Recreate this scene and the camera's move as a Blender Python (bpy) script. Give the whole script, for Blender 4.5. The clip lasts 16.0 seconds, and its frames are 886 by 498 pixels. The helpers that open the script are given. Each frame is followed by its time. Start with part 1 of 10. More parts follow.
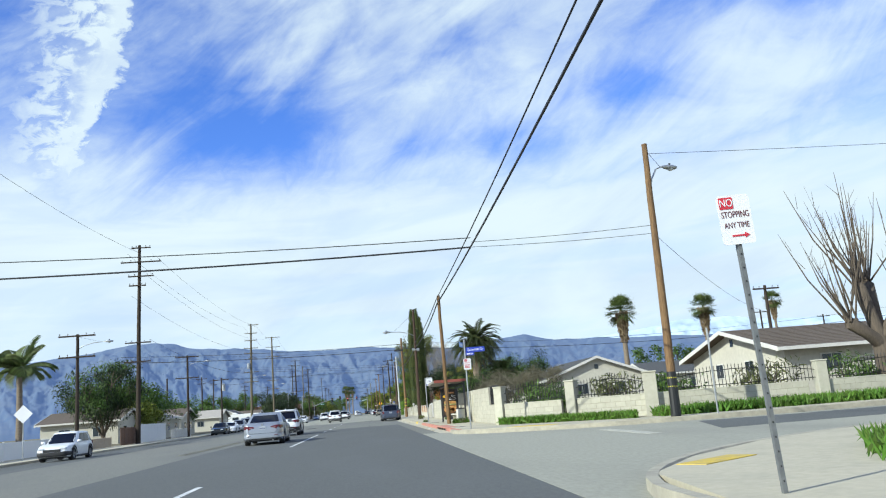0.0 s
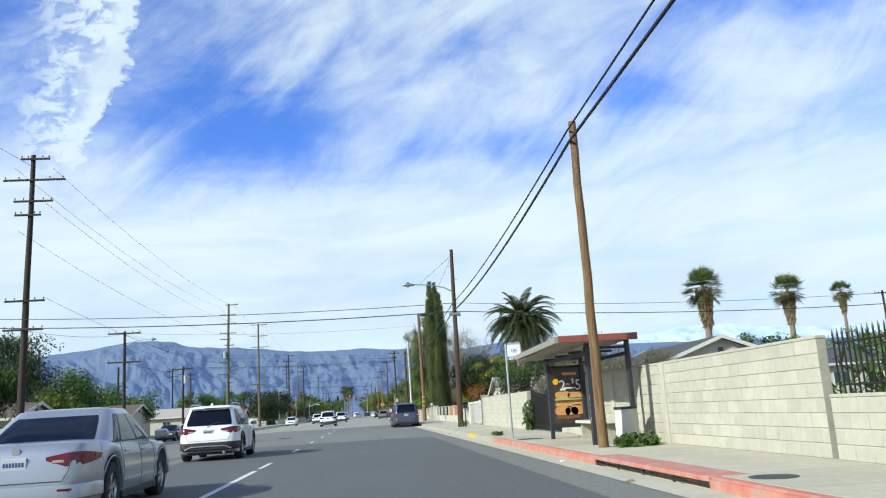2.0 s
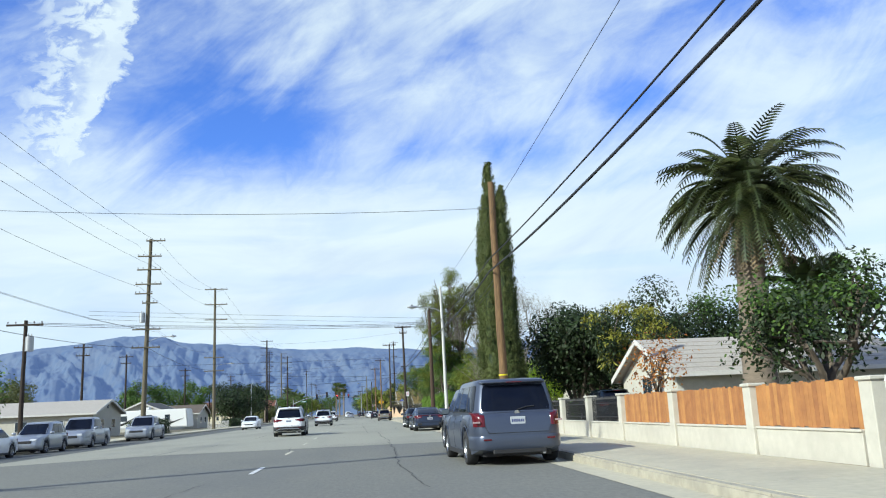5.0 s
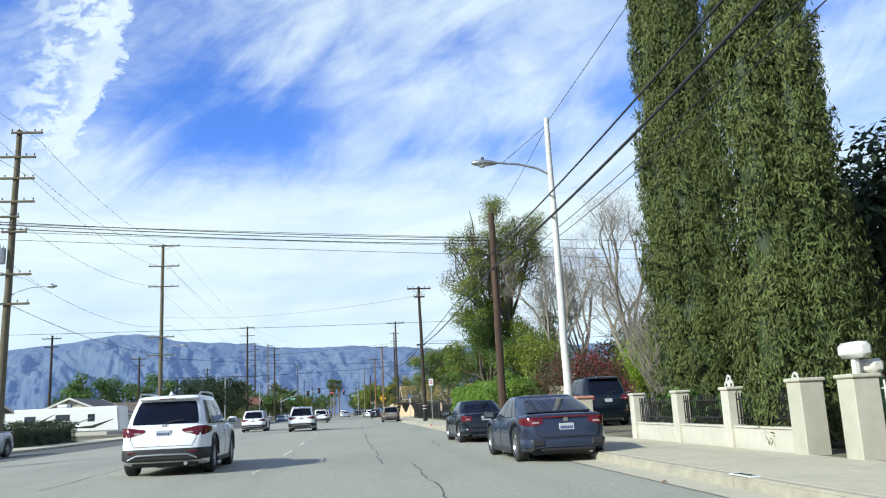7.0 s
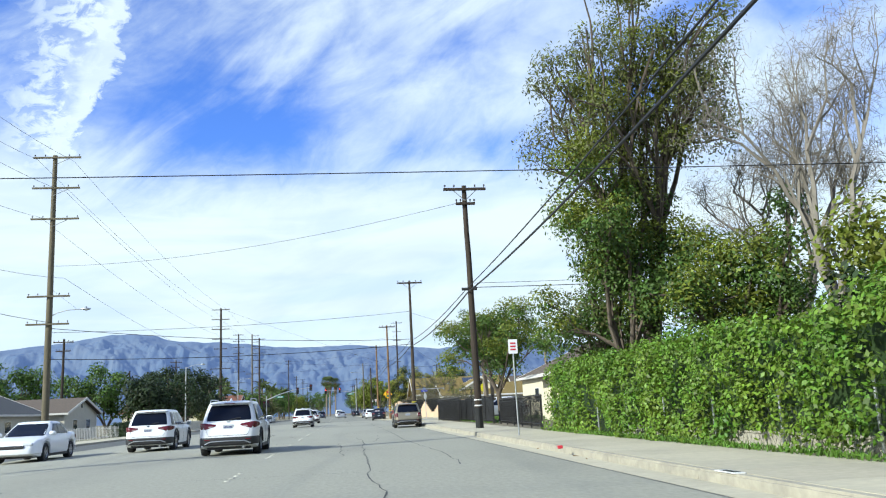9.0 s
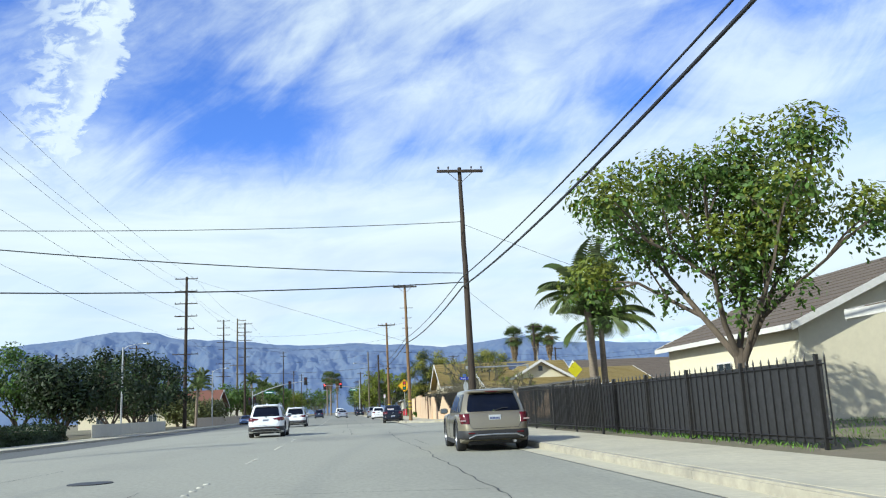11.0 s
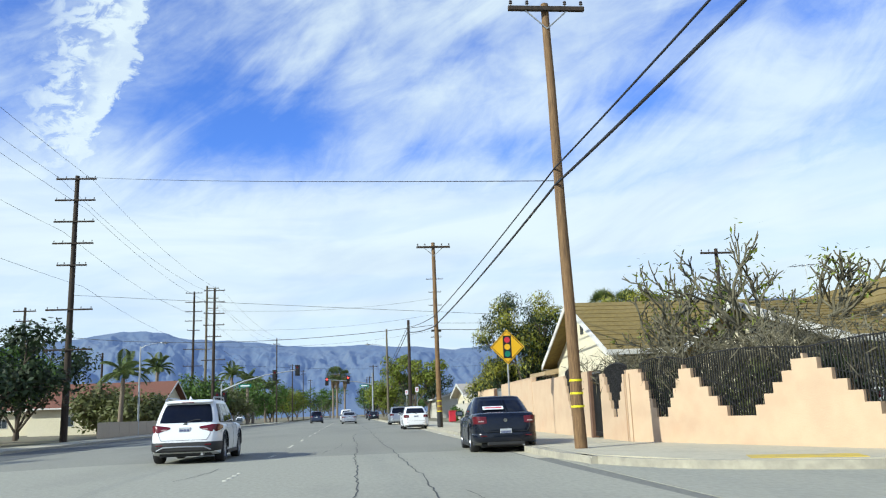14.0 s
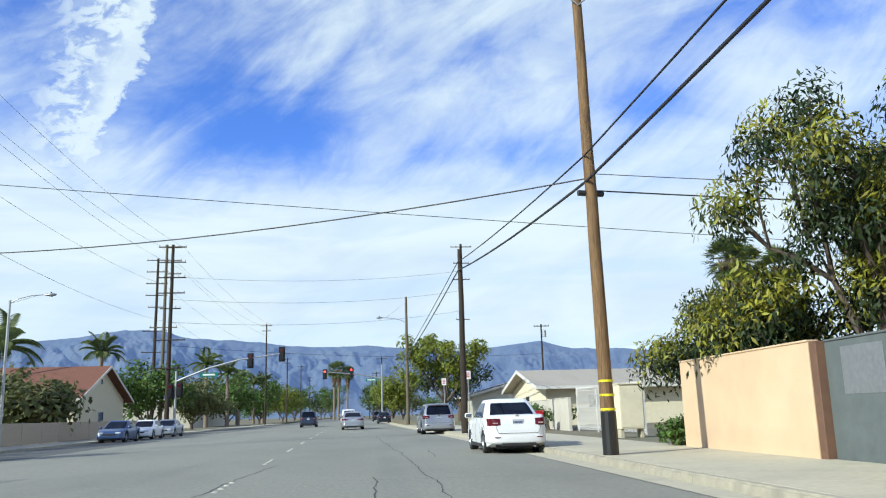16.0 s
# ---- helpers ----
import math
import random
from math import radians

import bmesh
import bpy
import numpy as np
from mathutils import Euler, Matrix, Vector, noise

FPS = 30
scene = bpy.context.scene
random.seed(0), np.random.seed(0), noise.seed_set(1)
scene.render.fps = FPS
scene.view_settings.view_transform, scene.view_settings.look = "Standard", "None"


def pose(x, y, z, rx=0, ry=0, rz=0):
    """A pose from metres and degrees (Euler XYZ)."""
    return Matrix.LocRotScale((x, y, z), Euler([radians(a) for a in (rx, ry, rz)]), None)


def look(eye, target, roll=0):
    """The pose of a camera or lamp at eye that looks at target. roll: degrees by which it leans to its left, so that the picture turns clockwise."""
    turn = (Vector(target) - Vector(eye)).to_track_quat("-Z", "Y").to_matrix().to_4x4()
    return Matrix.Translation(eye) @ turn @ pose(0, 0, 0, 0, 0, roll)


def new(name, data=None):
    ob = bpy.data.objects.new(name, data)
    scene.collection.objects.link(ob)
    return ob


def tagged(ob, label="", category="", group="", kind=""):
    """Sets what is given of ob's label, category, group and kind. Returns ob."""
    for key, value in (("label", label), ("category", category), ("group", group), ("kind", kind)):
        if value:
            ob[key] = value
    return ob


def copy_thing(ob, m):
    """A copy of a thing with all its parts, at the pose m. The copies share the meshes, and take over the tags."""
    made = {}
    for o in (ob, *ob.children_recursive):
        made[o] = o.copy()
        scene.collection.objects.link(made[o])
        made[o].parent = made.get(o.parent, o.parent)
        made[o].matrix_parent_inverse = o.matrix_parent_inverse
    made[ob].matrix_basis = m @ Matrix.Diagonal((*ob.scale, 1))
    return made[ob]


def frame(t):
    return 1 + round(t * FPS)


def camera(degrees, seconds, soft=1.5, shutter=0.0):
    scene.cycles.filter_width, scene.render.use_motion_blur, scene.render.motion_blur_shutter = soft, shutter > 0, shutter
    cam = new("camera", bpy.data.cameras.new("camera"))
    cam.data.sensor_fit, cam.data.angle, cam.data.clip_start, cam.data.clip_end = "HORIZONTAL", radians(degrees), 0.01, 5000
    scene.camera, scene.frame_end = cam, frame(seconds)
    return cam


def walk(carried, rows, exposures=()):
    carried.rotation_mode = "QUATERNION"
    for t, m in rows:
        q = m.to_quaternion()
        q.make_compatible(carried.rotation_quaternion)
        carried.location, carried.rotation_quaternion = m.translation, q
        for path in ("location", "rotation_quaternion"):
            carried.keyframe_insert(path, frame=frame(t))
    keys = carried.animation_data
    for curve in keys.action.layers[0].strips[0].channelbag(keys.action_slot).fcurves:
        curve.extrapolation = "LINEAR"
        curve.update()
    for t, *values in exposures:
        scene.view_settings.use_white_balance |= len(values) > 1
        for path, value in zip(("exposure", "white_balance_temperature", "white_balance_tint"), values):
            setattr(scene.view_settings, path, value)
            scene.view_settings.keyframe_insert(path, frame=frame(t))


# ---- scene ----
cam = camera(57.3, 16.0, soft=1.15)
EYE = 1.11
# seconds, x, y, yaw, pitch, roll
PATH = [
    (0, 0.452, 0.000, -6.24, 10.92, -4.52),
    (0.5, 0.367, 6.772, -6.17, 10.97, -4.36),
    (1, 0.274, 13.589, -6.11, 11.02, -4.17),
    (1.5, 0.160, 20.519, -6.12, 11.09, -3.86),
    (2, 0.043, 27.539, -6.15, 11.15, -3.51),
    (2.5, -0.063, 34.641, -6.19, 11.17, -3.18),
    (3, -0.149, 41.839, -6.24, 11.18, -2.90),
    (3.5, -0.204, 49.147, -6.32, 11.21, -2.70),
    (4, -0.213, 56.552, -6.38, 11.23, -2.58),
    (4.5, -0.133, 64.056, -6.41, 11.23, -2.54),
    (5, -0.030, 71.636, -6.43, 11.21, -2.54),
    (5.5, 0.050, 79.282, -6.44, 11.14, -2.48),
    (6, 0.089, 86.949, -6.47, 11.09, -2.46),
    (6.5, 0.017, 94.570, -6.58, 11.09, -2.53),
    (7, -0.053, 102.199, -6.70, 11.11, -2.62),
    (7.5, -0.006, 109.841, -6.72, 11.09, -2.62),
    (8, 0.069, 117.573, -6.72, 11.08, -2.63),
    (8.5, 0.117, 125.521, -6.80, 11.08, -2.71),
    (9, 0.154, 133.553, -6.87, 11.08, -2.80),
    (9.5, 0.168, 141.560, -6.86, 11.06, -2.88),
    (10, 0.186, 149.597, -6.81, 11.03, -2.91),
    (10.5, 0.242, 157.694, -6.72, 11.01, -2.79),
    (11, 0.297, 165.822, -6.60, 11.02, -2.63),
    (11.5, 0.325, 173.957, -6.45, 11.08, -2.48),
    (12, 0.314, 182.111, -6.30, 11.15, -2.37),
    (12.5, 0.229, 190.296, -6.18, 11.15, -2.39),
    (13, 0.113, 198.484, -6.07, 11.16, -2.39),
    (13.5, -0.002, 206.657, -5.98, 11.22, -2.26),
    (14, -0.120, 214.787, -5.88, 11.28, -2.10),
    (14.5, -0.219, 222.823, -5.76, 11.30, -1.98),
    (15, -0.340, 230.810, -5.66, 11.33, -1.86),
    (15.5, -0.534, 238.771, -5.61, 11.38, -1.70),
    (16, -0.752, 246.719, -5.58, 11.44, -1.53),
]


def heading(x, y, yaw, pitch, roll):
    a, b = radians(yaw), radians(pitch)
    ahead = Vector((-math.sin(a) * math.cos(b), math.cos(a) * math.cos(b), math.sin(b)))
    eye = Vector((x, y, EYE))
    return look(eye, eye + ahead, roll)


walk(cam, [(t, heading(x, y, yaw, pitch, roll)) for t, x, y, yaw, pitch, roll in PATH], exposures=[(0.0, 0.24, 6280, -1), (4.2, 0.24, 6280, -1), (6.4, 0.30, 6280, -1), (8.0, 0.36, 6280, -1), (9.6, 0.40, 6280, -1), (12.0, 0.24, 6280, -1), (16.0, 0.24, 6280, -1)])

# ---- world and sun ----
SUN_EL, SUN_DIR = 30.0, Vector((-0.87, -0.5, 0)).normalized()


def make_world():
    world = bpy.data.worlds.new("sky")
    scene.world = world
    world.use_nodes = True
    nt = world.node_tree
    nt.nodes.clear()
    N, L = nt.nodes.new, nt.links.new

    def math_node(op, a, b=None, c=None, clamp=False):
        n = N("ShaderNodeMath")
        n.operation, n.use_clamp = op, clamp
        for i, v in enumerate((a, b, c)):
            if v is None:
                continue
            if isinstance(v, (int, float)):
                n.inputs[i].default_value = v
            else:
                L(v, n.inputs[i])
        return n.outputs[0]

    def ramp(value, lo, hi):
        n = N("ShaderNodeMapRange")
        n.interpolation_type = "SMOOTHSTEP"
        n.inputs["From Min"].default_value, n.inputs["From Max"].default_value = lo, hi
        L(value, n.inputs["Value"])
        return n.outputs["Result"]

    sky = N("ShaderNodeTexSky")
    sky.sky_type, sky.sun_disc = "NISHITA", False
    sky.sun_elevation = radians(SUN_EL)
    sky.sun_rotation = math.atan2(SUN_DIR.x, SUN_DIR.y)
    sky.air_density, sky.dust_density, sky.ozone_density = 1.0, 0.4, 2.2
    co = N("ShaderNodeTexCoord").outputs["Generated"]
    sep = N("ShaderNodeSeparateXYZ")
    L(co, sep.inputs[0])
    x, y, z = sep.outputs
    az = math_node("ARCTAN2", x, y)
    el = math_node("ARCSINE", z)

    U = math_node("MULTIPLY", az, 57.2958)
    V = math_node("MULTIPLY", el, 57.2958)

    def field(scale, detail, rough, turn=0.0, squash=1.0, seed=0.0, distort=0.0):
        """Noise over bearing and height in degrees; squash draws it out into streaks along the given slant."""
        comb = N("ShaderNodeCombineXYZ")
        L(U, comb.inputs[0])
        L(V, comb.inputs[1])
        comb.inputs[2].default_value = seed
        r = N("ShaderNodeVectorRotate")
        r.rotation_type = "Z_AXIS"
        r.inputs["Angle"].default_value = radians(-turn)
        L(comb.outputs[0], r.inputs["Vector"])
        m = N("ShaderNodeMapping")
        m.inputs["Scale"].default_value = (scale * squash, scale, 1)
        L(r.outputs[0], m.inputs[0])
        n = N("ShaderNodeTexNoise")
        n.inputs["Scale"].default_value, n.inputs["Detail"].default_value = 1.0, detail
        n.inputs["Roughness"].default_value, n.inputs["Distortion"].default_value = rough, distort
        L(m.outputs[0], n.inputs["Vector"])
        return n.outputs[0]

    def centred(v, amp):
        return math_node("MULTIPLY", math_node("SUBTRACT", v, 0.5), amp)

    broad = field(0.075, 4, 0.5, 8, 0.55, 2.2, 0.4)
    wisp = field(0.17, 7, 0.58, 34, 0.42, 5.1, 1.3)
    wisp2 = field(0.15, 6, 0.55, 10, 0.42, 8.6, 0.9)
    fine = field(0.62, 8, 0.66, 24, 0.55, 1.7, 0.6)

    def blob(u, v, su, sv, amount):
        """A soft oval thinning (or thickening) of the cloud, in degrees of bearing and height."""
        a = math_node("DIVIDE", math_node("SUBTRACT", U, u), su)
        b = math_node("DIVIDE", math_node("SUBTRACT", V, v), sv)
        r2 = math_node("ADD", math_node("MULTIPLY", a, a), math_node("MULTIPLY", b, b))
        return math_node("MULTIPLY", math_node("EXPONENT", math_node("MULTIPLY", r2, -1.0)), amount)

    # a thick bank of white over the horizon with a frayed upper edge
    edge = math_node("ADD", V, centred(broad, 5.0))
    edge = math_node("ADD", edge, centred(wisp2, 6.0))
    edge = math_node("ADD", edge, centred(fine, 2.6))
    edge = math_node("SUBTRACT", edge, math_node("MULTIPLY", ramp(U, -16, -22), 1.6))
    bank = ramp(edge, 18.6, 13.6)
    # thin high cloud, torn open to the blue in places
    high = math_node("ADD", centred(wisp, 1.15), centred(broad, 0.5))
    high = math_node("ADD", high, centred(wisp2, 0.55))
    high = math_node("ADD", high, centred(fine, 0.38))
    high = math_node("ADD", high, 0.66)
    for hole in ((-11.5, 22.5, 6.0, 5.2, -0.52), (-6.5, 18.9, 4.6, 2.4, -0.46), (-3.0, 21.5, 4.5, 2.6, -0.16), (-24.0, 25.0, 4.5, 5.0, -0.42), (3.8, 24.6, 2.2, 1.6, -0.20),
                 (8.3, 25.4, 2.2, 2.0, -0.22), (20.5, 20.7, 4.6, 1.8, -0.24), (11.0, 18.1, 3.8, 1.3, -0.30), (5.5, 18.0, 2.6, 1.0, -0.26), (26.0, 14.2, 5.5, 1.1, -0.34),
                 (33.0, 25.0, 5.0, 3.0, -0.25), (16.0, 25.0, 6.0, 3.0, 0.18), (31.0, 19.0, 5.0, 3.0, 0.22), (1.0, 27.0, 4.0, 2.0, 0.15), (-14.0, 28.0, 6.0, 1.6, -0.2)):
        high = math_node("ADD", high, blob(*hole))
    overhead = ramp(V, 31.0, 46.0)
    high = math_node("SUBTRACT", high, math_node("MULTIPLY", overhead, 0.35))
    veil = math_node("MULTIPLY", ramp(high, 0.02, 0.98), 0.88)
    # the bank is drawn out into faint level bands
    bands = math_node("MULTIPLY", ramp(field(0.42, 5, 0.5, 3, 0.16, 3.3, 0.5), 0.36, 0.56), 0.16)
    veil = math_node("MAXIMUM", veil, math_node("MULTIPLY", bank, math_node("ADD", bands, 0.82)))

    # one tall column of rippled cloud with a crisp lit edge
    ripple = field(1.05, 6, 0.62, 12, 0.62, 6.4, 0.5)
    swell = field(0.30, 4, 0.5, 60, 0.7, 9.1, 0.3)
    wob = math_node("ADD", math_node("MULTIPLY", centred(swell, 1.0), radians(3.4)), math_node("MULTIPLY", centred(ripple, 1.0), radians(3.2)))
    lean = math_node("MULTIPLY", math_node("SUBTRACT", el, radians(22)), 0.30)
    mid = math_node("ADD", lean, radians(-18.2))
    across = math_node("ADD", math_node("SUBTRACT", az, mid), wob)
    right_edge = ramp(across, radians(1.9), radians(1.2))
    left_edge = ramp(across, radians(-6.6), radians(-0.8))
    bottom = ramp(math_node("ADD", el, wob), radians(14.5), radians(17.5))
    texture = ramp(ripple, 0.36, 0.56)
    rim = ramp(across, radians(-2.6), radians(0.6))
    puff = math_node("MULTIPLY", math_node("MULTIPLY", right_edge, left_edge), bottom)
    puff = math_node("MULTIPLY", puff, math_node("MAXIMUM", math_node("ADD", math_node("MULTIPLY", texture, 0.72), 0.22), math_node("MULTIPLY", rim, 0.9)))

    total = math_node("MAXIMUM", veil, puff, clamp=True)

    horizon = ramp(el, radians(9), radians(0))
    haze = math_node("MULTIPLY", horizon, 0.45)
    blue = N("ShaderNodeMix")
    blue.data_type, blue.blend_type = "RGBA", "MULTIPLY"
    blue.inputs["Factor"].default_value = 1.0
    L(sky.outputs[0], blue.inputs[6])
    blue.inputs[7].default_value = (0.84, 1.16, 2.2, 1)
    mix = N("ShaderNodeMix")
    mix.data_type = "RGBA"
    L(math_node("MAXIMUM", total, haze), mix.inputs["Factor"])
    L(blue.outputs[2], mix.inputs[6])
    shade = N("ShaderNodeMix")
    shade.data_type = "RGBA"
    L(ramp(wisp2, 0.30, 0.62), shade.inputs["Factor"])
    shade.inputs[6].default_value = (6.7, 7.5, 9.0, 1)
    shade.inputs[7].default_value = (8.0, 8.7, 9.4, 1)
    L(shade.outputs[2], mix.inputs[7])
    bg = N("ShaderNodeBackground")
    bg.inputs["Strength"].default_value = 0.092
    L(mix.outputs[2], bg.inputs[0])
    L(bg.outputs[0], N("ShaderNodeOutputWorld").inputs[0])


make_world()
sun = new("sun", bpy.data.lights.new("sun", "SUN"))
sun.data.energy, sun.data.angle, sun.data.color = 5.0, radians(0.6), (1.0, 0.965, 0.89)
sun.matrix_world = look(SUN_DIR * 50 + Vector((0, 0, 50 * math.tan(radians(SUN_EL)))), (0, 0, 0))

# ---- materials ----
def material(name, colour, colour2=None, scale=3.0, detail=6, rough=0.8, metal=0.0, bump=0.0, bump_scale=None, stains=None,
             stain_scale=0.4, stain_amount=0.5, vary=0.0, stretch=(1, 1, 1), coat=0.0, islands=False, sss=0.0, rough2=None):
    """A procedural surface: a base grain between two colours, larger stains, a bump, and a change from object to object or leaf to leaf."""
    m = bpy.data.materials.new(name)
    m.use_nodes = True
    nt = m.node_tree
    N, L = nt.nodes.new, nt.links.new
    b = nt.nodes["Principled BSDF"]
    b.inputs["Roughness"].default_value, b.inputs["Metallic"].default_value = rough, metal
    b.inputs["Coat Weight"].default_value = coat
    b.inputs["Coat Roughness"].default_value = 0.06
    co = N("ShaderNodeTexCoord").outputs["Object"] if not vary or islands else N("ShaderNodeNewGeometry").outputs["Position"]
    mp = N("ShaderNodeMapping")
    mp.inputs["Scale"].default_value = stretch
    L(co, mp.inputs[0])

    def noise_tex(sc, det):
        n = N("ShaderNodeTexNoise")
        n.inputs["Scale"].default_value, n.inputs["Detail"].default_value, n.inputs["Roughness"].default_value = sc, det, 0.6
        L(mp.outputs[0], n.inputs["Vector"])
        return n.outputs[0]

    def mixed(fac, a, c, mode="MIX"):
        n = N("ShaderNodeMix")
        n.data_type, n.blend_type = "RGBA", mode
        for sock, v in ((n.inputs["Factor"], fac), (n.inputs[6], a), (n.inputs[7], c)):
            if isinstance(v, tuple):
                sock.default_value = (*v, 1)
            elif isinstance(v, float):
                sock.default_value = v
            else:
                L(v, sock)
        return n.outputs[2]

    def remap(v, lo, hi, a=0.0, c=1.0):
        n = N("ShaderNodeMapRange")
        for key, val in (("From Min", lo), ("From Max", hi), ("To Min", a), ("To Max", c)):
            n.inputs[key].default_value = val
        L(v, n.inputs["Value"])
        return n.outputs[0]

    grain = noise_tex(scale, detail)
    out = mixed(remap(grain, 0.3, 0.7), colour, colour2 or tuple(0.8 * v for v in colour))
    if stains:
        out = mixed(remap(noise_tex(stain_scale, 5), 0.48, 0.72, 0.0, stain_amount), out, stains)
    if vary:
        rnd = N("ShaderNodeNewGeometry").outputs["Random Per Island"] if islands else N("ShaderNodeObjectInfo").outputs["Random"]
        hs = N("ShaderNodeHueSaturation")
        L(remap(rnd, 0, 1, 1 - vary, 1 + vary), hs.inputs["Value"])
        L(remap(rnd, 0, 1, 0.5 - vary * 0.03, 0.5 + vary * 0.03), hs.inputs["Hue"])
        L(out, hs.inputs["Color"])
        out = hs.outputs[0]
    L(out, b.inputs["Base Color"])
    if rough2 is not None:
        L(remap(grain, 0.3, 0.7, rough, rough2), b.inputs["Roughness"])
    if bump:
        bp = N("ShaderNodeBump")
        bp.inputs["Strength"].default_value, bp.inputs["Distance"].default_value = bump, 0.02
        L(noise_tex(bump_scale or scale * 4, 4), bp.inputs["Height"])
        L(bp.outputs[0], b.inputs["Normal"])
    if sss:
        tr = N("ShaderNodeBsdfTranslucent")
        L(out, tr.inputs[0])
        mx = N("ShaderNodeMixShader")
        mx.inputs[0].default_value = sss
        L(b.outputs[0], mx.inputs[1])
        L(tr.outputs[0], mx.inputs[2])
        L(mx.outputs[0], nt.nodes["Material Output"].inputs[0])
    return m


def emitter(name, colour, strength):
    m = bpy.data.materials.new(name)
    m.use_nodes = True
    b = m.node_tree.nodes["Principled BSDF"]
    b.inputs["Base Color"].default_value = (*colour, 1)
    b.inputs["Emission Color"].default_value = (*colour, 1)
    b.inputs["Emission Strength"].default_value = strength
    return m


def paint(name, colour, rough=0.3, coat=0.45, metal=0.0):
    return material(name, colour, tuple(0.94 * v for v in colour), scale=40, detail=2, rough=rough, metal=metal, coat=coat)


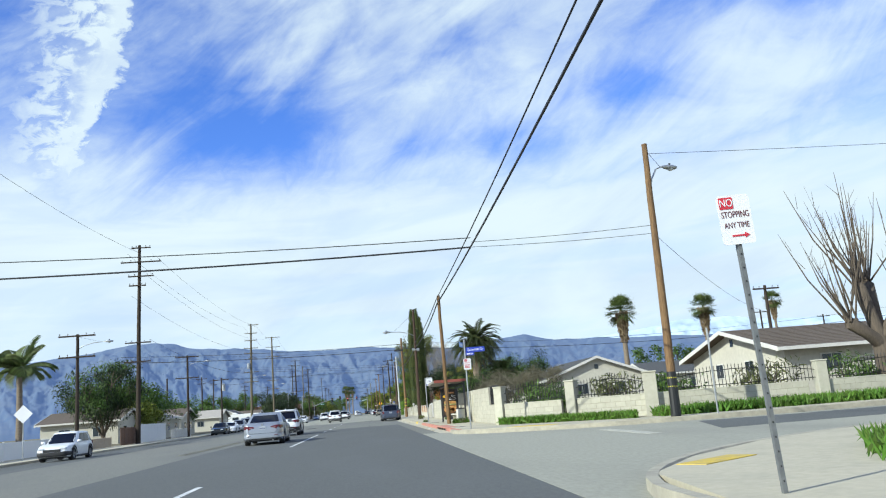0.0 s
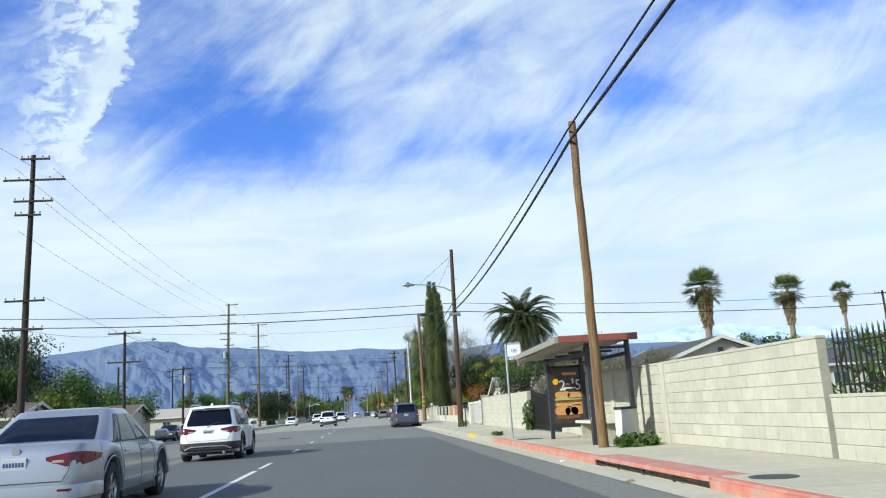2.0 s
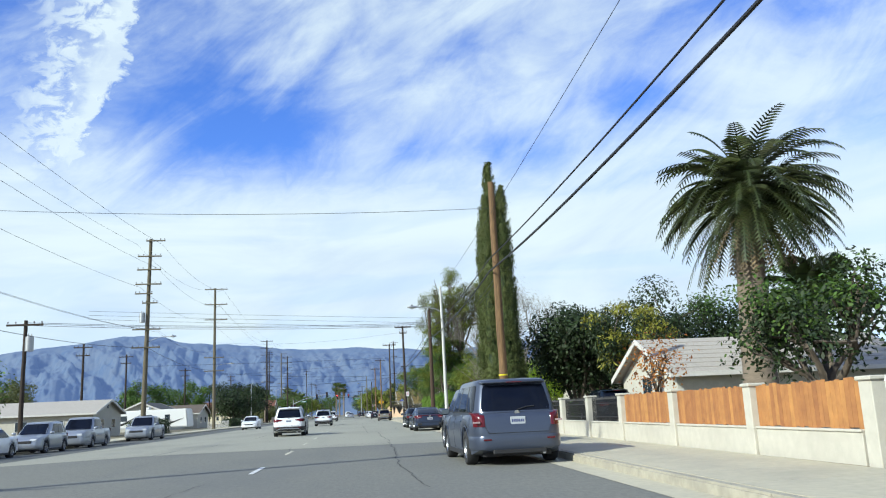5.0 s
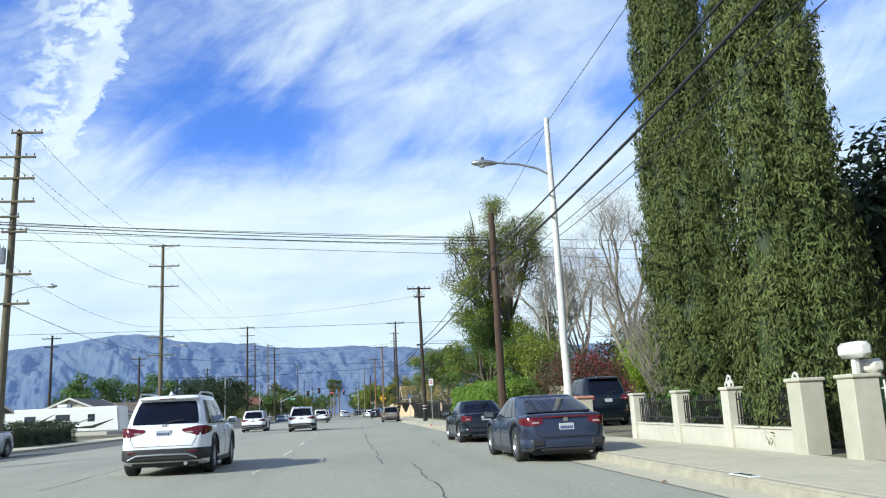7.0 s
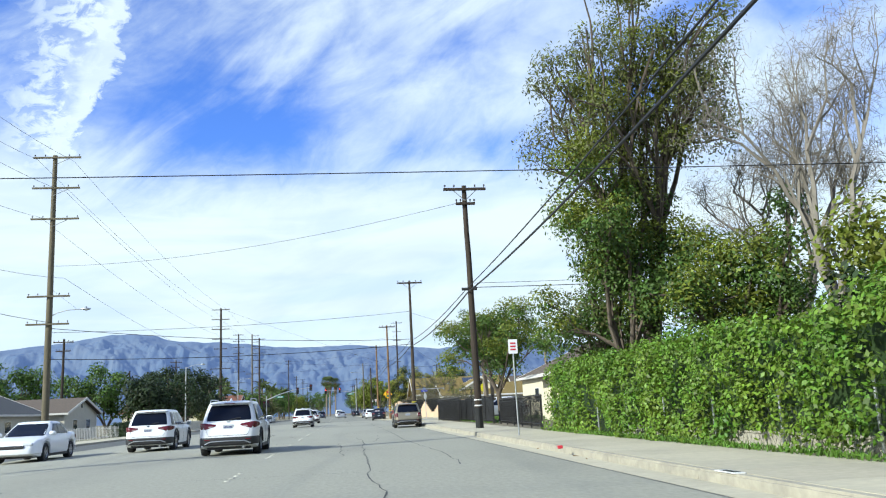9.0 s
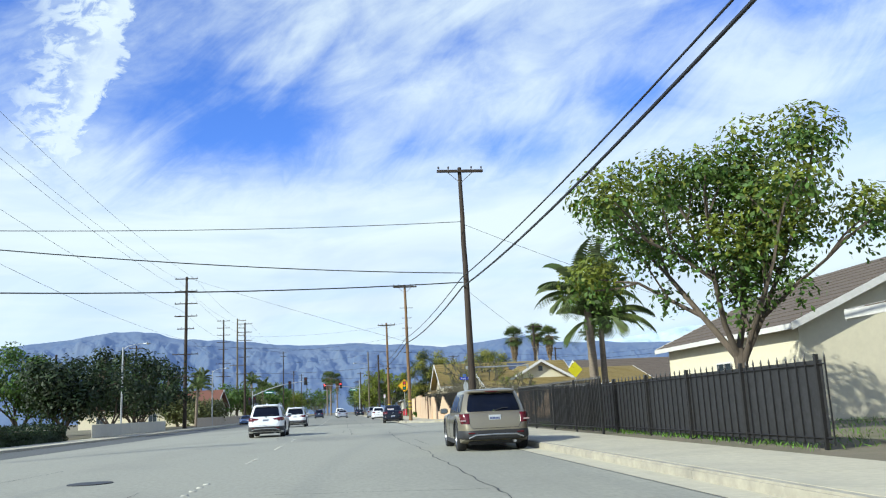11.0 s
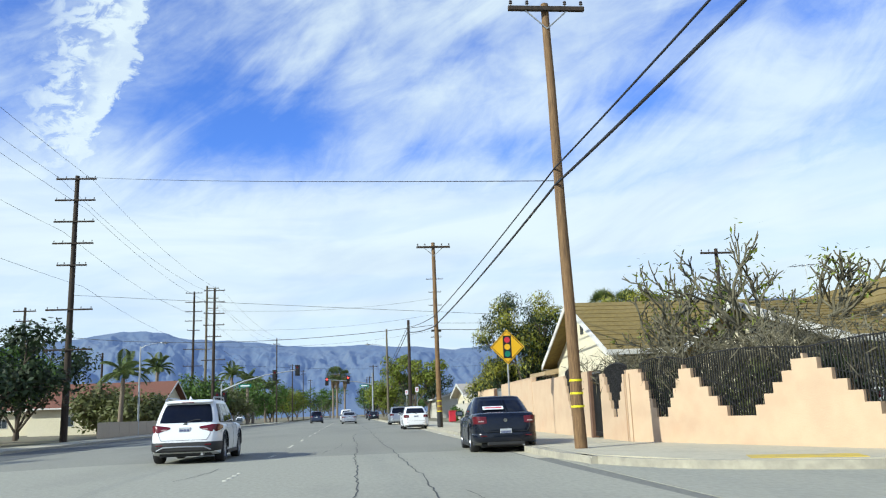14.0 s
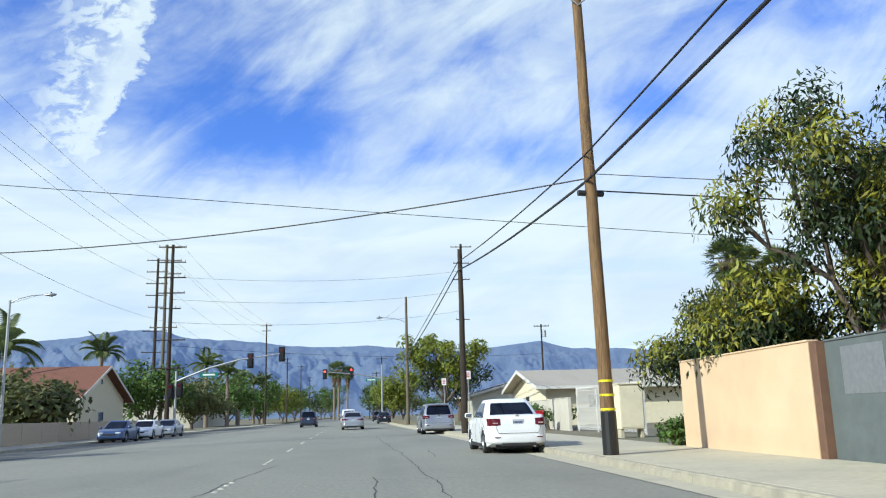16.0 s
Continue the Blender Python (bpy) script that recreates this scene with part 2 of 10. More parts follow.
M = {
    "asphalt": material("asphalt", (0.138, 0.137, 0.118), (0.195, 0.191, 0.163), scale=14, rough=0.9, bump=0.35, bump_scale=60,
                        stains=(0.115, 0.118, 0.118), stain_scale=0.22, stain_amount=0.55, stretch=(1, 0.35, 1)),
    "asphalt_light": material("asphalt_light", (0.262, 0.256, 0.205), (0.335, 0.325, 0.262), scale=14, rough=0.9, bump=0.35, bump_scale=60,
                              stains=(0.205, 0.200, 0.165), stain_scale=0.22, stain_amount=0.6, stretch=(1, 0.35, 1)),
    "asphalt_mid": material("asphalt_mid", (0.200, 0.196, 0.160), (0.262, 0.255, 0.210), scale=14, rough=0.9, bump=0.35, bump_scale=60,
                            stains=(0.155, 0.152, 0.13), stain_scale=0.22, stain_amount=0.6, stretch=(1, 0.35, 1)),
    "asphalt_dark": material("asphalt_dark", (0.076, 0.079, 0.074), (0.106, 0.109, 0.100), scale=16, rough=0.85, bump=0.3, bump_scale=60,
                             stains=(0.13, 0.135, 0.135), stain_scale=0.3, stain_amount=0.4, stretch=(1, 0.3, 1)),
    "crack": material("crack", (0.06, 0.06, 0.06), rough=0.95),
    "concrete": material("concrete", (0.50, 0.455, 0.335), (0.41, 0.372, 0.275), scale=7, rough=0.9, bump=0.2, stains=(0.32, 0.295, 0.23),
                         stain_scale=0.9, stain_amount=0.5, vary=0.07),
    "kerb": material("kerb", (0.42, 0.385, 0.30), (0.31, 0.285, 0.225), scale=5, rough=0.9, bump=0.3, stains=(0.18, 0.17, 0.15), stain_scale=1.5),
    "kerb_red": material("kerb_red", (0.42, 0.13, 0.09), (0.50, 0.24, 0.18), scale=5, rough=0.85, bump=0.2, stains=(0.35, 0.30, 0.26), stain_scale=2.0, stain_amount=0.8),
    "yellow_paint": material("yellow_paint", (0.62, 0.44, 0.04), (0.48, 0.35, 0.08), scale=9, rough=0.8, stains=(0.28, 0.24, 0.16), stain_scale=3.0, stain_amount=0.7),
    "yellow_faded": material("yellow_faded", (0.24, 0.215, 0.12), (0.17, 0.16, 0.125), scale=7, rough=0.9, stains=(0.16, 0.158, 0.135), stain_scale=1.2, stain_amount=0.9),
    "button_worn": material("button_worn", (0.50, 0.48, 0.40), (0.36, 0.345, 0.29), scale=9, rough=0.8, stains=(0.22, 0.21, 0.18), stain_scale=3, stain_amount=0.7),
    "white_paint": material("white_paint", (0.72, 0.72, 0.70), (0.55, 0.55, 0.54), scale=9, rough=0.8, stains=(0.25, 0.25, 0.25), stain_scale=4, stain_amount=0.6),
    "earth": material("earth", (0.20, 0.16, 0.11), (0.14, 0.13, 0.08), scale=1.5, rough=1.0, bump=0.5, bump_scale=12, stains=(0.10, 0.12, 0.05), stain_scale=0.2, stain_amount=0.8),
    "lawn": material("lawn", (0.09, 0.15, 0.03), (0.14, 0.17, 0.05), scale=4, rough=1.0, bump=0.6, bump_scale=40, stains=(0.20, 0.17, 0.09), stain_scale=0.5, stain_amount=0.6),
    "block": material("block", (0.47, 0.445, 0.36), (0.40, 0.38, 0.30), scale=6, rough=0.95, bump=0.35, bump_scale=50, vary=0.07, stains=(0.34, 0.31, 0.25), stain_scale=0.8, stain_amount=0.45),
    "mortar": material("mortar", (0.36, 0.33, 0.27), (0.29, 0.27, 0.22), scale=8, rough=0.95, bump=0.3),
    "stucco_white": material("stucco_white", (0.53, 0.50, 0.425), (0.45, 0.425, 0.36), scale=5, rough=0.95, bump=0.3, bump_scale=40, stains=(0.42, 0.39, 0.33), stain_scale=0.8, stain_amount=0.4),
    "stucco_cream": material("stucco_cream", (0.66, 0.60, 0.44), (0.60, 0.54, 0.40), scale=5, rough=0.95, bump=0.3, bump_scale=40),
    "stucco_pink": material("stucco_pink", (0.60, 0.44, 0.28), (0.54, 0.385, 0.25), scale=1.2, rough=0.95, bump=0.25, bump_scale=30, stains=(0.64, 0.48, 0.32), stain_scale=0.35, stain_amount=0.7),
    "stucco_peach": material("stucco_peach", (0.53, 0.395, 0.265), (0.48, 0.34, 0.23), scale=1.4, rough=0.95, bump=0.25, bump_scale=30, stains=(0.48, 0.29, 0.18), stain_scale=0.9, stain_amount=0.35),
    "panel_grey": material("panel_grey", (0.115, 0.135, 0.135), (0.09, 0.105, 0.105), scale=3, rough=0.7),
    "trim_brown": material("trim_brown", (0.16, 0.085, 0.05), (0.11, 0.06, 0.04), scale=4, rough=0.8),
    "pole_dark": material("pole_dark", (0.046, 0.032, 0.022), (0.018, 0.013, 0.010), scale=5, rough=0.9, bump=0.5, bump_scale=20, stretch=(6, 6, 0.35), stains=(0.085, 0.06, 0.04), stain_scale=0.8),
    "pole_gold": material("pole_gold", (0.26, 0.155, 0.068), (0.095, 0.052, 0.024), scale=5, rough=0.85, bump=0.5, bump_scale=20, stretch=(9, 9, 0.5), stains=(0.05, 0.03, 0.018), stain_scale=1.4, stain_amount=0.75),
    "pole_brown": material("pole_brown", (0.070, 0.040, 0.025), (0.034, 0.021, 0.014), scale=4, rough=0.88, bump=0.5, bump_scale=20, stretch=(8, 8, 0.4), stains=(0.14, 0.088, 0.052), stain_scale=0.8),
    "pole_grey": material("pole_grey", (0.16, 0.135, 0.085), (0.085, 0.072, 0.05), scale=4, rough=0.9, bump=0.5, bump_scale=20, stretch=(6, 6, 0.35)),
    "pole_white": material("pole_white", (0.60, 0.59, 0.57), (0.50, 0.49, 0.47), scale=12, rough=0.7, bump=0.1),
    "steel": material("steel", (0.46, 0.47, 0.48), (0.36, 0.37, 0.38), scale=12, rough=0.45, metal=0.8),
    "post_galv": material("post_galv", (0.20, 0.21, 0.21), (0.13, 0.135, 0.14), scale=12, rough=0.55, metal=0.3),
    "dark_metal": material("dark_metal", (0.05, 0.05, 0.055), (0.03, 0.03, 0.03), scale=10, rough=0.55, metal=0.4),
    "iron_black": material("iron_black", (0.018, 0.018, 0.02), (0.03, 0.028, 0.026), scale=9, rough=0.5, metal=0.3),
    "iron_white": material("iron_white", (0.62, 0.61, 0.58), (0.52, 0.50, 0.46), scale=9, rough=0.6, stains=(0.35, 0.25, 0.16), stain_scale=3, stain_amount=0.4),
    "iron_tan": material("iron_tan", (0.45, 0.36, 0.26), (0.36, 0.28, 0.2), scale=9, rough=0.6),
    "wood_orange": material("wood_orange", (0.42, 0.19, 0.06), (0.30, 0.13, 0.045), scale=5, rough=0.8, vary=0.2),
    "wood_grey": material("wood_grey", (0.40, 0.34, 0.27), (0.30, 0.26, 0.21), scale=5, rough=0.9, vary=0.15, stretch=(6, 6, 0.4)),
    "cable": material("cable", (0.012, 0.012, 0.014), rough=0.6),
    "insulator": material("insulator", (0.10, 0.09, 0.09), rough=0.25),
    "sign_white": material("sign_white", (0.75, 0.75, 0.76), (0.68, 0.68, 0.70), scale=20, rough=0.4),
    "sign_back": material("sign_back", (0.42, 0.44, 0.45), (0.36, 0.37, 0.38), scale=20, rough=0.4, metal=0.6),
    "sign_red": material("sign_red", (0.55, 0.03, 0.05), rough=0.4),
    "sign_maroon": material("sign_maroon", (0.12, 0.035, 0.04), rough=0.5),
    "sign_blue": material("sign_blue", (0.02, 0.05, 0.42), (0.02, 0.045, 0.36), scale=20, rough=0.4),
    "sign_lightblue": material("sign_lightblue", (0.12, 0.30, 0.75), rough=0.4),
    "sign_yellow": material("sign_yellow", (0.75, 0.42, 0.01), (0.68, 0.38, 0.01), scale=20, rough=0.4),
    "sign_lime": material("sign_lime", (0.75, 0.66, 0.02), rough=0.4),
    "sign_green": material("sign_green", (0.01, 0.18, 0.12), rough=0.4),
    "sign_black": material("sign_black", (0.012, 0.012, 0.012), rough=0.4),
    "poster": material("poster", (0.035, 0.028, 0.024), (0.06, 0.045, 0.035), scale=3, rough=0.25),
    "bun": material("bun", (0.48, 0.22, 0.06), (0.60, 0.36, 0.13), scale=8, rough=0.5),
    "patty": material("patty", (0.12, 0.05, 0.025), (0.22, 0.09, 0.04), scale=12, rough=0.5),
    "lettuce": material("lettuce", (0.20, 0.34, 0.06), (0.55, 0.50, 0.28), scale=14, rough=0.5),
    "fries": material("fries", (0.60, 0.32, 0.12), (0.50, 0.20, 0.07), scale=16, rough=0.5),
    "shelter_red": material("shelter_red", (0.26, 0.07, 0.05), (0.20, 0.055, 0.04), scale=4, rough=0.6),
    "shelter_roof": material("shelter_roof", (0.30, 0.27, 0.22), (0.22, 0.20, 0.17), scale=4, rough=0.7),
    "shelter_post": material("shelter_post", (0.03, 0.032, 0.04), (0.045, 0.045, 0.05), scale=8, rough=0.5, metal=0.3),
    "bin_green": material("bin_green", (0.035, 0.13, 0.045), (0.03, 0.10, 0.04), scale=5, rough=0.6),
    "bin_white": material("bin_white", (0.60, 0.58, 0.52), (0.50, 0.48, 0.42), scale=8, rough=0.8, bump=0.2),
    "hydrant": material("hydrant", (0.75, 0.55, 0.02), (0.66, 0.47, 0.03), scale=8, rough=0.55),
    "roof_grey": material("roof_grey", (0.055, 0.057, 0.06), (0.085, 0.085, 0.085), scale=9, rough=0.95, bump=0.4, bump_scale=25),
    "roof_tan": material("roof_tan", (0.23, 0.165, 0.045), (0.14, 0.10, 0.033), scale=6, rough=0.95, bump=0.5, bump_scale=22, stains=(0.27, 0.20, 0.08), stain_scale=0.5),
    "roof_brown": material("roof_brown", (0.13, 0.10, 0.075), (0.09, 0.07, 0.055), scale=6, rough=0.95, bump=0.5, bump_scale=22),
    "roof_red": material("roof_red", (0.20, 0.075, 0.045), (0.13, 0.055, 0.035), scale=6, rough=0.9, bump=0.4),
    "roof_light": material("roof_light", (0.42, 0.38, 0.33), (0.34, 0.31, 0.27), scale=6, rough=0.95, bump=0.4),
    "fascia": material("fascia", (0.62, 0.60, 0.56), (0.54, 0.52, 0.48), scale=6, rough=0.7),
    "trim_tan": material("trim_tan", (0.40, 0.30, 0.17), (0.33, 0.24, 0.14), scale=6, rough=0.8),
    "window": material("window", (0.03, 0.04, 0.05), rough=0.06),
    "solar": material("solar", (0.04, 0.05, 0.08), rough=0.12),
    "glass_car": material("glass_car", (0.006, 0.008, 0.016), rough=0.04),
    "glass_grey": material("glass_grey", (0.10, 0.12, 0.14), rough=0.05, coat=1.0),
    "rubber": material("rubber", (0.016, 0.016, 0.017), (0.026, 0.026, 0.026), scale=20, rough=0.9),
    "alloy": material("alloy", (0.42, 0.43, 0.45), (0.34, 0.34, 0.36), scale=20, rough=0.3, metal=0.9),
    "plastic_black": material("plastic_black", (0.022, 0.022, 0.024), rough=0.6),
    "lamp_red": material("lamp_red", (0.115, 0.007, 0.012), (0.07, 0.006, 0.010), scale=20, rough=0.15),
    "lamp_clear": material("lamp_clear", (0.62, 0.64, 0.66), rough=0.12, coat=1.0),
    "lamp_reverse": material("lamp_reverse", (0.42, 0.30, 0.30), rough=0.2, coat=0.6),
    "lamp_amber": material("lamp_amber", (0.75, 0.22, 0.02), rough=0.15, coat=1.0),
    "chrome": material("chrome", (0.75, 0.76, 0.78), rough=0.12, metal=1.0),
    "plate": material("plate", (0.46, 0.48, 0.50), rough=0.5),
    "plate_ink": material("plate_ink", (0.05, 0.07, 0.20), rough=0.5),
    "leaf_green": material("leaf_green", (0.05, 0.105, 0.016), (0.10, 0.16, 0.024), scale=1.2, rough=0.65, vary=0.45, islands=True, sss=0.3),
    "leaf_bright": material("leaf_bright", (0.11, 0.22, 0.02), (0.17, 0.27, 0.03), scale=1.2, rough=0.6, vary=0.45, islands=True, sss=0.35),
    "leaf_yellow": material("leaf_yellow", (0.22, 0.24, 0.03), (0.13, 0.17, 0.02), scale=1.5, rough=0.6, vary=0.4, islands=True, sss=0.35),
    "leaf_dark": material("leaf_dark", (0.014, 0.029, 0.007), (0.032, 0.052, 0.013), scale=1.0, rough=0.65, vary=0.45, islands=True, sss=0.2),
    "leaf_grey": material("leaf_grey", (0.085, 0.100, 0.032), (0.15, 0.155, 0.05), scale=1.0, rough=0.7, vary=0.4, islands=True, sss=0.25),
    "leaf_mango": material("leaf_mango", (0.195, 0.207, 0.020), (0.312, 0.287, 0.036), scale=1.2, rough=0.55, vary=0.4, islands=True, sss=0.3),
    "leaf_olive": material("leaf_olive", (0.075, 0.065, 0.028), (0.06, 0.075, 0.022), scale=1.0, rough=0.7, vary=0.4, islands=True, sss=0.25),
    "leaf_cypress": material("leaf_cypress", (0.062, 0.085, 0.020), (0.110, 0.125, 0.032), scale=0.7, rough=0.8, vary=0.45, islands=True, sss=0.15),
    "leaf_lime": material("leaf_lime", (0.17, 0.27, 0.012), (0.26, 0.36, 0.02), scale=1.2, rough=0.6, vary=0.35, islands=True, sss=0.35),
    "leaf_red": material("leaf_red", (0.24, 0.018, 0.045), (0.13, 0.045, 0.02), scale=2, rough=0.6, vary=0.5, islands=True, sss=0.3),
    "leaf_orange": material("leaf_orange", (0.42, 0.12, 0.025), (0.34, 0.16, 0.03), scale=2, rough=0.6, vary=0.4, islands=True, sss=0.3),
    "leaf_palm": material("leaf_palm", (0.065, 0.105, 0.030), (0.125, 0.15, 0.04), scale=1.0, rough=0.55, vary=0.4, islands=True, sss=0.2),
    "leaf_date": material("leaf_date", (0.022, 0.038, 0.012), (0.070, 0.078, 0.020), scale=0.8, rough=0.5, vary=0.45, islands=True, sss=0.12),
    "leaf_dead": material("leaf_dead", (0.26, 0.19, 0.11), (0.18, 0.13, 0.08), scale=2, rough=0.9, vary=0.35, islands=True, sss=0.1),
    "leaf_hedge": material("leaf_hedge", (0.075, 0.17, 0.016), (0.21, 0.30, 0.035), scale=0.9, rough=0.55, vary=0.5, islands=True, sss=0.35),
    "grass_blade": material("grass_blade", (0.09, 0.19, 0.02), (0.14, 0.24, 0.035), scale=1.0, rough=0.7, vary=0.45, islands=True, sss=0.35),
    "bark": material("bark", (0.13, 0.10, 0.075), (0.075, 0.06, 0.045), scale=6, rough=0.95, bump=0.6, bump_scale=20, stretch=(3, 3, 0.6)),
    "bark_pale": material("bark_pale", (0.26, 0.23, 0.19), (0.17, 0.15, 0.125), scale=6, rough=0.95, bump=0.5, bump_scale=20, stretch=(3, 3, 0.6)),
    "bark_olive": material("bark_olive", (0.15, 0.135, 0.085), (0.085, 0.075, 0.05), scale=5, rough=0.95, bump=0.4, bump_scale=20),
    "bark_palm": material("bark_palm", (0.24, 0.19, 0.14), (0.15, 0.12, 0.09), scale=4, rough=0.95, bump=0.8, bump_scale=10, stretch=(1, 1, 5)),
    # far slopes: air haze is mixed into these bluish base colours
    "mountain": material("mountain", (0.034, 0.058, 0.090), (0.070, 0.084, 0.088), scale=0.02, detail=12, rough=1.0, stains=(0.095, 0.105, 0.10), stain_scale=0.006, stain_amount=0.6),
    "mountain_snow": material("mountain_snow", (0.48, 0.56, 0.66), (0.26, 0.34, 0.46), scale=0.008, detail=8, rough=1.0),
    "rv_white": paint("rv_white", (0.66, 0.66, 0.65), rough=0.4, coat=0.3),
    "red_light": emitter("red_light", (1.0, 0.05, 0.04), 4.0),
}

M["glass_car"].node_tree.nodes["Principled BSDF"].inputs["Specular IOR Level"].default_value = 0.2
# the blue air haze over the far slopes is painted on as an emission
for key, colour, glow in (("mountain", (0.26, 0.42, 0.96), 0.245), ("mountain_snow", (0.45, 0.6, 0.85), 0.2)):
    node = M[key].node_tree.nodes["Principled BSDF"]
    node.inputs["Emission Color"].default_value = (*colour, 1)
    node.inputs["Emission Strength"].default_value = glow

# ---- mesh helpers ----
def mesh_of(name, bm, mat, smooth=None):
    me = bpy.data.meshes.new(name)
    bm.to_mesh(me)
    bm.free()
    me.materials.append(mat)
    if smooth is not None:
        me.polygons.foreach_set("use_smooth", [True] * len(me.polygons))
        me.set_sharp_from_angle(angle=radians(smooth))
    return me


def raw_mesh(name, verts, faces, mat, smooth=False):
    me = bpy.data.meshes.new(name)
    me.from_pydata(verts, [], faces)
    me.materials.append(mat)
    if smooth:
        me.polygons.foreach_set("use_smooth", [True] * len(me.polygons))
    return me


def thing(name, at, label, category, group="", rz=0.0):
    ob = new(name)
    ob.matrix_basis = pose(*at, 0, 0, rz)
    ob.empty_display_size = 0.2
    return tagged(ob, label, category, group)


def part(name, bm, mat, parent, label="", smooth=None, at=None):
    me = bm if isinstance(bm, bpy.types.Mesh) else mesh_of(name, bm, M[mat] if isinstance(mat, str) else mat, smooth)
    ob = new(name, me)
    ob.parent = parent
    if at is not None:
        ob.matrix_basis = at
    if label:
        tagged(ob, label)
    return ob


def solid(name, bm, mat, label, category, group="", kind="", smooth=None, at=None):
    me = bm if isinstance(bm, bpy.types.Mesh) else mesh_of(name, bm, M[mat] if isinstance(mat, str) else mat, smooth)
    ob = new(name, me)
    if at is not None:
        ob.matrix_basis = at
    return tagged(ob, label, category, group, kind)


def box(bm, x0, x1, y0, y1, z0, z1, bevel=0.0, m=None):
    r = bmesh.ops.create_cube(bm, size=1.0, matrix=Matrix.LocRotScale(((x0 + x1) / 2, (y0 + y1) / 2, (z0 + z1) / 2), None, (x1 - x0, y1 - y0, z1 - z0)))
    vs = r["verts"]
    if bevel:
        es = list({e for v in vs for e in v.link_edges})
        r = bmesh.ops.bevel(bm, geom=es, offset=bevel, segments=1, affect="EDGES")
        vs = r["verts"]
    if m is not None:
        bmesh.ops.transform(bm, matrix=m, verts=vs)
    return bm


def boxes(*rows, bevel=0.0):
    bm = bmesh.new()
    for r in rows:
        box(bm, *r, bevel=bevel)
    return bm


def rod(bm, a, b, r0, r1=None, seg=8, cap=True):
    a, b = Vector(a), Vector(b)
    d = b - a
    q = d.to_track_quat("Z", "Y").to_matrix().to_4x4()
    bmesh.ops.create_cone(bm, cap_ends=cap, segments=seg, radius1=r0, radius2=r0 if r1 is None else r1, depth=d.length, matrix=Matrix.Translation((a + b) / 2) @ q)
    return bm


def rods(*rows, seg=8):
    bm = bmesh.new()
    for r in rows:
        rod(bm, *r, seg=seg)
    return bm


def tube(bm, pts, radii, seg=6):
    """A bent tube through points."""
    rings = []
    n = len(pts)
    pts = [Vector(p) for p in pts]
    for i, p in enumerate(pts):
        d = (pts[min(i + 1, n - 1)] - pts[max(i - 1, 0)]).normalized()
        side = d.cross(Vector((0, 0, 1))) if abs(d.z) < 0.95 else d.cross(Vector((0, 1, 0)))
        side.normalize()
        up = side.cross(d)
        r = radii[i] if isinstance(radii, (list, tuple)) else radii
        rings.append([bm.verts.new(p + r * (math.cos(2 * math.pi * k / seg) * side + math.sin(2 * math.pi * k / seg) * up)) for k in range(seg)])
    for a, b in zip(rings, rings[1:]):
        for k in range(seg):
            bm.faces.new((a[k], a[(k + 1) % seg], b[(k + 1) % seg], b[k]))
    bm.faces.new(rings[0][::-1])
    bm.faces.new(rings[-1])
    return bm


def prism(bm, outline, z0, z1):
    """An upright block over an outline of (x, y)."""
    lo = [bm.verts.new((x, y, z0)) for x, y in outline]
    hi = [bm.verts.new((x, y, z1)) for x, y in outline]
    n = len(outline)
    bm.faces.new(lo[::-1])
    bm.faces.new(hi)
    for i in range(n):
        bm.faces.new((lo[i], lo[(i + 1) % n], hi[(i + 1) % n], hi[i]))
    bmesh.ops.recalc_face_normals(bm, faces=bm.faces)
    return bm


def plate_bm(outline, y0, y1):
    """A flat plate over an outline of (x, z), from y0 to y1."""
    bm = bmesh.new()
    a = [bm.verts.new((x, y0, z)) for x, z in outline]
    b = [bm.verts.new((x, y1, z)) for x, z in outline]
    n = len(outline)
    bm.faces.new(a)
    bm.faces.new(b[::-1])
    for i in range(n):
        bm.faces.new((a[i], b[i], b[(i + 1) % n], a[(i + 1) % n]))
    bmesh.ops.recalc_face_normals(bm, faces=bm.faces)
    return bm


def rounded(w, h, r=0.04, n=4):
    pts = []
    for cx, cz, a0 in ((w / 2 - r, h / 2 - r, 0), (-w / 2 + r, h / 2 - r, 90), (-w / 2 + r, -h / 2 + r, 180), (w / 2 - r, -h / 2 + r, 270)):
        for k in range(n + 1):
            a = radians(a0 + 90 * k / n)
            pts.append((cx + r * math.cos(a), cz + r * math.sin(a)))
    return pts


def lettering(text, size, mat, parent, at, name="lettering", squeeze=1.0):
    """Words as thin raised letters that face -y of their parent."""
    cu = bpy.data.curves.new(name, "FONT")
    cu.body, cu.size, cu.align_x, cu.align_y, cu.extrude = text, size, "CENTER", "CENTER", 0.002
    tmp = bpy.data.objects.new(name, cu)
    scene.collection.objects.link(tmp)
    bpy.context.view_layer.update()
    me = bpy.data.meshes.new_from_object(tmp)
    bpy.data.objects.remove(tmp)
    me.materials.clear()
    me.materials.append(M[mat])
    ob = new(name, me)
    ob.parent = parent
    ob.matrix_basis = at @ pose(0, 0, 0, 90, 0, 0) @ Matrix.Diagonal((squeeze, 1, 1, 1))
    return ob


def along(rows, y):
    """A value read off a line of (y, value)."""
    return float(np.interp(y, [r[0] for r in rows], [r[1] for r in rows]))


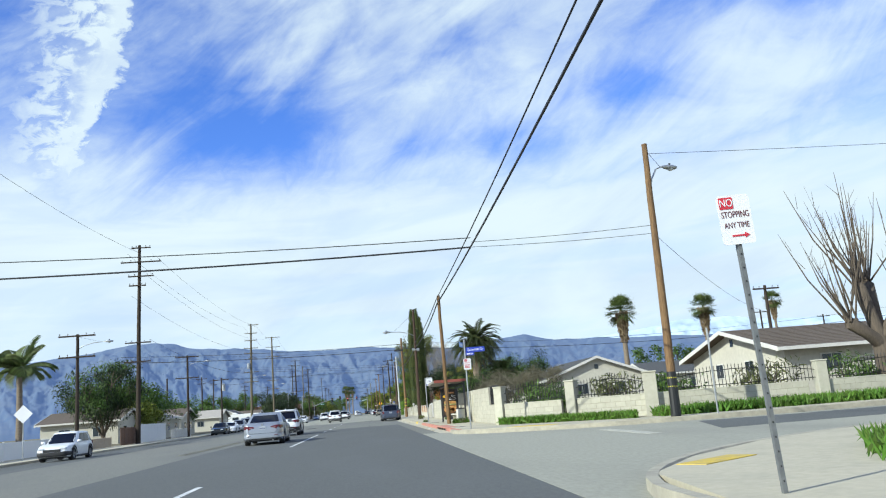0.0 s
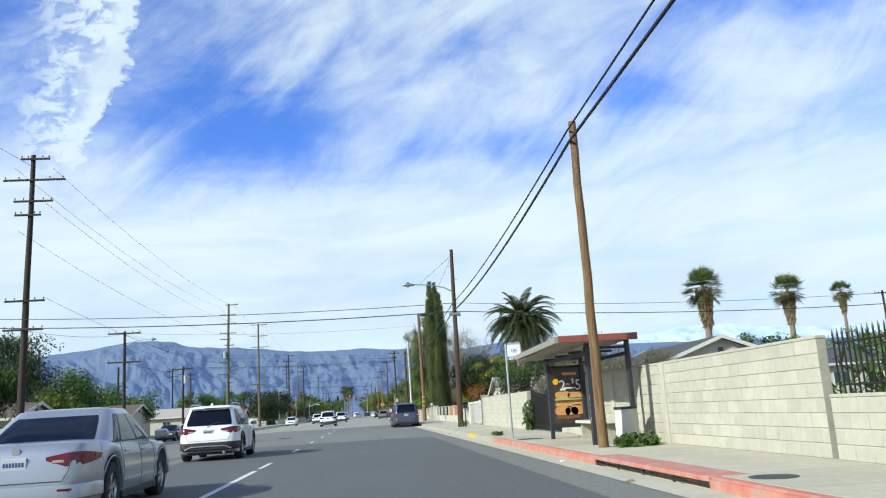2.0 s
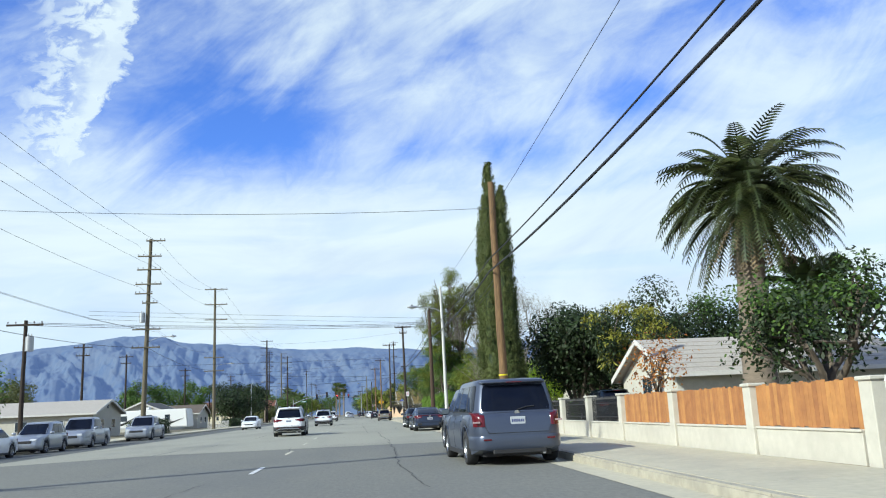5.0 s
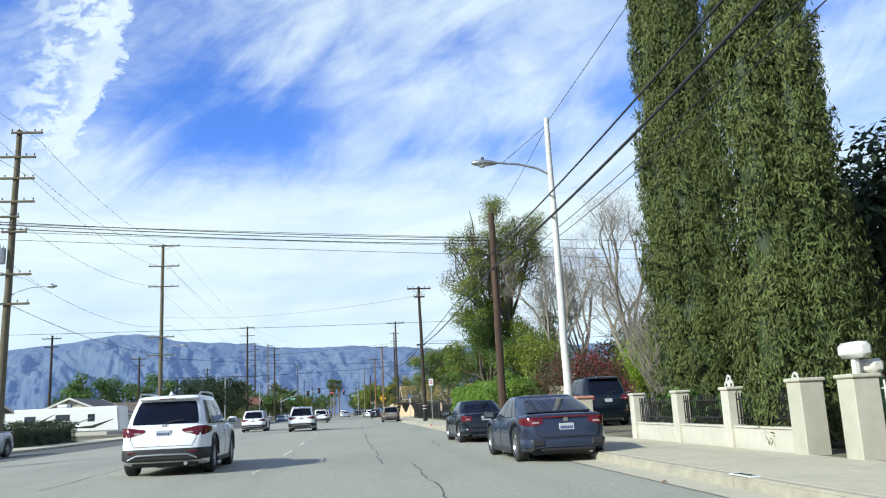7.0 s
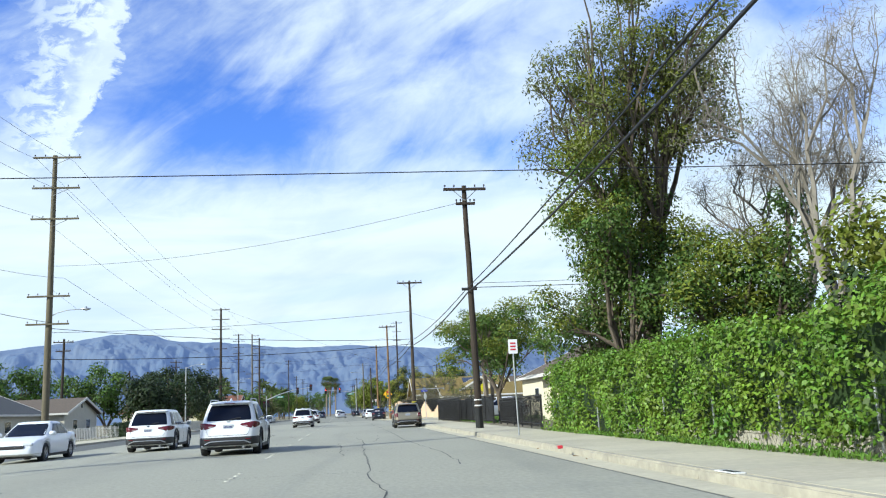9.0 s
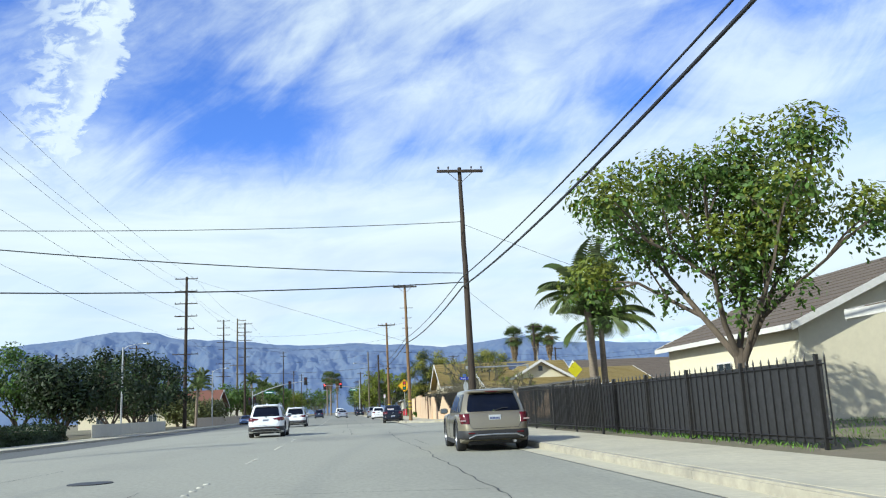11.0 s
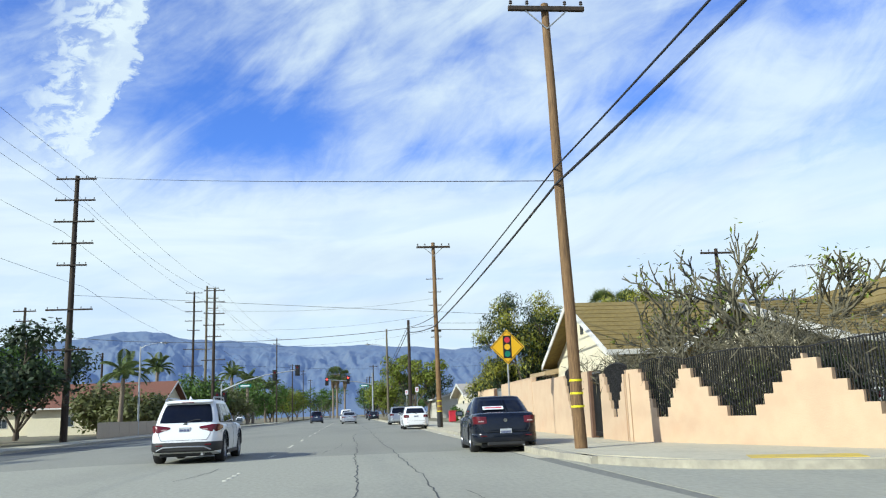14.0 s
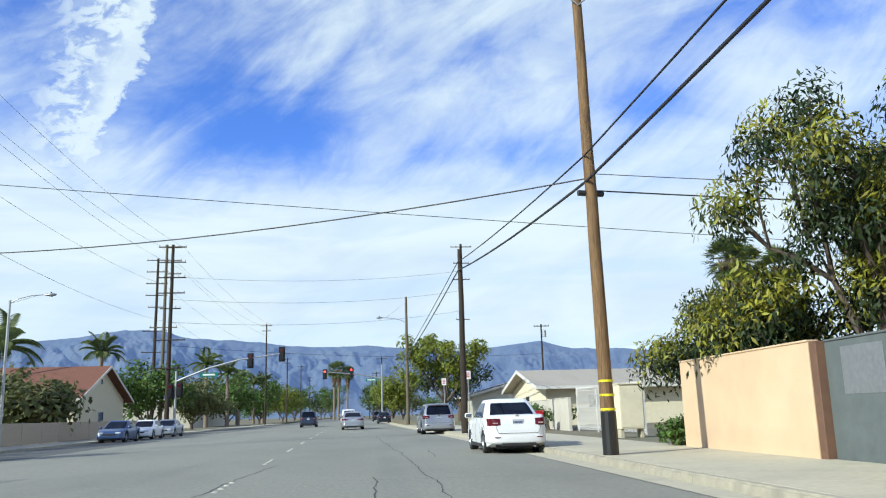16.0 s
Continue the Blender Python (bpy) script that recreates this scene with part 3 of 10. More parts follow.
# ---- plan: the street's lines, as (y, x) ----
KERB_R = [(-80, 4.0), (30, 4.0), (80, 4.05), (105, 4.5), (150, 4.8), (200, 4.8), (230, 4.2), (270, 3.95), (322, 2.6), (420, 1.2), (900, -6.0)]
KERB_L = [(-80, -18.4), (150, -18.4), (250, -18.6), (340, -18.6), (420, -17.5), (900, -24.0)]
LANE = [(-80, -2.75), (15, -2.6), (75, -2.25), (130, -2.0), (200, -2.3), (245, -2.8), (300, -3.8), (420, -5.5), (900, -12.0)]
YELLOW = [(-80, -6.9), (35, -6.7), (75, -6.0), (130, -5.9), (200, -6.1), (245, -6.6), (300, -7.4), (420, -9.5), (900, -16.0)]
STREET_1, STREET_2 = (12.0, 31.5), (203.0, 229.0)
PAVE = 0.15


def road_z(x):
    return 0.0 if x > -7 else -0.27 * (-7 - x) / 11.4

# ---- ground, road and pavements ----
bm = bmesh.new()
bmesh.ops.create_grid(bm, x_segments=8, y_segments=8, size=4500, matrix=pose(0, 600, -0.75))
solid("ground", bm, "earth", "bare brown earth reaching to the horizon", "ground", kind="structure")


def strip(rows_a, rows_b, y0, y1, step, lift=0.0, cols=1):
    """A sheet between two lines of the plan, on the road's surface."""
    bm = bmesh.new()
    n = max(1, int(math.ceil((y1 - y0) / step)))
    rings = []
    for i in range(n + 1):
        y = y0 + (y1 - y0) * i / n
        a, b = along(rows_a, y), along(rows_b, y)
        rings.append([bm.verts.new((a + (b - a) * k / cols, y, road_z(a + (b - a) * k / cols) + lift)) for k in range(cols + 1)])
    for p, q in zip(rings, rings[1:]):
        for k in range(cols):
            bm.faces.new((p[k], p[k + 1], q[k + 1], q[k]))
    return bm


def shift(rows, d):
    return [(y, x + d) for y, x in rows]


road = solid("road", strip(KERB_L, KERB_R, -80, 900, 10, cols=24), "asphalt", "worn grey asphalt road with cracks and patches", "road", kind="structure")
# a newer, darker course laid over the near lanes
part("patch", strip(shift(YELLOW, 0.9), shift(KERB_R, -1.2), -80, 63, 8, 0.004, 8), "asphalt_dark", road, "darker newer asphalt")
part("patch", strip(shift(KERB_L, 5.1), shift(KERB_R, -0.55), 101, 238, 8, 0.004, 20), "asphalt_light", road, "paler sun-bleached asphalt")
part("patch", strip(shift(KERB_L, 5.1), shift(KERB_R, -0.55), 238, 420, 8, 0.004, 20), "asphalt_mid", road, "grey asphalt with old repairs")
part("patch", strip(shift(KERB_L, 0.4), shift(KERB_L, 5.0), -80, 300, 8, 0.004, 4), "asphalt_dark", road, "darker newer asphalt")
for y0, y1 in ((-80, STREET_1[0] - 3), (STREET_1[1] + 1, STREET_2[0] - 3), (STREET_2[1] + 4, 420)):
    part("gutter", strip(shift(KERB_R, -0.5), KERB_R, y0, y1, 8, 0.006, 1), "concrete", road, "pale concrete gutter")
bm = bmesh.new()
prism(bm, [(2.78, STREET_1[0] - 6), (90, 14), (90, 24), (13.3, 25.9), (9, 27.2), (2.85, STREET_1[1] + 4)], -0.3, 0.008)
part("side_street", bm, "asphalt_light", road, "paler sun-bleached asphalt")
bm = bmesh.new()
prism(bm, [(4.0, STREET_2[0] - 6), (90, 210.5), (90, 224.4), (9.5, 226.0), (4.0, STREET_2[1] + 6)], -0.3, 0.008)
part("side_street", bm, "asphalt_light", road, "paler sun-bleached asphalt")
bm = bmesh.new()
prism(bm, [(10.4, 213.5), (60, 213), (60, 224), (12.4, 225.0)], 0.0, 0.012)
part("patch", bm, "asphalt_dark", road, "darker newer asphalt")
bm = bmesh.new()
prism(bm, [(9.5, 20.5), (60, 20.5), (60, 24), (14, 25.0), (11.0, 25.6)], 0.0, 0.012)
part("patch", bm, "asphalt_dark", road, "darker newer asphalt")

# lane paint
part("lane_line", strip(shift(LANE, -0.06), shift(LANE, 0.06), 32.6, 46.6, 2, 0.01), "white_paint", road, "white lane line")
part("lane_line", strip(shift(LANE, -0.06), shift(LANE, 0.06), 9.5, 15.6, 2, 0.01), "white_paint", road)
dash = 47.3
while dash < 95:
    part("lane_dash", strip(shift(LANE, -0.055), shift(LANE, 0.055), dash, dash + 2.2, 1.1, 0.01), "white_paint", road)
    dash += 8.3
# beyond that the lane is marked by groups of raised buttons
while dash < 330:
    bm = bmesh.new()
    for k in range(4):
        y = dash + 0.62 * k
        x = along(LANE, y)
        rod(bm, (x, y, 0.0), (x, y, 0.022), 0.07, 0.045, seg=10)
    part("lane_button_row", bm, "button_worn", road, "row of worn white buttons")
    dash += 7.4
for d in (-0.15, 0.15):
    part("centre_line", strip(shift(YELLOW, d - 0.05), shift(YELLOW, d + 0.05), 33, 78, 5, 0.01), "yellow_faded", road, "worn-out yellow centre line")
bm = bmesh.new()
prism(bm, [(7.6, 20.6), (7.95, 20.6), (7.95, 25.2), (7.6, 25.2)], 0.0, 0.016)
part("stop_line", bm, "button_worn", road)
bm = bmesh.new()
prism(bm, [(9.4, 215.0), (9.8, 215.0), (9.9, 224.6), (9.5, 224.6)], 0.0, 0.016)
part("stop_line", bm, "button_worn", road)

# cracks: thin wandering lines of sealed joints
rng = random.Random(5)


def crack(x0, y0, x1, y1, w, wander):
    n = max(4, int(math.hypot(x1 - x0, y1 - y0) / 0.35))
    bm = bmesh.new()
    last = None
    dx, dy = (x1 - x0), (y1 - y0)
    length = math.hypot(dx, dy)
    nx, ny = -dy / length, dx / length
    off = 0.0
    for i in range(n + 1):
        off += rng.uniform(-wander, wander)
        off *= 0.93
        cx, cy = x0 + dx * i / n + nx * off, y0 + dy * i / n + ny * off
        h = w * rng.uniform(0.35, 1.0)
        z = road_z(cx) + 0.008
        row = (bm.verts.new((cx - nx * h, cy - ny * h, z)), bm.verts.new((cx + nx * h, cy + ny * h, z)))
        if last:
            bm.faces.new((last[0], last[1], row[1], row[0]))
        last = row
    return bm


for k in range(46):
    y = 56 + k * 4.7 + rng.uniform(-1.5, 1.5)
    x = along(LANE, y) + rng.uniform(-6, 5.2)
    if k % 2:
        part("crack", crack(x, y, x + rng.uniform(-0.6, 0.6), y + rng.uniform(3, 9), 0.013, 0.05), "crack", road)
    else:
        a = along(LANE, y) + rng.uniform(-4, 2)
        part("crack", crack(a, y, a + rng.uniform(2.5, 5), y + rng.uniform(-0.8, 0.8), 0.011, 0.05), "crack", road)
for y0, y1, x in ((56, 72, 0.6), (84, 120, 1.0), (120, 170, 0.55), (205, 262, 0.1), (225, 290, 0.9), (150, 210, 2.3)):
    part("crack", crack(x, y0, x + along(LANE, y1) - along(LANE, y0), y1, 0.016, 0.05), "crack", road)
for x, y, r in ((9.0, 218.5, 0.55), (-4.6, 182, 0.4), (-4.5, 76, 0.4)):
    bm = bmesh.new()
    rod(bm, (x, y, -0.05), (x, y, 0.02), r, seg=24)
    part("manhole_cover", bm, "dark_metal", road, "round cast-iron cover")

# ground on both sides
bm = bmesh.new()
prism(bm, [(6.2, 31.5), (13, 27.4), (90, 25.5), (90, 209.5), (10.5, 208.5), (6.6, 203), (6.6, 150), (6.4, 105), (6.0, 90)], -0.4, PAVE - 0.012)
solid("yard_ground", bm, "earth", "dry brown yard ground with weeds", "ground", kind="structure")
bm = bmesh.new()
prism(bm, [(8.0, 226.8), (90, 225.4), (90, 900), (-3.0, 900), (5.4, 322), (6.2, 270), (6.6, 240)], -0.4, PAVE - 0.012)
solid("yard_ground", bm, "earth", "dry brown yard ground with weeds", "ground", kind="structure")
bm = bmesh.new()
prism(bm, [(3.5, -80), (90, -80), (90, 18.0), (14, 16.3), (7.6, 13.9), (5.0, 11.4), (3.8, 9.6), (3.5, 7)], -0.4, PAVE - 0.004)
near_corner = solid("pavement_near", bm, "concrete", "pale concrete corner pavement", "pavement", kind="structure")
bm = bmesh.new()
prism(bm, [(-21.5, -80), (-21.5, 420), (-27, 900), (-140, 900), (-140, -80)], -0.6, -0.15)
solid("yard_ground", bm, "earth", "dry brown yard ground with weeds", "ground", kind="structure")

# kerbs
def kerb_run(name, rows, y0, y1, side, mat, parent, top=PAVE, w=0.17, base=-0.35, step=4.0):
    n = max(1, int((y1 - y0) / step))
    for i in range(n):
        a, b = y0 + (y1 - y0) * i / n, y0 + (y1 - y0) * (i + 1) / n - 0.012
        xa, xb = along(rows, a), along(rows, b)
        bm = bmesh.new()
        prism(bm, [(xa, a), (xa + side * w, a), (xb + side * w, b), (xb, b)], base, top)
        bmesh.ops.bevel(bm, geom=[e for e in bm.edges if all(v.co.z > top - 0.001 for v in e.verts) and abs(e.verts[0].co.y - e.verts[1].co.y) > 0.5], offset=0.03, segments=2, affect="EDGES")
        part(name, bm, mat, parent)


kerb_right = tagged(new("kerb_right"), "concrete kerb, partly painted red", "kerb", kind="structure")
for y0, y1, mat in ((32.0, 37.0, "kerb_red"), (41.8, 53.5, "kerb_red"), (53.5, 57.5, "kerb"), (57.5, 59.5, "yellow_paint"), (59.5, 201.0, "kerb")):
    kerb_run("kerbstone", KERB_R, y0, y1, 1, mat, kerb_right)
kerb_run("kerbstone", KERB_R, 230.5, 420, 1, "kerb", kerb_right)
kerb_left = tagged(new("kerb_left"), "worn concrete kerb", "kerb", kind="structure")
kerb_run("kerbstone", KERB_L, -80, 420, -1, "kerb", kerb_left, top=-0.13, base=-0.55, step=8)
bm = strip(shift(KERB_L, -3.2), shift(KERB_L, -0.17), -80, 420, 10, 0.0, 1)
for v in bm.verts:
    v.co.z = -0.135
solid("pavement_left", bm, "concrete", "pale concrete pavement across the road", "pavement", kind="structure")


def kerb_curve(pts, parent, mat, w=0.17):
    """A kerb round a corner; the road lies to the left of the line as it runs."""
    bm = bmesh.new()
    rings = []
    for i, p in enumerate(pts):
        a, b = Vector(pts[max(i - 1, 0)]), Vector(pts[min(i + 1, len(pts) - 1)])
        d = (b - a).normalized()
        n = Vector((d.y, -d.x))
        q = Vector(p) + n * w
        rings.append([bm.verts.new(v) for v in ((p[0], p[1], -0.35), (p[0], p[1], PAVE - 0.03), (p[0] + n.x * 0.03, p[1] + n.y * 0.03, PAVE), (q.x, q.y, PAVE), (q.x, q.y, -0.35))])
    for a, b in zip(rings, rings[1:]):
        for k in range(4):
            bm.faces.new((a[k], a[k + 1], b[k + 1], b[k]))
    bm.faces.new(rings[0])
    bm.faces.new(rings[-1][::-1])
    bmesh.ops.recalc_face_normals(bm, faces=bm.faces)
    return part("kerbstone", bm, mat, parent)


def arc(points, n=6):
    """A rounded line through corner points (quadratic turns)."""
    pts = [Vector(p) for p in points]
    out = [tuple(pts[0])]
    for i in range(1, len(pts) - 1):
        a, b, c = (pts[i - 1] + pts[i]) / 2, pts[i], (pts[i] + pts[i + 1]) / 2
        for k in range(n + 1):
            t = k / n
            q = a * (1 - t) ** 2 + b * 2 * t * (1 - t) + c * t * t
            out.append(tuple(q))
    out.append(tuple(pts[-1]))
    return out


kerb_curve(arc([(90, 17.9), (14, 16.3), (7.0, 13.8), (3.55, 9.8), (3.42, 6.0), (3.42, -40)]), kerb_right, "kerb")
kerb_curve(arc([(4.0, 33.5), (4.0, 31.0), (7.5, 27.6), (13, 26.2), (90, 24.4)]), kerb_right, "kerb")
kerb_curve(arc([(90, 210.0), (16, 209.4), (9.5, 207.8), (5.0, 204.0), (4.75, 199.0)]), kerb_right, "kerb")
kerb_curve(arc([(4.15, 236), (4.2, 231.0), (5.5, 228.0), (10, 225.9), (90, 224.2)]), kerb_right, "kerb")

# storm drain in the kerb: a long low mouth under a red lip
drain = tagged(new("storm_drain"), "long storm drain mouth under a red-painted concrete lip", "drain", kind="structure")
part("lip", boxes((4.0, 4.5, 37.0, 41.8, 0.09, 0.155), bevel=0.01), "kerb_red", drain)
part("back", boxes((4.35, 4.45, 37.0, 41.8, -0.3, 0.085)), "sign_black", drain)
part("sill", boxes((3.9, 4.35, 37.0, 41.8, -0.32, -0.08)), "kerb", drain)
for i in range(5):
    part("bar", boxes((4.03, 4.06, 37.0 + i * 1.19, 37.04 + i * 1.19, -0.08, 0.09)), "dark_metal", drain)
part("rail", boxes((4.03, 4.05, 37.05, 41.75, 0.015, 0.035)), "dark_metal", drain)

# pavement slabs along the right side
pavement = tagged(new("pavement_right"), "pale concrete pavement slabs beside the road", "pavement", kind="structure")


def slab_run(y0, y1, inner, step=1.75):
    y = y0
    while y < y1:
        a, b = y, min(y + step, y1) - 0.012
        bm = bmesh.new()
        prism(bm, [(along(KERB_R, a) + 0.175, a), (along(inner, a), a), (along(inner, b), b), (along(KERB_R, b) + 0.175, b)], -0.2, PAVE)
        part("slab", bm, "concrete", pavement)
        y += step


slab_run(33.6, 201.0, [(33, 6.25), (80, 6.5), (105, 6.95), (200, 7.3)])
slab_run(236.0, 320.0, [(230, 6.9), (255, 7.35), (270, 7.3), (320, 6.0)])
bm = bmesh.new()
prism(bm, [(4.2, 33.58), (4.25, 31.6), (7.6, 28.0), (13, 26.6), (90, 24.8), (90, 26.2), (13.2, 28.1), (10.6, 29.8), (6.25, 33.58)], -0.2, PAVE)
part("corner_slab", bm, "concrete", pavement)
bm = bmesh.new()
prism(bm, [(5.0, 201.1), (5.1, 203.8), (9.6, 207.6), (16, 209.2), (90, 209.8), (90, 208.4), (12, 207.6), (7.7, 203), (7.3, 201.1)], -0.2, PAVE)
part("corner_slab", bm, "concrete", pavement)
bm = bmesh.new()
prism(bm, [(4.3, 235.9), (4.4, 231.2), (5.7, 228.2), (10.1, 226.1), (90, 224.4), (90, 225.6), (11.2, 227.3), (7.0, 235.9)], -0.2, PAVE)
part("corner_slab", bm, "concrete", pavement)
# ramps with yellow warning pads
for pts in ([(5.6, 30.2), (7.0, 28.9), (7.5, 29.4), (6.1, 30.7)], [(6.3, 228.2), (7.9, 227.4), (8.2, 228.2), (6.6, 229.0)], [(5.35, 202.6), (6.4, 203.6), (6.0, 204.1), (5.0, 203.1)], [(4.35, 10.35), (5.35, 11.05), (5.6, 10.7), (4.6, 10.0)]):
    bm = bmesh.new()
    prism(bm, pts, 0.0, PAVE + 0.006)
    part("warning_pad", bm, "yellow_paint", pavement, "yellow warning pad")
bm = bmesh.new()
rod(bm, (4.62, 50.4, 0.1), (4.62, 50.4, PAVE + 0.006), 0.36, seg=24)
part("manhole_cover", bm, "dark_metal", pavement, "round dark cover")
bm = bmesh.new()
rod(bm, (4.55, 36.5, 0.1), (4.55, 36.5, PAVE + 0.006), 0.27, seg=24)
part("manhole_cover", bm, "dark_metal", pavement)

# ---- mountains ----
def mountain_range(name, label, dist, az0, az1, crest, depth, seed, mat, rough_amp, n_az=900, n_d=90):
    """A range of hills: the height falls from the crest line towards the viewer in gullied slopes."""
    az = np.radians(np.linspace(az0, az1, n_az))
    top = np.interp(np.degrees(az), [c[0] for c in crest], [c[1] for c in crest])
    verts, faces = [], []
    for i, a in enumerate(az):
        for k in range(n_d):
            f = k / (n_d - 1)
            d = dist - depth * (1 - f)
            x, y = d * math.sin(a), d * math.cos(a)
            h = dist * math.tan(radians(top[i]))
            g = noise.fractal(Vector((a * 30 + seed, f * 2.4, seed)), 0.8, 2.1, 6)
            g2 = noise.fractal(Vector((a * 11 + seed, f * 1.1, seed + 4)), 0.8, 2.1, 3)
            spur = noise.ridged_multi_fractal(Vector((a * 15 + seed + f * 1.1 + 0.55 * g2 + 0.22 * g, f * 0.75 + 0.3 * g2, 3.1)), 0.62, 2.15, 8, 1.0, 2.0) / 2.1
            z = h * (f ** 0.8) * (1 - (1 - f) ** 0.7 * 0.62 * (1 - min(1.2, spur))) + h * rough_amp * g * math.sin(math.pi * min(1, f)) ** 0.7 + h * 0.035 * g2 + h * 0.014 * g
            verts.append((x, y, z if k else -5.0))
    for i in range(n_az - 1):
        for k in range(n_d - 1):
            p = i * n_d + k
            faces.append((p, p + n_d, p + n_d + 1, p + 1))
    me = raw_mesh(name, verts, faces, M[mat], smooth=True)
    return solid(name, me, mat, label, "mountain", kind="structure")


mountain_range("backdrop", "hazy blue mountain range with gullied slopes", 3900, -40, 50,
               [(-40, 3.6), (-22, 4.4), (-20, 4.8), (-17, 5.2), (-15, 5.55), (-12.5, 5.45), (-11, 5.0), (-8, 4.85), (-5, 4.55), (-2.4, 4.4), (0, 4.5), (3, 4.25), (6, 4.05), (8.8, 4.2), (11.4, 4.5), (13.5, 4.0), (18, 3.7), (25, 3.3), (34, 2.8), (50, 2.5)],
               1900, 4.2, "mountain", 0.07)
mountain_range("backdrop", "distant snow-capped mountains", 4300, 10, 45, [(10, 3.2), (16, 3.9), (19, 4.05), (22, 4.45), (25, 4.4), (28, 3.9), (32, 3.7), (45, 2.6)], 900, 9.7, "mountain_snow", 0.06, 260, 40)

# ---- vehicles ----
STYLES = {
    "suv": dict(deck=[(-.5, .34), (-.497, .38), (-.488, .46), (-.478, .56), (-.468, .605), (-.45, .615), (.2, .60), (.25, .605), (.31, .585), (.42, .53), (.475, .46), (.495, .37), (.5, .32)],
                belt=.595, ends=(-.462, -.375, .235, .035), side=((.075, .205), (.245, .52), (.555, .855)), top=.74),
    "van": dict(deck=[(-.5, .34), (-.497, .40), (-.49, .50), (-.484, .56), (-.476, .59), (-.45, .60), (.22, .575), (.28, .575), (.34, .55), (.44, .48), (.485, .40), (.5, .32)],
                belt=.575, ends=(-.475, -.42, .275, .08), side=((.065, .225), (.255, .54), (.57, .87)), top=.78),
    "hatch": dict(deck=[(-.5, .36), (-.497, .44), (-.488, .55), (-.478, .64), (-.462, .685), (-.44, .70), (-.3, .68), (.2, .635), (.27, .63), (.33, .60), (.43, .53), (.48, .45), (.497, .36), (.5, .32)],
                  belt=.635, ends=(-.445, -.15, .275, .065), side=((.16, .30), (.33, .575), (.60, .865)), top=.70),
    "sedan": dict(deck=[(-.5, .36), (-.497, .44), (-.49, .55), (-.48, .635), (-.466, .675), (-.43, .688), (-.33, .69), (-.25, .66), (.2, .63), (.26, .625), (.32, .60), (.43, .53), (.48, .45), (.497, .36), (.5, .32)],
                  belt=.63, ends=(-.345, -.165, .265, .055), side=((.14, .235), (.265, .555), (.585, .86)), top=.71),
    "pickup": dict(deck=[(-.5, .36), (-.497, .44), (-.494, .56), (-.488, .60), (-.46, .605), (-.12, .60), (.2, .60), (.24, .605), (.3, .60), (.42, .57), (.48, .50), (.497, .40), (.5, .34)],
                   belt=.595, ends=(-.165, -.14, .235, .12), side=((.09, .46), (.50, .88)), top=.77),
}


def wheel_meshes():
    bm = bmesh.new()
    prof = [(0.62, -0.5), (0.93, -0.5), (1.0, -0.36), (1.0, 0.36), (0.93, 0.5), (0.62, 0.5)]
    seg = 28
    rings = [[bm.verts.new((w, r * math.cos(2 * math.pi * k / seg), r * math.sin(2 * math.pi * k / seg))) for k in range(seg)] for r, w in prof]
    for a, b in zip(rings, rings[1:] + rings[:1]):
        for k in range(seg):
            bm.faces.new((a[k], a[(k + 1) % seg], b[(k + 1) % seg], b[k]))
    bmesh.ops.recalc_face_normals(bm, faces=bm.faces)
    tyre = mesh_of("tyre", bm, M["rubber"], 40)
    bm = bmesh.new()
    rod(bm, (-0.3, 0, 0), (0.28, 0, 0), 0.63, seg=24)
    back = mesh_of("wheel_back", bm, M["plastic_black"], 40)
    bm = bmesh.new()
    for k in range(5):
        for d in (-9, 9):
            m = pose(0, 0, 0, 72 * k + d, 0, 0)
            box(bm, 0.28, 0.42, -0.045, 0.045, 0.08, 0.60, bevel=0.02, m=m)
    rod(bm, (0.25, 0, 0), (0.45, 0, 0), 0.15, 0.12, seg=16)
    outer = [(0.60, 0.30), (0.66, 0.46), (0.63, 0.48), (0.57, 0.34)]
    rings = [[bm.verts.new((w, r * math.cos(2 * math.pi * k / seg), r * math.sin(2 * math.pi * k / seg))) for k in range(seg)] for r, w in outer]
    for a, b in zip(rings, rings[1:] + rings[:1]):
        for k in range(seg):
            bm.faces.new((a[k], a[(k + 1) % seg], b[(k + 1) % seg], b[k]))
    bmesh.ops.recalc_face_normals(bm, faces=bm.faces)
    rim = mesh_of("rim", bm, M["alloy"], 40)
    return tyre, back, rim


TYRE, WHEEL_BACK, RIM = wheel_meshes()


def grid_part(name, rows, mat, parent, label="", thick=0.0, smooth=50):
    """A curved sheet through rows of points, given some thickness where asked."""
    bm = bmesh.new()
    vs = [[bm.verts.new(p) for p in row] for row in rows]
    for a, b in zip(vs, vs[1:]):
        for k in range(len(a) - 1):
            bm.faces.new((a[k], a[k + 1], b[k + 1], b[k]))
    if thick:
        # edges turned back into the body
        ring = vs[0] + [r[-1] for r in vs[1:]] + vs[-1][-2::-1] + [r[0] for r in vs[-2:0:-1]]
        back = [bm.verts.new((v.co.x * 0.97, v.co.y + thick, v.co.z)) for v in ring]
        for k in range(len(ring)):
            q = (k + 1) % len(ring)
            bm.faces.new((ring[k], ring[q], back[q], back[k]))
    bmesh.ops.recalc_face_normals(bm, faces=bm.faces)
    return part(name, bm, mat, parent, label, smooth=smooth)


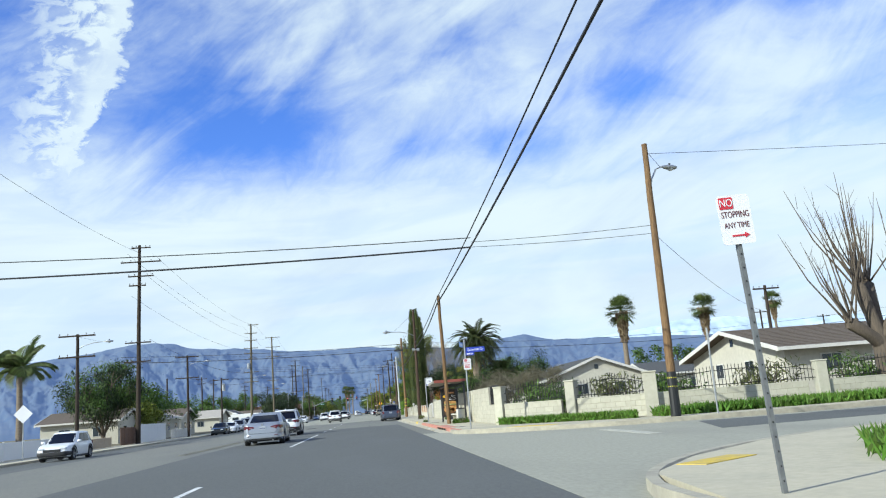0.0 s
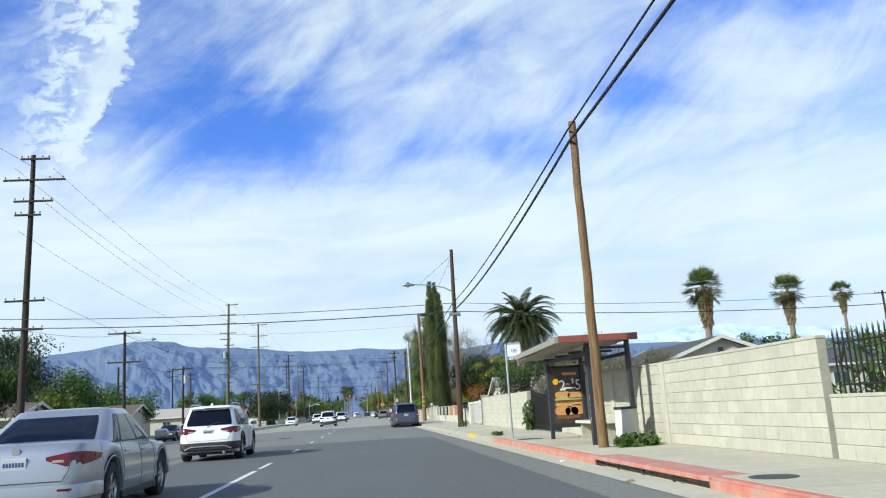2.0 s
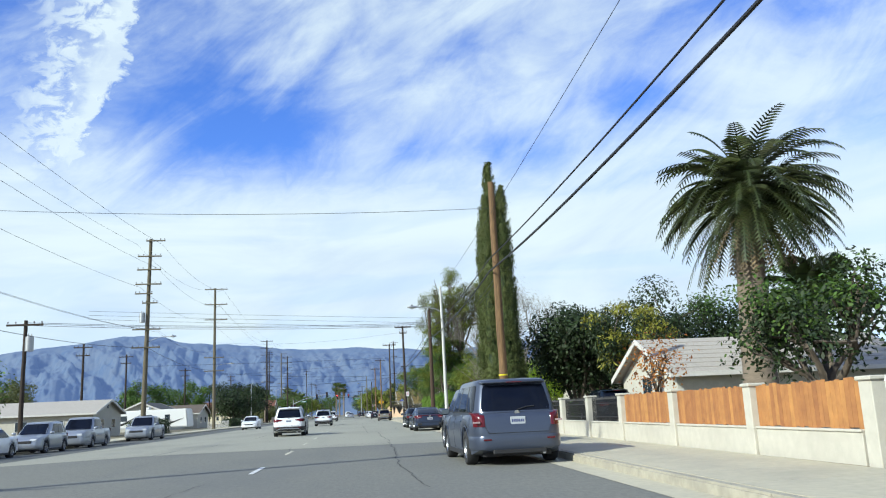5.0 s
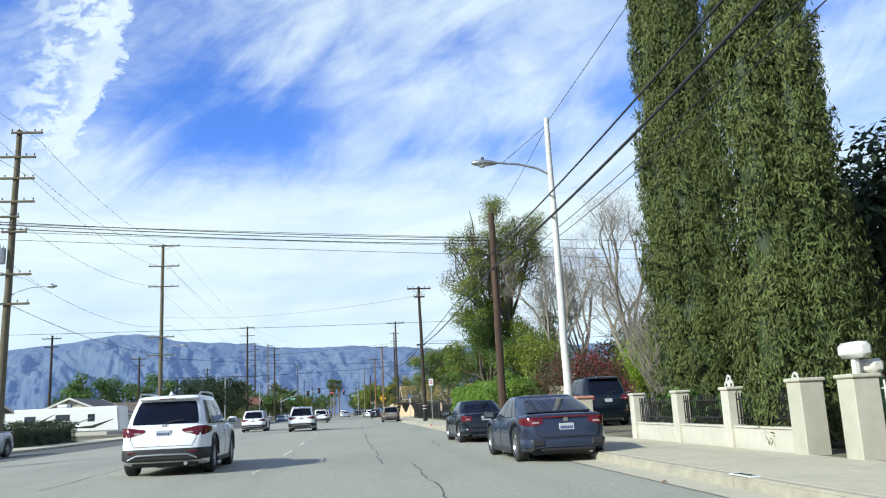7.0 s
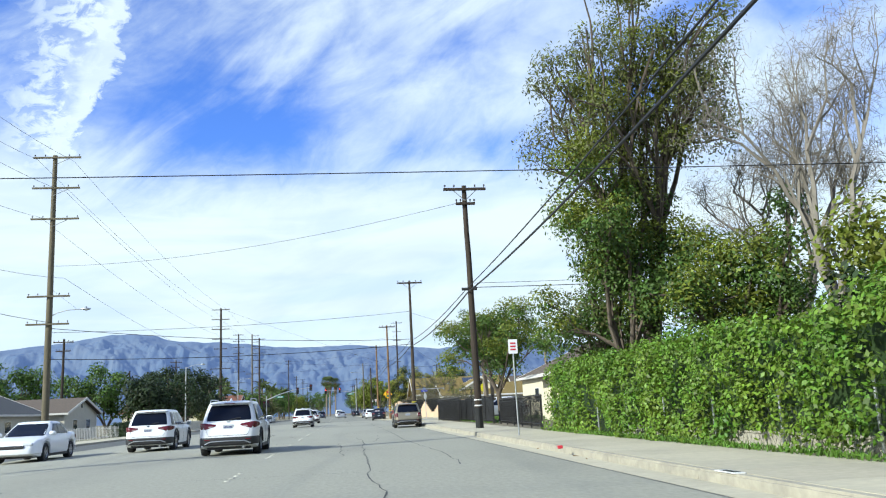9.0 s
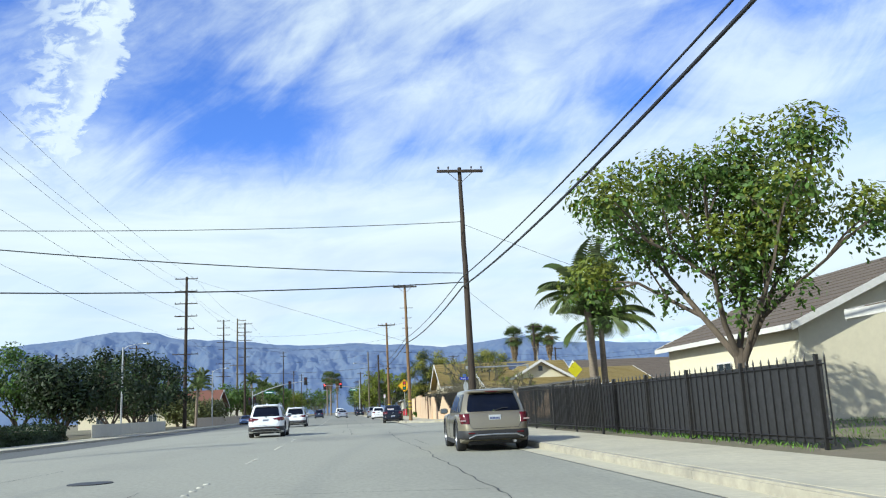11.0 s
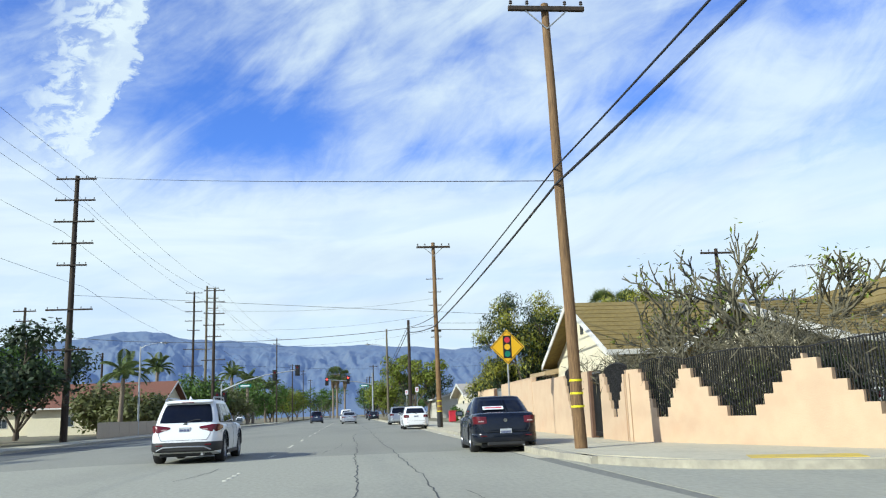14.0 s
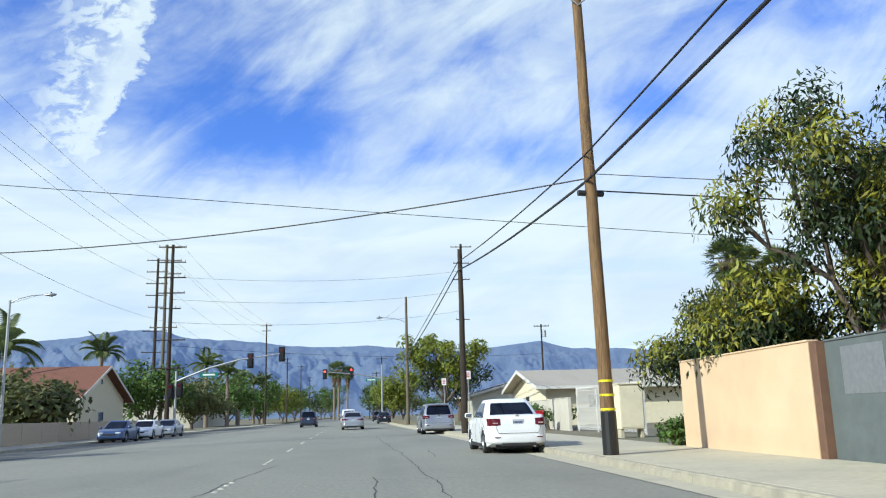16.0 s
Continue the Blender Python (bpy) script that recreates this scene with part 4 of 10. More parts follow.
def car(name, label, at, rz, style, size, body, wheel_r=0.33, wheelbase=2.7, clear=0.19, lamps="side", bumper="body", rails=False,
        glass="glass_car", badge=True, category="car", spoiler=False, dark_rear=False, plate_z=None, vents=False, far=False):
    """A vehicle, its nose along +y of its own frame."""
    L, W, H = size
    st = STYLES[style]
    hw = W / 2
    car_ob = thing(name, at, label, category, "vehicles", rz)
    deck = [(y * L, z * H) for y, z in st["deck"]]
    axle = (-wheelbase / 2 - 0.02 * L + 0.06, wheelbase / 2 - 0.02 * L + 0.06)
    arch = wheel_r + 0.075
    yr = -L / 2

    def width(y):
        t = min(1.0, abs(y) / (L / 2 + 0.004))
        return hw * (1 - t ** 9) ** (1 / 8) * (1 - 0.05 * max(0.0, (abs(y) - 0.25 * L) / (0.25 * L)) ** 2)

    def tail(z):
        """Where the tail's face stands at a height."""
        rise = [p for p in deck if p[0] < -0.3 * L]
        return float(np.interp(z, [p[1] for p in rise], [p[0] for p in rise]))

    def bottom(y):
        b = clear + (0.12 * max(0, (abs(y) - L / 2 + 0.5) / 0.5))
        for a in axle:
            if abs(y - a) < arch:
                b = max(b, wheel_r + math.sqrt(arch * arch - (y - a) ** 2))
        return b

    def half_ring(y):
        w, b, t = width(y), bottom(y), along(deck, y)
        d = max(0.02, t - b)
        return [(0.78 * w, b), (0.95 * w, b + 0.02), (0.985 * w, b + 0.24 * d), (w, b + 0.50 * d), (0.992 * w, b + 0.64 * d), (0.965 * w, b + 0.82 * d), (0.93 * w, t - 0.03), (0.87 * w, t - 0.004), (0.45 * w, t + 0.010)]

    ys = sorted({*[e * L / 2 * f for e in (-1, 1) for f in (0.9995, 0.998, 0.994, 0.988, 0.982, 0.975, 0.966, 0.955, 0.94, 0.92)], *np.linspace(-0.45 * L, 0.45 * L, 40).tolist(),
                 *[a + s * arch * f for a in axle for s in (-1, 1) for f in (0.3, 0.6, 0.8, 0.93, 0.995, 1.001)]})
    bm = bmesh.new()
    rings = []
    for y in ys:
        h = half_ring(y)
        rings.append([bm.verts.new((x, y, z)) for x, z in h] + [bm.verts.new((-x, y, z)) for x, z in h[::-1]])
    n = len(rings[0])
    for a, b in zip(rings, rings[1:]):
        for k in range(n):
            bm.faces.new((a[k], a[(k + 1) % n], b[(k + 1) % n], b[k]))
    bm.faces.new(rings[0])
    bm.faces.new(rings[-1][::-1])
    bmesh.ops.recalc_face_normals(bm, faces=bm.faces)
    part("body", bm, body, car_ob, smooth=42)
    part("underbody", boxes((-hw + 0.27, hw - 0.27, -L / 2 + 0.25, L / 2 - 0.3, clear - 0.02, clear + 0.45)), "plastic_black", car_ob)

    # cabin: rounded rings from the belt line up to a domed roof
    b0, t0, b1, t1 = [f * L for f in st["ends"]]
    z0, z1 = st["belt"] * H - 0.03, 0.955 * H
    w0, w1 = 0.925 * hw, st["top"] * hw
    power = 7.0

    def cabin(h):
        """Half width, rear and front of the cabin at a share of its height."""
        e = h ** 1.15
        return w0 + (w1 - w0) * h ** 1.5, b0 + (t0 - b0) * e, b1 + (t1 - b1) * (h ** 0.94), z0 + (z1 - z0) * h

    def round_at(w, ya, yb, ang):
        c, s_ = math.cos(ang), math.sin(ang)
        k = 2 / power
        return w * math.copysign(abs(c) ** k, c), (ya + yb) / 2 + (yb - ya) / 2 * math.copysign(abs(s_) ** k, s_)

    angs = []
    for q in range(4):
        angs += [q * math.pi / 2 + (math.pi / 2) * (0.5 - 0.5 * math.cos(math.pi * f / 10)) for f in range(10)]
    bm = bmesh.new()
    rings = []
    steps = [(h, 1.0, 0.0) for h in (0, 0.12, 0.25, 0.4, 0.55, 0.7, 0.82, 0.92, 0.98)] + [(1.0, 0.985, 0.012), (1.0, 0.95, 0.026), (1.0, 0.86, 0.040), (1.0, 0.65, 0.052), (1.0, 0.35, 0.058)]
    for h, sc, lift in steps:
        w, ya, yb, z = cabin(h)
        m = (ya + yb) / 2
        ring = []
        for ang in angs:
            x, y = round_at(w, ya, yb, ang)
            ring.append(bm.verts.new((x * sc, m + (y - m) * sc, z + lift / 0.058 * 0.042 * H)))
        rings.append(ring)
    n = len(angs)
    for a, b in zip(rings, rings[1:]):
        for k in range(n):
            bm.faces.new((a[k], a[(k + 1) % n], b[(k + 1) % n], b[k]))
    bm.faces.new(rings[-1])
    bmesh.ops.recalc_face_normals(bm, faces=bm.faces)
    part("cabin", bm, body, car_ob, "painted roof and pillars", smooth=45)

    def flank(s, f, h, off):
        w, ya, yb, z = cabin(h)
        t = 2 * f - 1
        return (s * (w * (1 - min(1, abs(t)) ** power) ** (1 / power) + off), ya + (yb - ya) * f, z)

    def faced(front, x_share, h, off):
        w, ya, yb, z = cabin(h)
        y = (ya + yb) / 2 + (1 if front else -1) * (yb - ya) / 2 * (1 - abs(x_share) ** power) ** (1 / power)
        return (w * x_share, y + (off if front else -off), z)

    hs = (0.15, 0.2, 0.35, 0.5, 0.65, 0.78, 0.86, 0.9)
    for s in (-1, 1):
        for i, (f0, f1) in enumerate(st["side"]):
            rows = []
            for j, h in enumerate(hs):
                pull = 0.012 if j in (0, len(hs) - 1) else 0.0
                rows.append([flank(s, f0 + pull + (f1 - f0 - 2 * pull) * k / 6, h, 0.005) for k in range(7)])
            grid_part("side_window", rows, glass, car_ob, "dark tinted glass")
        for (_, f0), (f1, _) in zip(st["side"], st["side"][1:]):
            if f1 - f0 < 0.036:
                grid_part("door_pillar", [[flank(s, f0 + (f1 - f0) * k / 2, h, 0.0045) for k in range(3)] for h in hs], "plastic_black", car_ob)
        if not far:
            grid_part("window_trim", [[flank(s, 0.09 + 0.78 * k / 12, h, 0.006) for k in range(13)] for h in (0.11, 0.145)], "plastic_black" if badge else "chrome", car_ob)
    spans = np.linspace(-1, 1, 13)
    for front, reach, lo, hi in ((False, 0.80 if style != "pickup" else 0.72, 0.14, 0.88), (True, 0.86, 0.06, 0.93)):
        rows = []
        for j in range(8):
            h = lo + (hi - lo) * j / 7
            r = reach * (0.975 if j in (0, 7) else 1.0)
            rows.append([faced(front, r * v, h, 0.006) for v in spans])
        grid_part("windscreen" if front else "rear_window", rows, glass, car_ob, "dark tinted glass")

    # seams, handles, sills, mirrors
    for y in () if far else (axle[0] + arch + 0.05, 0.0, axle[1] - arch - 0.12):
        for s in (-1, 1):
            h = half_ring(y)
            part("door_seam", tube(bmesh.new(), [(s * (x + 0.001), y, z) for x, z in h[1:7]], 0.004, 4), "plastic_black", car_ob)
    for y in () if far else (axle[0] + arch + 0.28, 0.18):
        for s in (-1, 1):
            x, z = half_ring(y)[5]
            part("door_handle", boxes((s * x - 0.02, s * x + 0.02, y - 0.1, y + 0.1, z - 0.018, z + 0.012), bevel=0.008), body if badge else "chrome", car_ob)
    for s in (-1, 1):
        part("sill", boxes((s * hw * 0.965 - 0.02, s * hw * 0.965 + 0.02, axle[0] + arch, axle[1] - arch, clear - 0.01, clear + 0.09), bevel=0.01), "plastic_black", car_ob)
        y = b1 - 0.30
        x = 0.93 * hw + 0.12
        mirror = part("mirror", boxes((s * x - 0.11, s * x + 0.11, y - 0.05, y + 0.10, z0 + 0.04, z0 + 0.19), bevel=0.04), body if not dark_rear else "plastic_black", car_ob, smooth=50)
        part("mirror_glass", boxes((s * x - 0.085, s * x + 0.085, y - 0.056, y - 0.048, z0 + 0.065, z0 + 0.165)), "glass_grey", mirror)

    # wheels
    for a in axle:
        for s in (-1, 1):
            w = new("wheel")
            w.parent = car_ob
            w.matrix_basis = Matrix.Translation((s * (hw - 0.135), a, wheel_r)) @ Matrix.Diagonal((s * 0.23, wheel_r, wheel_r, 1))
            for nm, me in (("tyre", TYRE), ("wheel_back", WHEEL_BACK), ("rim", RIM)):
                part(nm, me, None, w)
            pts = []
            for k in range(13):
                ang = math.pi * k / 12
                yy = a + (arch + 0.012) * math.cos(ang)
                pts.append((s * (width(yy) * 0.985), yy, wheel_r + (arch + 0.012) * math.sin(ang)))
            part("wheel_arch", tube(bmesh.new(), pts, 0.024 if bumper == "black" else 0.012, 6), "plastic_black" if bumper == "black" else body, car_ob, smooth=60)

    # bumpers wrap round the ends
    mat_b = "plastic_black" if bumper == "black" else body
    for e, nm in ((-1, "rear_bumper"), (1, "front_bumper")):
        stop = abs(axle[0] if e < 0 else axle[1]) + arch + 0.03
        plan = []
        for k in range(15):
            y = stop + (L / 2 - stop) * math.sin(math.pi / 2 * k / 14)
            plan.append((width(y) + 0.008, e * (y + 0.028 * k / 14)))
        plan = plan[:-1] + [(plan[-1][0] * 0.6, e * (L / 2 + 0.030)), (0.0, e * (L / 2 + 0.032))]
        line = [(x, y) for x, y in plan] + [(-x, y) for x, y in plan[-2::-1]]
        prof = ((clear + 0.10, 0.93), (clear + 0.13, 0.985), (0.22 * H, 1.0), (0.315 * H, 1.0), (0.335 * H, 0.985))
        grid_part(nm, [[(x * sc, y - e * (1 - sc) * 0.5, z) for x, y in line] for z, sc in prof], mat_b, car_ob, smooth=40)
    if bumper == "black":
        part("skid_trim", tube(bmesh.new(), [(-0.74 * hw, yr - 0.01, 0.215 * H), (-0.55 * hw, yr - 0.036, 0.262 * H), (0, yr - 0.040, 0.268 * H), (0.55 * hw, yr - 0.036, 0.262 * H), (0.74 * hw, yr - 0.01, 0.215 * H)], 0.02, 6), "steel", car_ob, "silver trim under the bumper", smooth=60)
    else:
        part("diffuser", boxes((-0.55 * hw, 0.55 * hw, yr - 0.02, yr + 0.15, clear + 0.03, clear + 0.13), bevel=0.02), "plastic_black", car_ob)

    # tail lamps follow the corner of the body
    lz0, lz1, inner, wrap, point = {"side": (0.50, 0.61, 0.55, 0.30, 0.3), "tall": (0.44, 0.60, 0.70, 0.20, 0.0), "wide": (0.485, 0.60, 0.40, 0.46, 0.75), "round": (0.50, 0.63, 0.56, 0.26, 0.15), "corner": (0.53, 0.655, 0.52, 0.36, 0.45)}[lamps]
    for s in (-1, 1):
        rows = []
        for j in range(6):
            row = []
            for k in range(15):
                f = k / 14
                q = min(1.0, f / 0.5)
                shrink = 1 - point * (1 - q) - (point * 0.8 * max(0.0, (f - 0.62) / 0.38) if wrap > 0.3 else 0.0)
                mid = lz0 + (lz1 - lz0) * 0.62
                z = (mid + ((lz0 + (lz1 - lz0) * j / 5) - mid) * max(0.12, shrink)) * H
                y0 = tail(z)
                if f <= 0.5:
                    x, y = hw * inner + (max(0.90 * width(y0), (inner + 0.05) * hw) - hw * inner) * q, y0 - 0.010
                else:
                    g = (f - 0.5) / 0.5
                    y = y0 + 0.004 + wrap * g ** 1.3
                    x = max(width(y) * (0.94 + 0.045 * min(1, g * 3)), (inner + 0.05) * hw) + 0.012
                row.append((s * x, y, z))
            rows.append(row)
        lamp = grid_part("tail_lamp", rows, "lamp_red", car_ob, "red tail lamp", thick=0.02)
        zc = (lz0 + 0.25 * (lz1 - lz0)) * H
        part("reversing_lamp", boxes((s * (inner + 0.16) * hw - 0.07, s * (inner + 0.16) * hw + 0.07, tail(zc + 0.02) - 0.017, tail(zc) + 0.03, zc, zc + 0.035), bevel=0.006), "lamp_reverse", lamp)
        part("reflector", boxes((s * 0.66 * hw - 0.08, s * 0.66 * hw + 0.08, yr - 0.034, yr + 0.05, 0.285 * H, 0.303 * H), bevel=0.005), "lamp_red", car_ob)
        fx = width(L / 2 - 0.1)
        part("headlamp", boxes((s * 0.74 * fx - 0.17, s * 0.74 * fx + 0.17, L / 2 - 0.34, L / 2 - 0.035, 0.395 * H, 0.475 * H), bevel=0.035), "lamp_clear", car_ob)
    part("grille", boxes((-0.5 * hw, 0.5 * hw, L / 2 - 0.1, L / 2 + 0.02, 0.34 * H, 0.42 * H), bevel=0.01), "plastic_black", car_ob)
    pz = (plate_z or 0.50) * H
    py = tail(pz) if pz > 0.345 * H else yr - 0.03
    plate = part("number_plate", boxes((-0.148, 0.148, py - 0.016, py + 0.05, pz - 0.074, pz + 0.074), bevel=0.006), "plate", car_ob, "white number plate with blue bars")
    for k in range(0 if far else 7):
        part("plate_bar", boxes((-0.125 + k * 0.036, -0.10 + k * 0.036, py - 0.019, py - 0.0155, pz - 0.028, pz + 0.024)), "plate_ink", plate)
    if badge:
        bz = max(pz + 0.15, 0.575 * H) if plate_z is None or plate_z > 0.4 else 0.56 * H
        bm = bmesh.new()
        rod(bm, (0, tail(bz) - 0.02, bz), (0, tail(bz) + 0.03, bz), 0.05, seg=16)
        part("badge", bm, "chrome", car_ob)
    if style in ("suv", "van", "hatch", "sedan"):
        # the lid's cut line across the tail
        zl = 0.365 * H
        part("lid_seam", tube(bmesh.new(), [(-0.72 * hw, tail(0.6 * H) - 0.002, 0.60 * H), (-0.70 * hw, tail(0.45 * H) - 0.004, 0.45 * H), (-0.62 * hw, tail(zl) - 0.004, zl), (0.62 * hw, tail(zl) - 0.004, zl), (0.70 * hw, tail(0.45 * H) - 0.004, 0.45 * H), (0.72 * hw, tail(0.6 * H) - 0.002, 0.60 * H)], 0.005, 4), "plastic_black", car_ob)
    if style in ("suv", "van"):
        w, ya, yb, z = cabin(0.93)
        bm = bmesh.new()
        prism(bm, [(-0.84 * w, ya - 0.13), (0.84 * w, ya - 0.13), (0.9 * w, ya + 0.10), (-0.9 * w, ya + 0.10)], z + 0.01, z + 0.045)
        bmesh.ops.bevel(bm, geom=bm.edges[:], offset=0.012, segments=1, affect="EDGES")
        roof_lip = part("roof_spoiler", bm, body, car_ob, smooth=40)
        part("high_brake_lamp", boxes((-0.16, 0.16, ya - 0.137, ya - 0.1, z + 0.014, z + 0.032)), "lamp_red", roof_lip)
        x, y, z = faced(False, 0.1, 0.16, 0.02)
        part("wiper", tube(bmesh.new(), [(0.02, y, z), (0.2, y + 0.02, z + 0.05), (0.36, y + 0.02, z + 0.06)], 0.012, 5), "plastic_black", car_ob)
    if spoiler:
        w, ya, yb, z = cabin(0.30)
        bm = bmesh.new()
        prism(bm, [(-0.80 * w, ya - 0.10), (0.80 * w, ya - 0.10), (0.86 * w, ya + 0.05), (-0.86 * w, ya + 0.05)], z, z + 0.035)
        bmesh.ops.bevel(bm, geom=bm.edges[:], offset=0.01, segments=1, affect="EDGES")
        part("spoiler", bm, body, car_ob)
    if rails:
        for s in (-1, 1):
            x = w1 * 0.90
            part("roof_rail", tube(bmesh.new(), [(s * x, -0.36 * L, H - 0.04), (s * x, -0.33 * L, H + 0.035), (s * x, -0.10 * L, H + 0.05), (s * x, 0.0, H + 0.035), (s * x, 0.03 * L, H - 0.03)], 0.02, 6), "steel", car_ob, smooth=60)
        bm = bmesh.new()
        bmesh.ops.create_cone(bm, cap_ends=True, segments=8, radius1=0.05, radius2=0.01, depth=0.08, matrix=pose(0, -0.33 * L, H + 0.03))
        part("aerial", bm, body, car_ob)
    if vents:
        for s in (-1, 1):
            part("bumper_vent", boxes((s * 0.66 * hw - 0.13, s * 0.66 * hw + 0.13, yr - 0.045, yr + 0.05, 0.235 * H, 0.335 * H), bevel=0.03), "plastic_black", car_ob, "black honeycomb vent")
        part("bumper_valance", boxes((-0.60 * hw, 0.60 * hw, yr - 0.05, yr + 0.1, clear + 0.06, 0.205 * H), bevel=0.02), "plastic_black", car_ob)
        zb = 0.645 * H
        part("light_blade", tube(bmesh.new(), [(-0.78 * hw, tail(zb) - 0.005, zb), (0, tail(zb) - 0.03, zb + 0.012), (0.78 * hw, tail(zb) - 0.005, zb)], 0.018, 6), "lamp_red", car_ob, "dark red light bar", smooth=60)
    part("exhaust", rod(bmesh.new(), (0.5 * hw, yr - 0.01, clear + 0.04), (0.5 * hw, yr + 0.3, clear + 0.04), 0.035, seg=10), "steel", car_ob)
    if style == "pickup":
        part("bed_floor", boxes((-hw * 0.8, hw * 0.8, -L / 2 + 0.1, -0.14 * L, 0.61 * H, 0.618 * H)), "plastic_black", car_ob)
        part("tailgate_rim", boxes((-hw * 0.8, hw * 0.8, tail(0.55 * H) - 0.005, tail(0.55 * H) + 0.03, 0.60 * H, 0.625 * H), bevel=0.008), body, car_ob)
    return car_ob


P = {k: paint("paint_" + k, c, r, 0.5 if sum(c) > 0.5 else 0.2, m) for k, (c, r, m) in {
    "white": ((0.74, 0.75, 0.77), 0.35, 0), "silver": ((0.34, 0.36, 0.40), 0.3, 0.55), "grey": ((0.030, 0.041, 0.072), 0.22, 0.35), "slate": ((0.075, 0.09, 0.13), 0.28, 0.5),
    "black": ((0.004, 0.008, 0.014), 0.14, 0.0), "navy": ((0.003, 0.005, 0.012), 0.2, 0.0), "gold": ((0.27, 0.235, 0.165), 0.32, 0.55), "blue": ((0.05, 0.09, 0.20), 0.3, 0.4)}.items()}

for key in ("black", "navy", "grey"):
    P[key].node_tree.nodes["Principled BSDF"].inputs["Specular IOR Level"].default_value = 0.45

# parked along the near kerb
car("parked_van", "silver-grey minivan parked at the kerb", (3.05, 90.0, 0), 1, "van", (4.9, 1.9, 1.70), P["slate"], 0.34, 2.95, lamps="tall")
car("parked_suv", "slate-grey sport utility vehicle parked at the kerb", (3.45, 95.0, 0), 1.0, "suv", (4.5, 1.85, 1.68), P["slate"], 0.36, 2.65, lamps="tall", bumper="black")
car("parked_hatchback", "dark grey hatchback parked at the kerb", (3.99, 120.05, 0), 1.0, "hatch", (4.45, 1.76, 1.31), P["grey"], 0.34, 2.70, clear=0.16, lamps="corner", spoiler=True, plate_z=0.50, dark_rear=True, vents=True)
car("parked_sedan", "black compact sedan parked at the kerb", (4.09, 130.25, 0), 1.0, "sedan", (4.30, 1.63, 1.33), P["black"], 0.32, 2.62, clear=0.16, lamps="round", plate_z=0.56)
car("parked_suv", "gold sport utility vehicle with dented bumper parked", (3.75, 188.2, 0), -1.0, "suv", (4.75, 1.82, 1.53), P["gold"], 0.35, 2.86, lamps="tall", bumper="black", plate_z=0.52)
mazda = car("parked_sedan", "black sedan with a sale notice in its rear window", (3.6, 238.2, 0), -2.0, "sedan", (4.5, 1.76, 1.47), P["navy"], 0.33, 2.64, clear=0.16, lamps="round", plate_z=0.36)
part("notice", plate_bm(rounded(0.56, 0.17, 0.01), -0.004, 0.004), "sign_white", mazda, "white paper notice", at=pose(-0.20, -1.29, 1.14, -61, 0, 0))
part("notice_bar", plate_bm(rounded(0.46, 0.05, 0.005), -0.009, -0.005), "sign_red", mazda, at=pose(-0.20, -1.29, 1.14, -61, 0, 0))
car("parked_sedan", "white compact sedan parked at the kerb", (3.25, 270.8, 0), 0.5, "sedan", (4.53, 1.70, 1.48), P["white"], 0.32, 2.60, clear=0.17, lamps="round", plate_z=0.56)
car("parked_suv", "silver-grey crossover parked at the kerb", (3.1, 293.5, 0), 1.0, "suv", (4.6, 1.85, 1.65), P["silver"], 0.35, 2.7, lamps="side")
car("parked_sedan", "black sedan parked at the kerb", (1.5, 356.0, 0), 1.5, "sedan", (4.7, 1.8, 1.46), P["black"], 0.33, 2.7, far=True)
car("parked_suv", "dark sport utility vehicle parked at the kerb", (1.2, 395.0, 0), 1.5, "suv", (4.7, 1.85, 1.7), P["black"], 0.35, 2.7, far=True)

# on the carriageway
suv = car("white_suv", "white sport utility vehicle with roof rails in the second lane", (-4.2, 210.6, 0), 0.5, "suv", (4.6, 1.845, 1.66), P["white"], 0.36, 2.66, clear=0.21, bumper="black", rails=True, lamps="wide", plate_z=0.515)
for x, y in ((-4.65, 55.3), (-3.95, 122.0), (-3.6, 161.6), (-4.75, 239.0)):
    copy_thing(suv, pose(x, y, 0, 0, 0, 0.5))
car("white_suv", "white crossover in the middle lane", (-7.7, 169.0, -0.02), 0.5, "suv", (4.64, 1.85, 1.62), P["white"], 0.37, 2.66, bumper="black", lamps="wide", plate_z=0.5)
car("white_sedan", "white sedan coming the other way", (-11.9, 167.0, -0.11), 180, "sedan", (4.66, 1.79, 1.47), P["white"], 0.33, 2.7, far=True)
car("silver_sedan", "silver sedan waiting in the near lane", (-1.9, 315.5, 0), 1.5, "sedan", (4.9, 1.84, 1.45), P["silver"], 0.34, 2.8, lamps="wide", far=True)
car("silver_sedan", "silver sedan driving in the second lane", (-4.25, 40.6, 0), 0.8, "sedan", (4.9, 1.84, 1.45), P["silver"], 0.34, 2.8, lamps="wide", plate_z=0.52)
car("dark_suv", "dark grey sport utility vehicle in the second lane", (-7.0, 338.0, 0), 1.5, "suv", (4.6, 1.85, 1.7), P["grey"], 0.35, 2.65, far=True)
car("white_pickup", "white pickup truck far along the road", (-3.0, 352.0, 0), 1.5, "pickup", (5.6, 2.0, 1.9), P["white"], 0.38, 3.5, far=True)
car("white_crossover", "small white crossover coming the other way", (-16.3, 48.5, -0.22), 180, "suv", (4.36, 1.8, 1.56), P["white"], 0.34, 2.64, bumper="black", far=True)

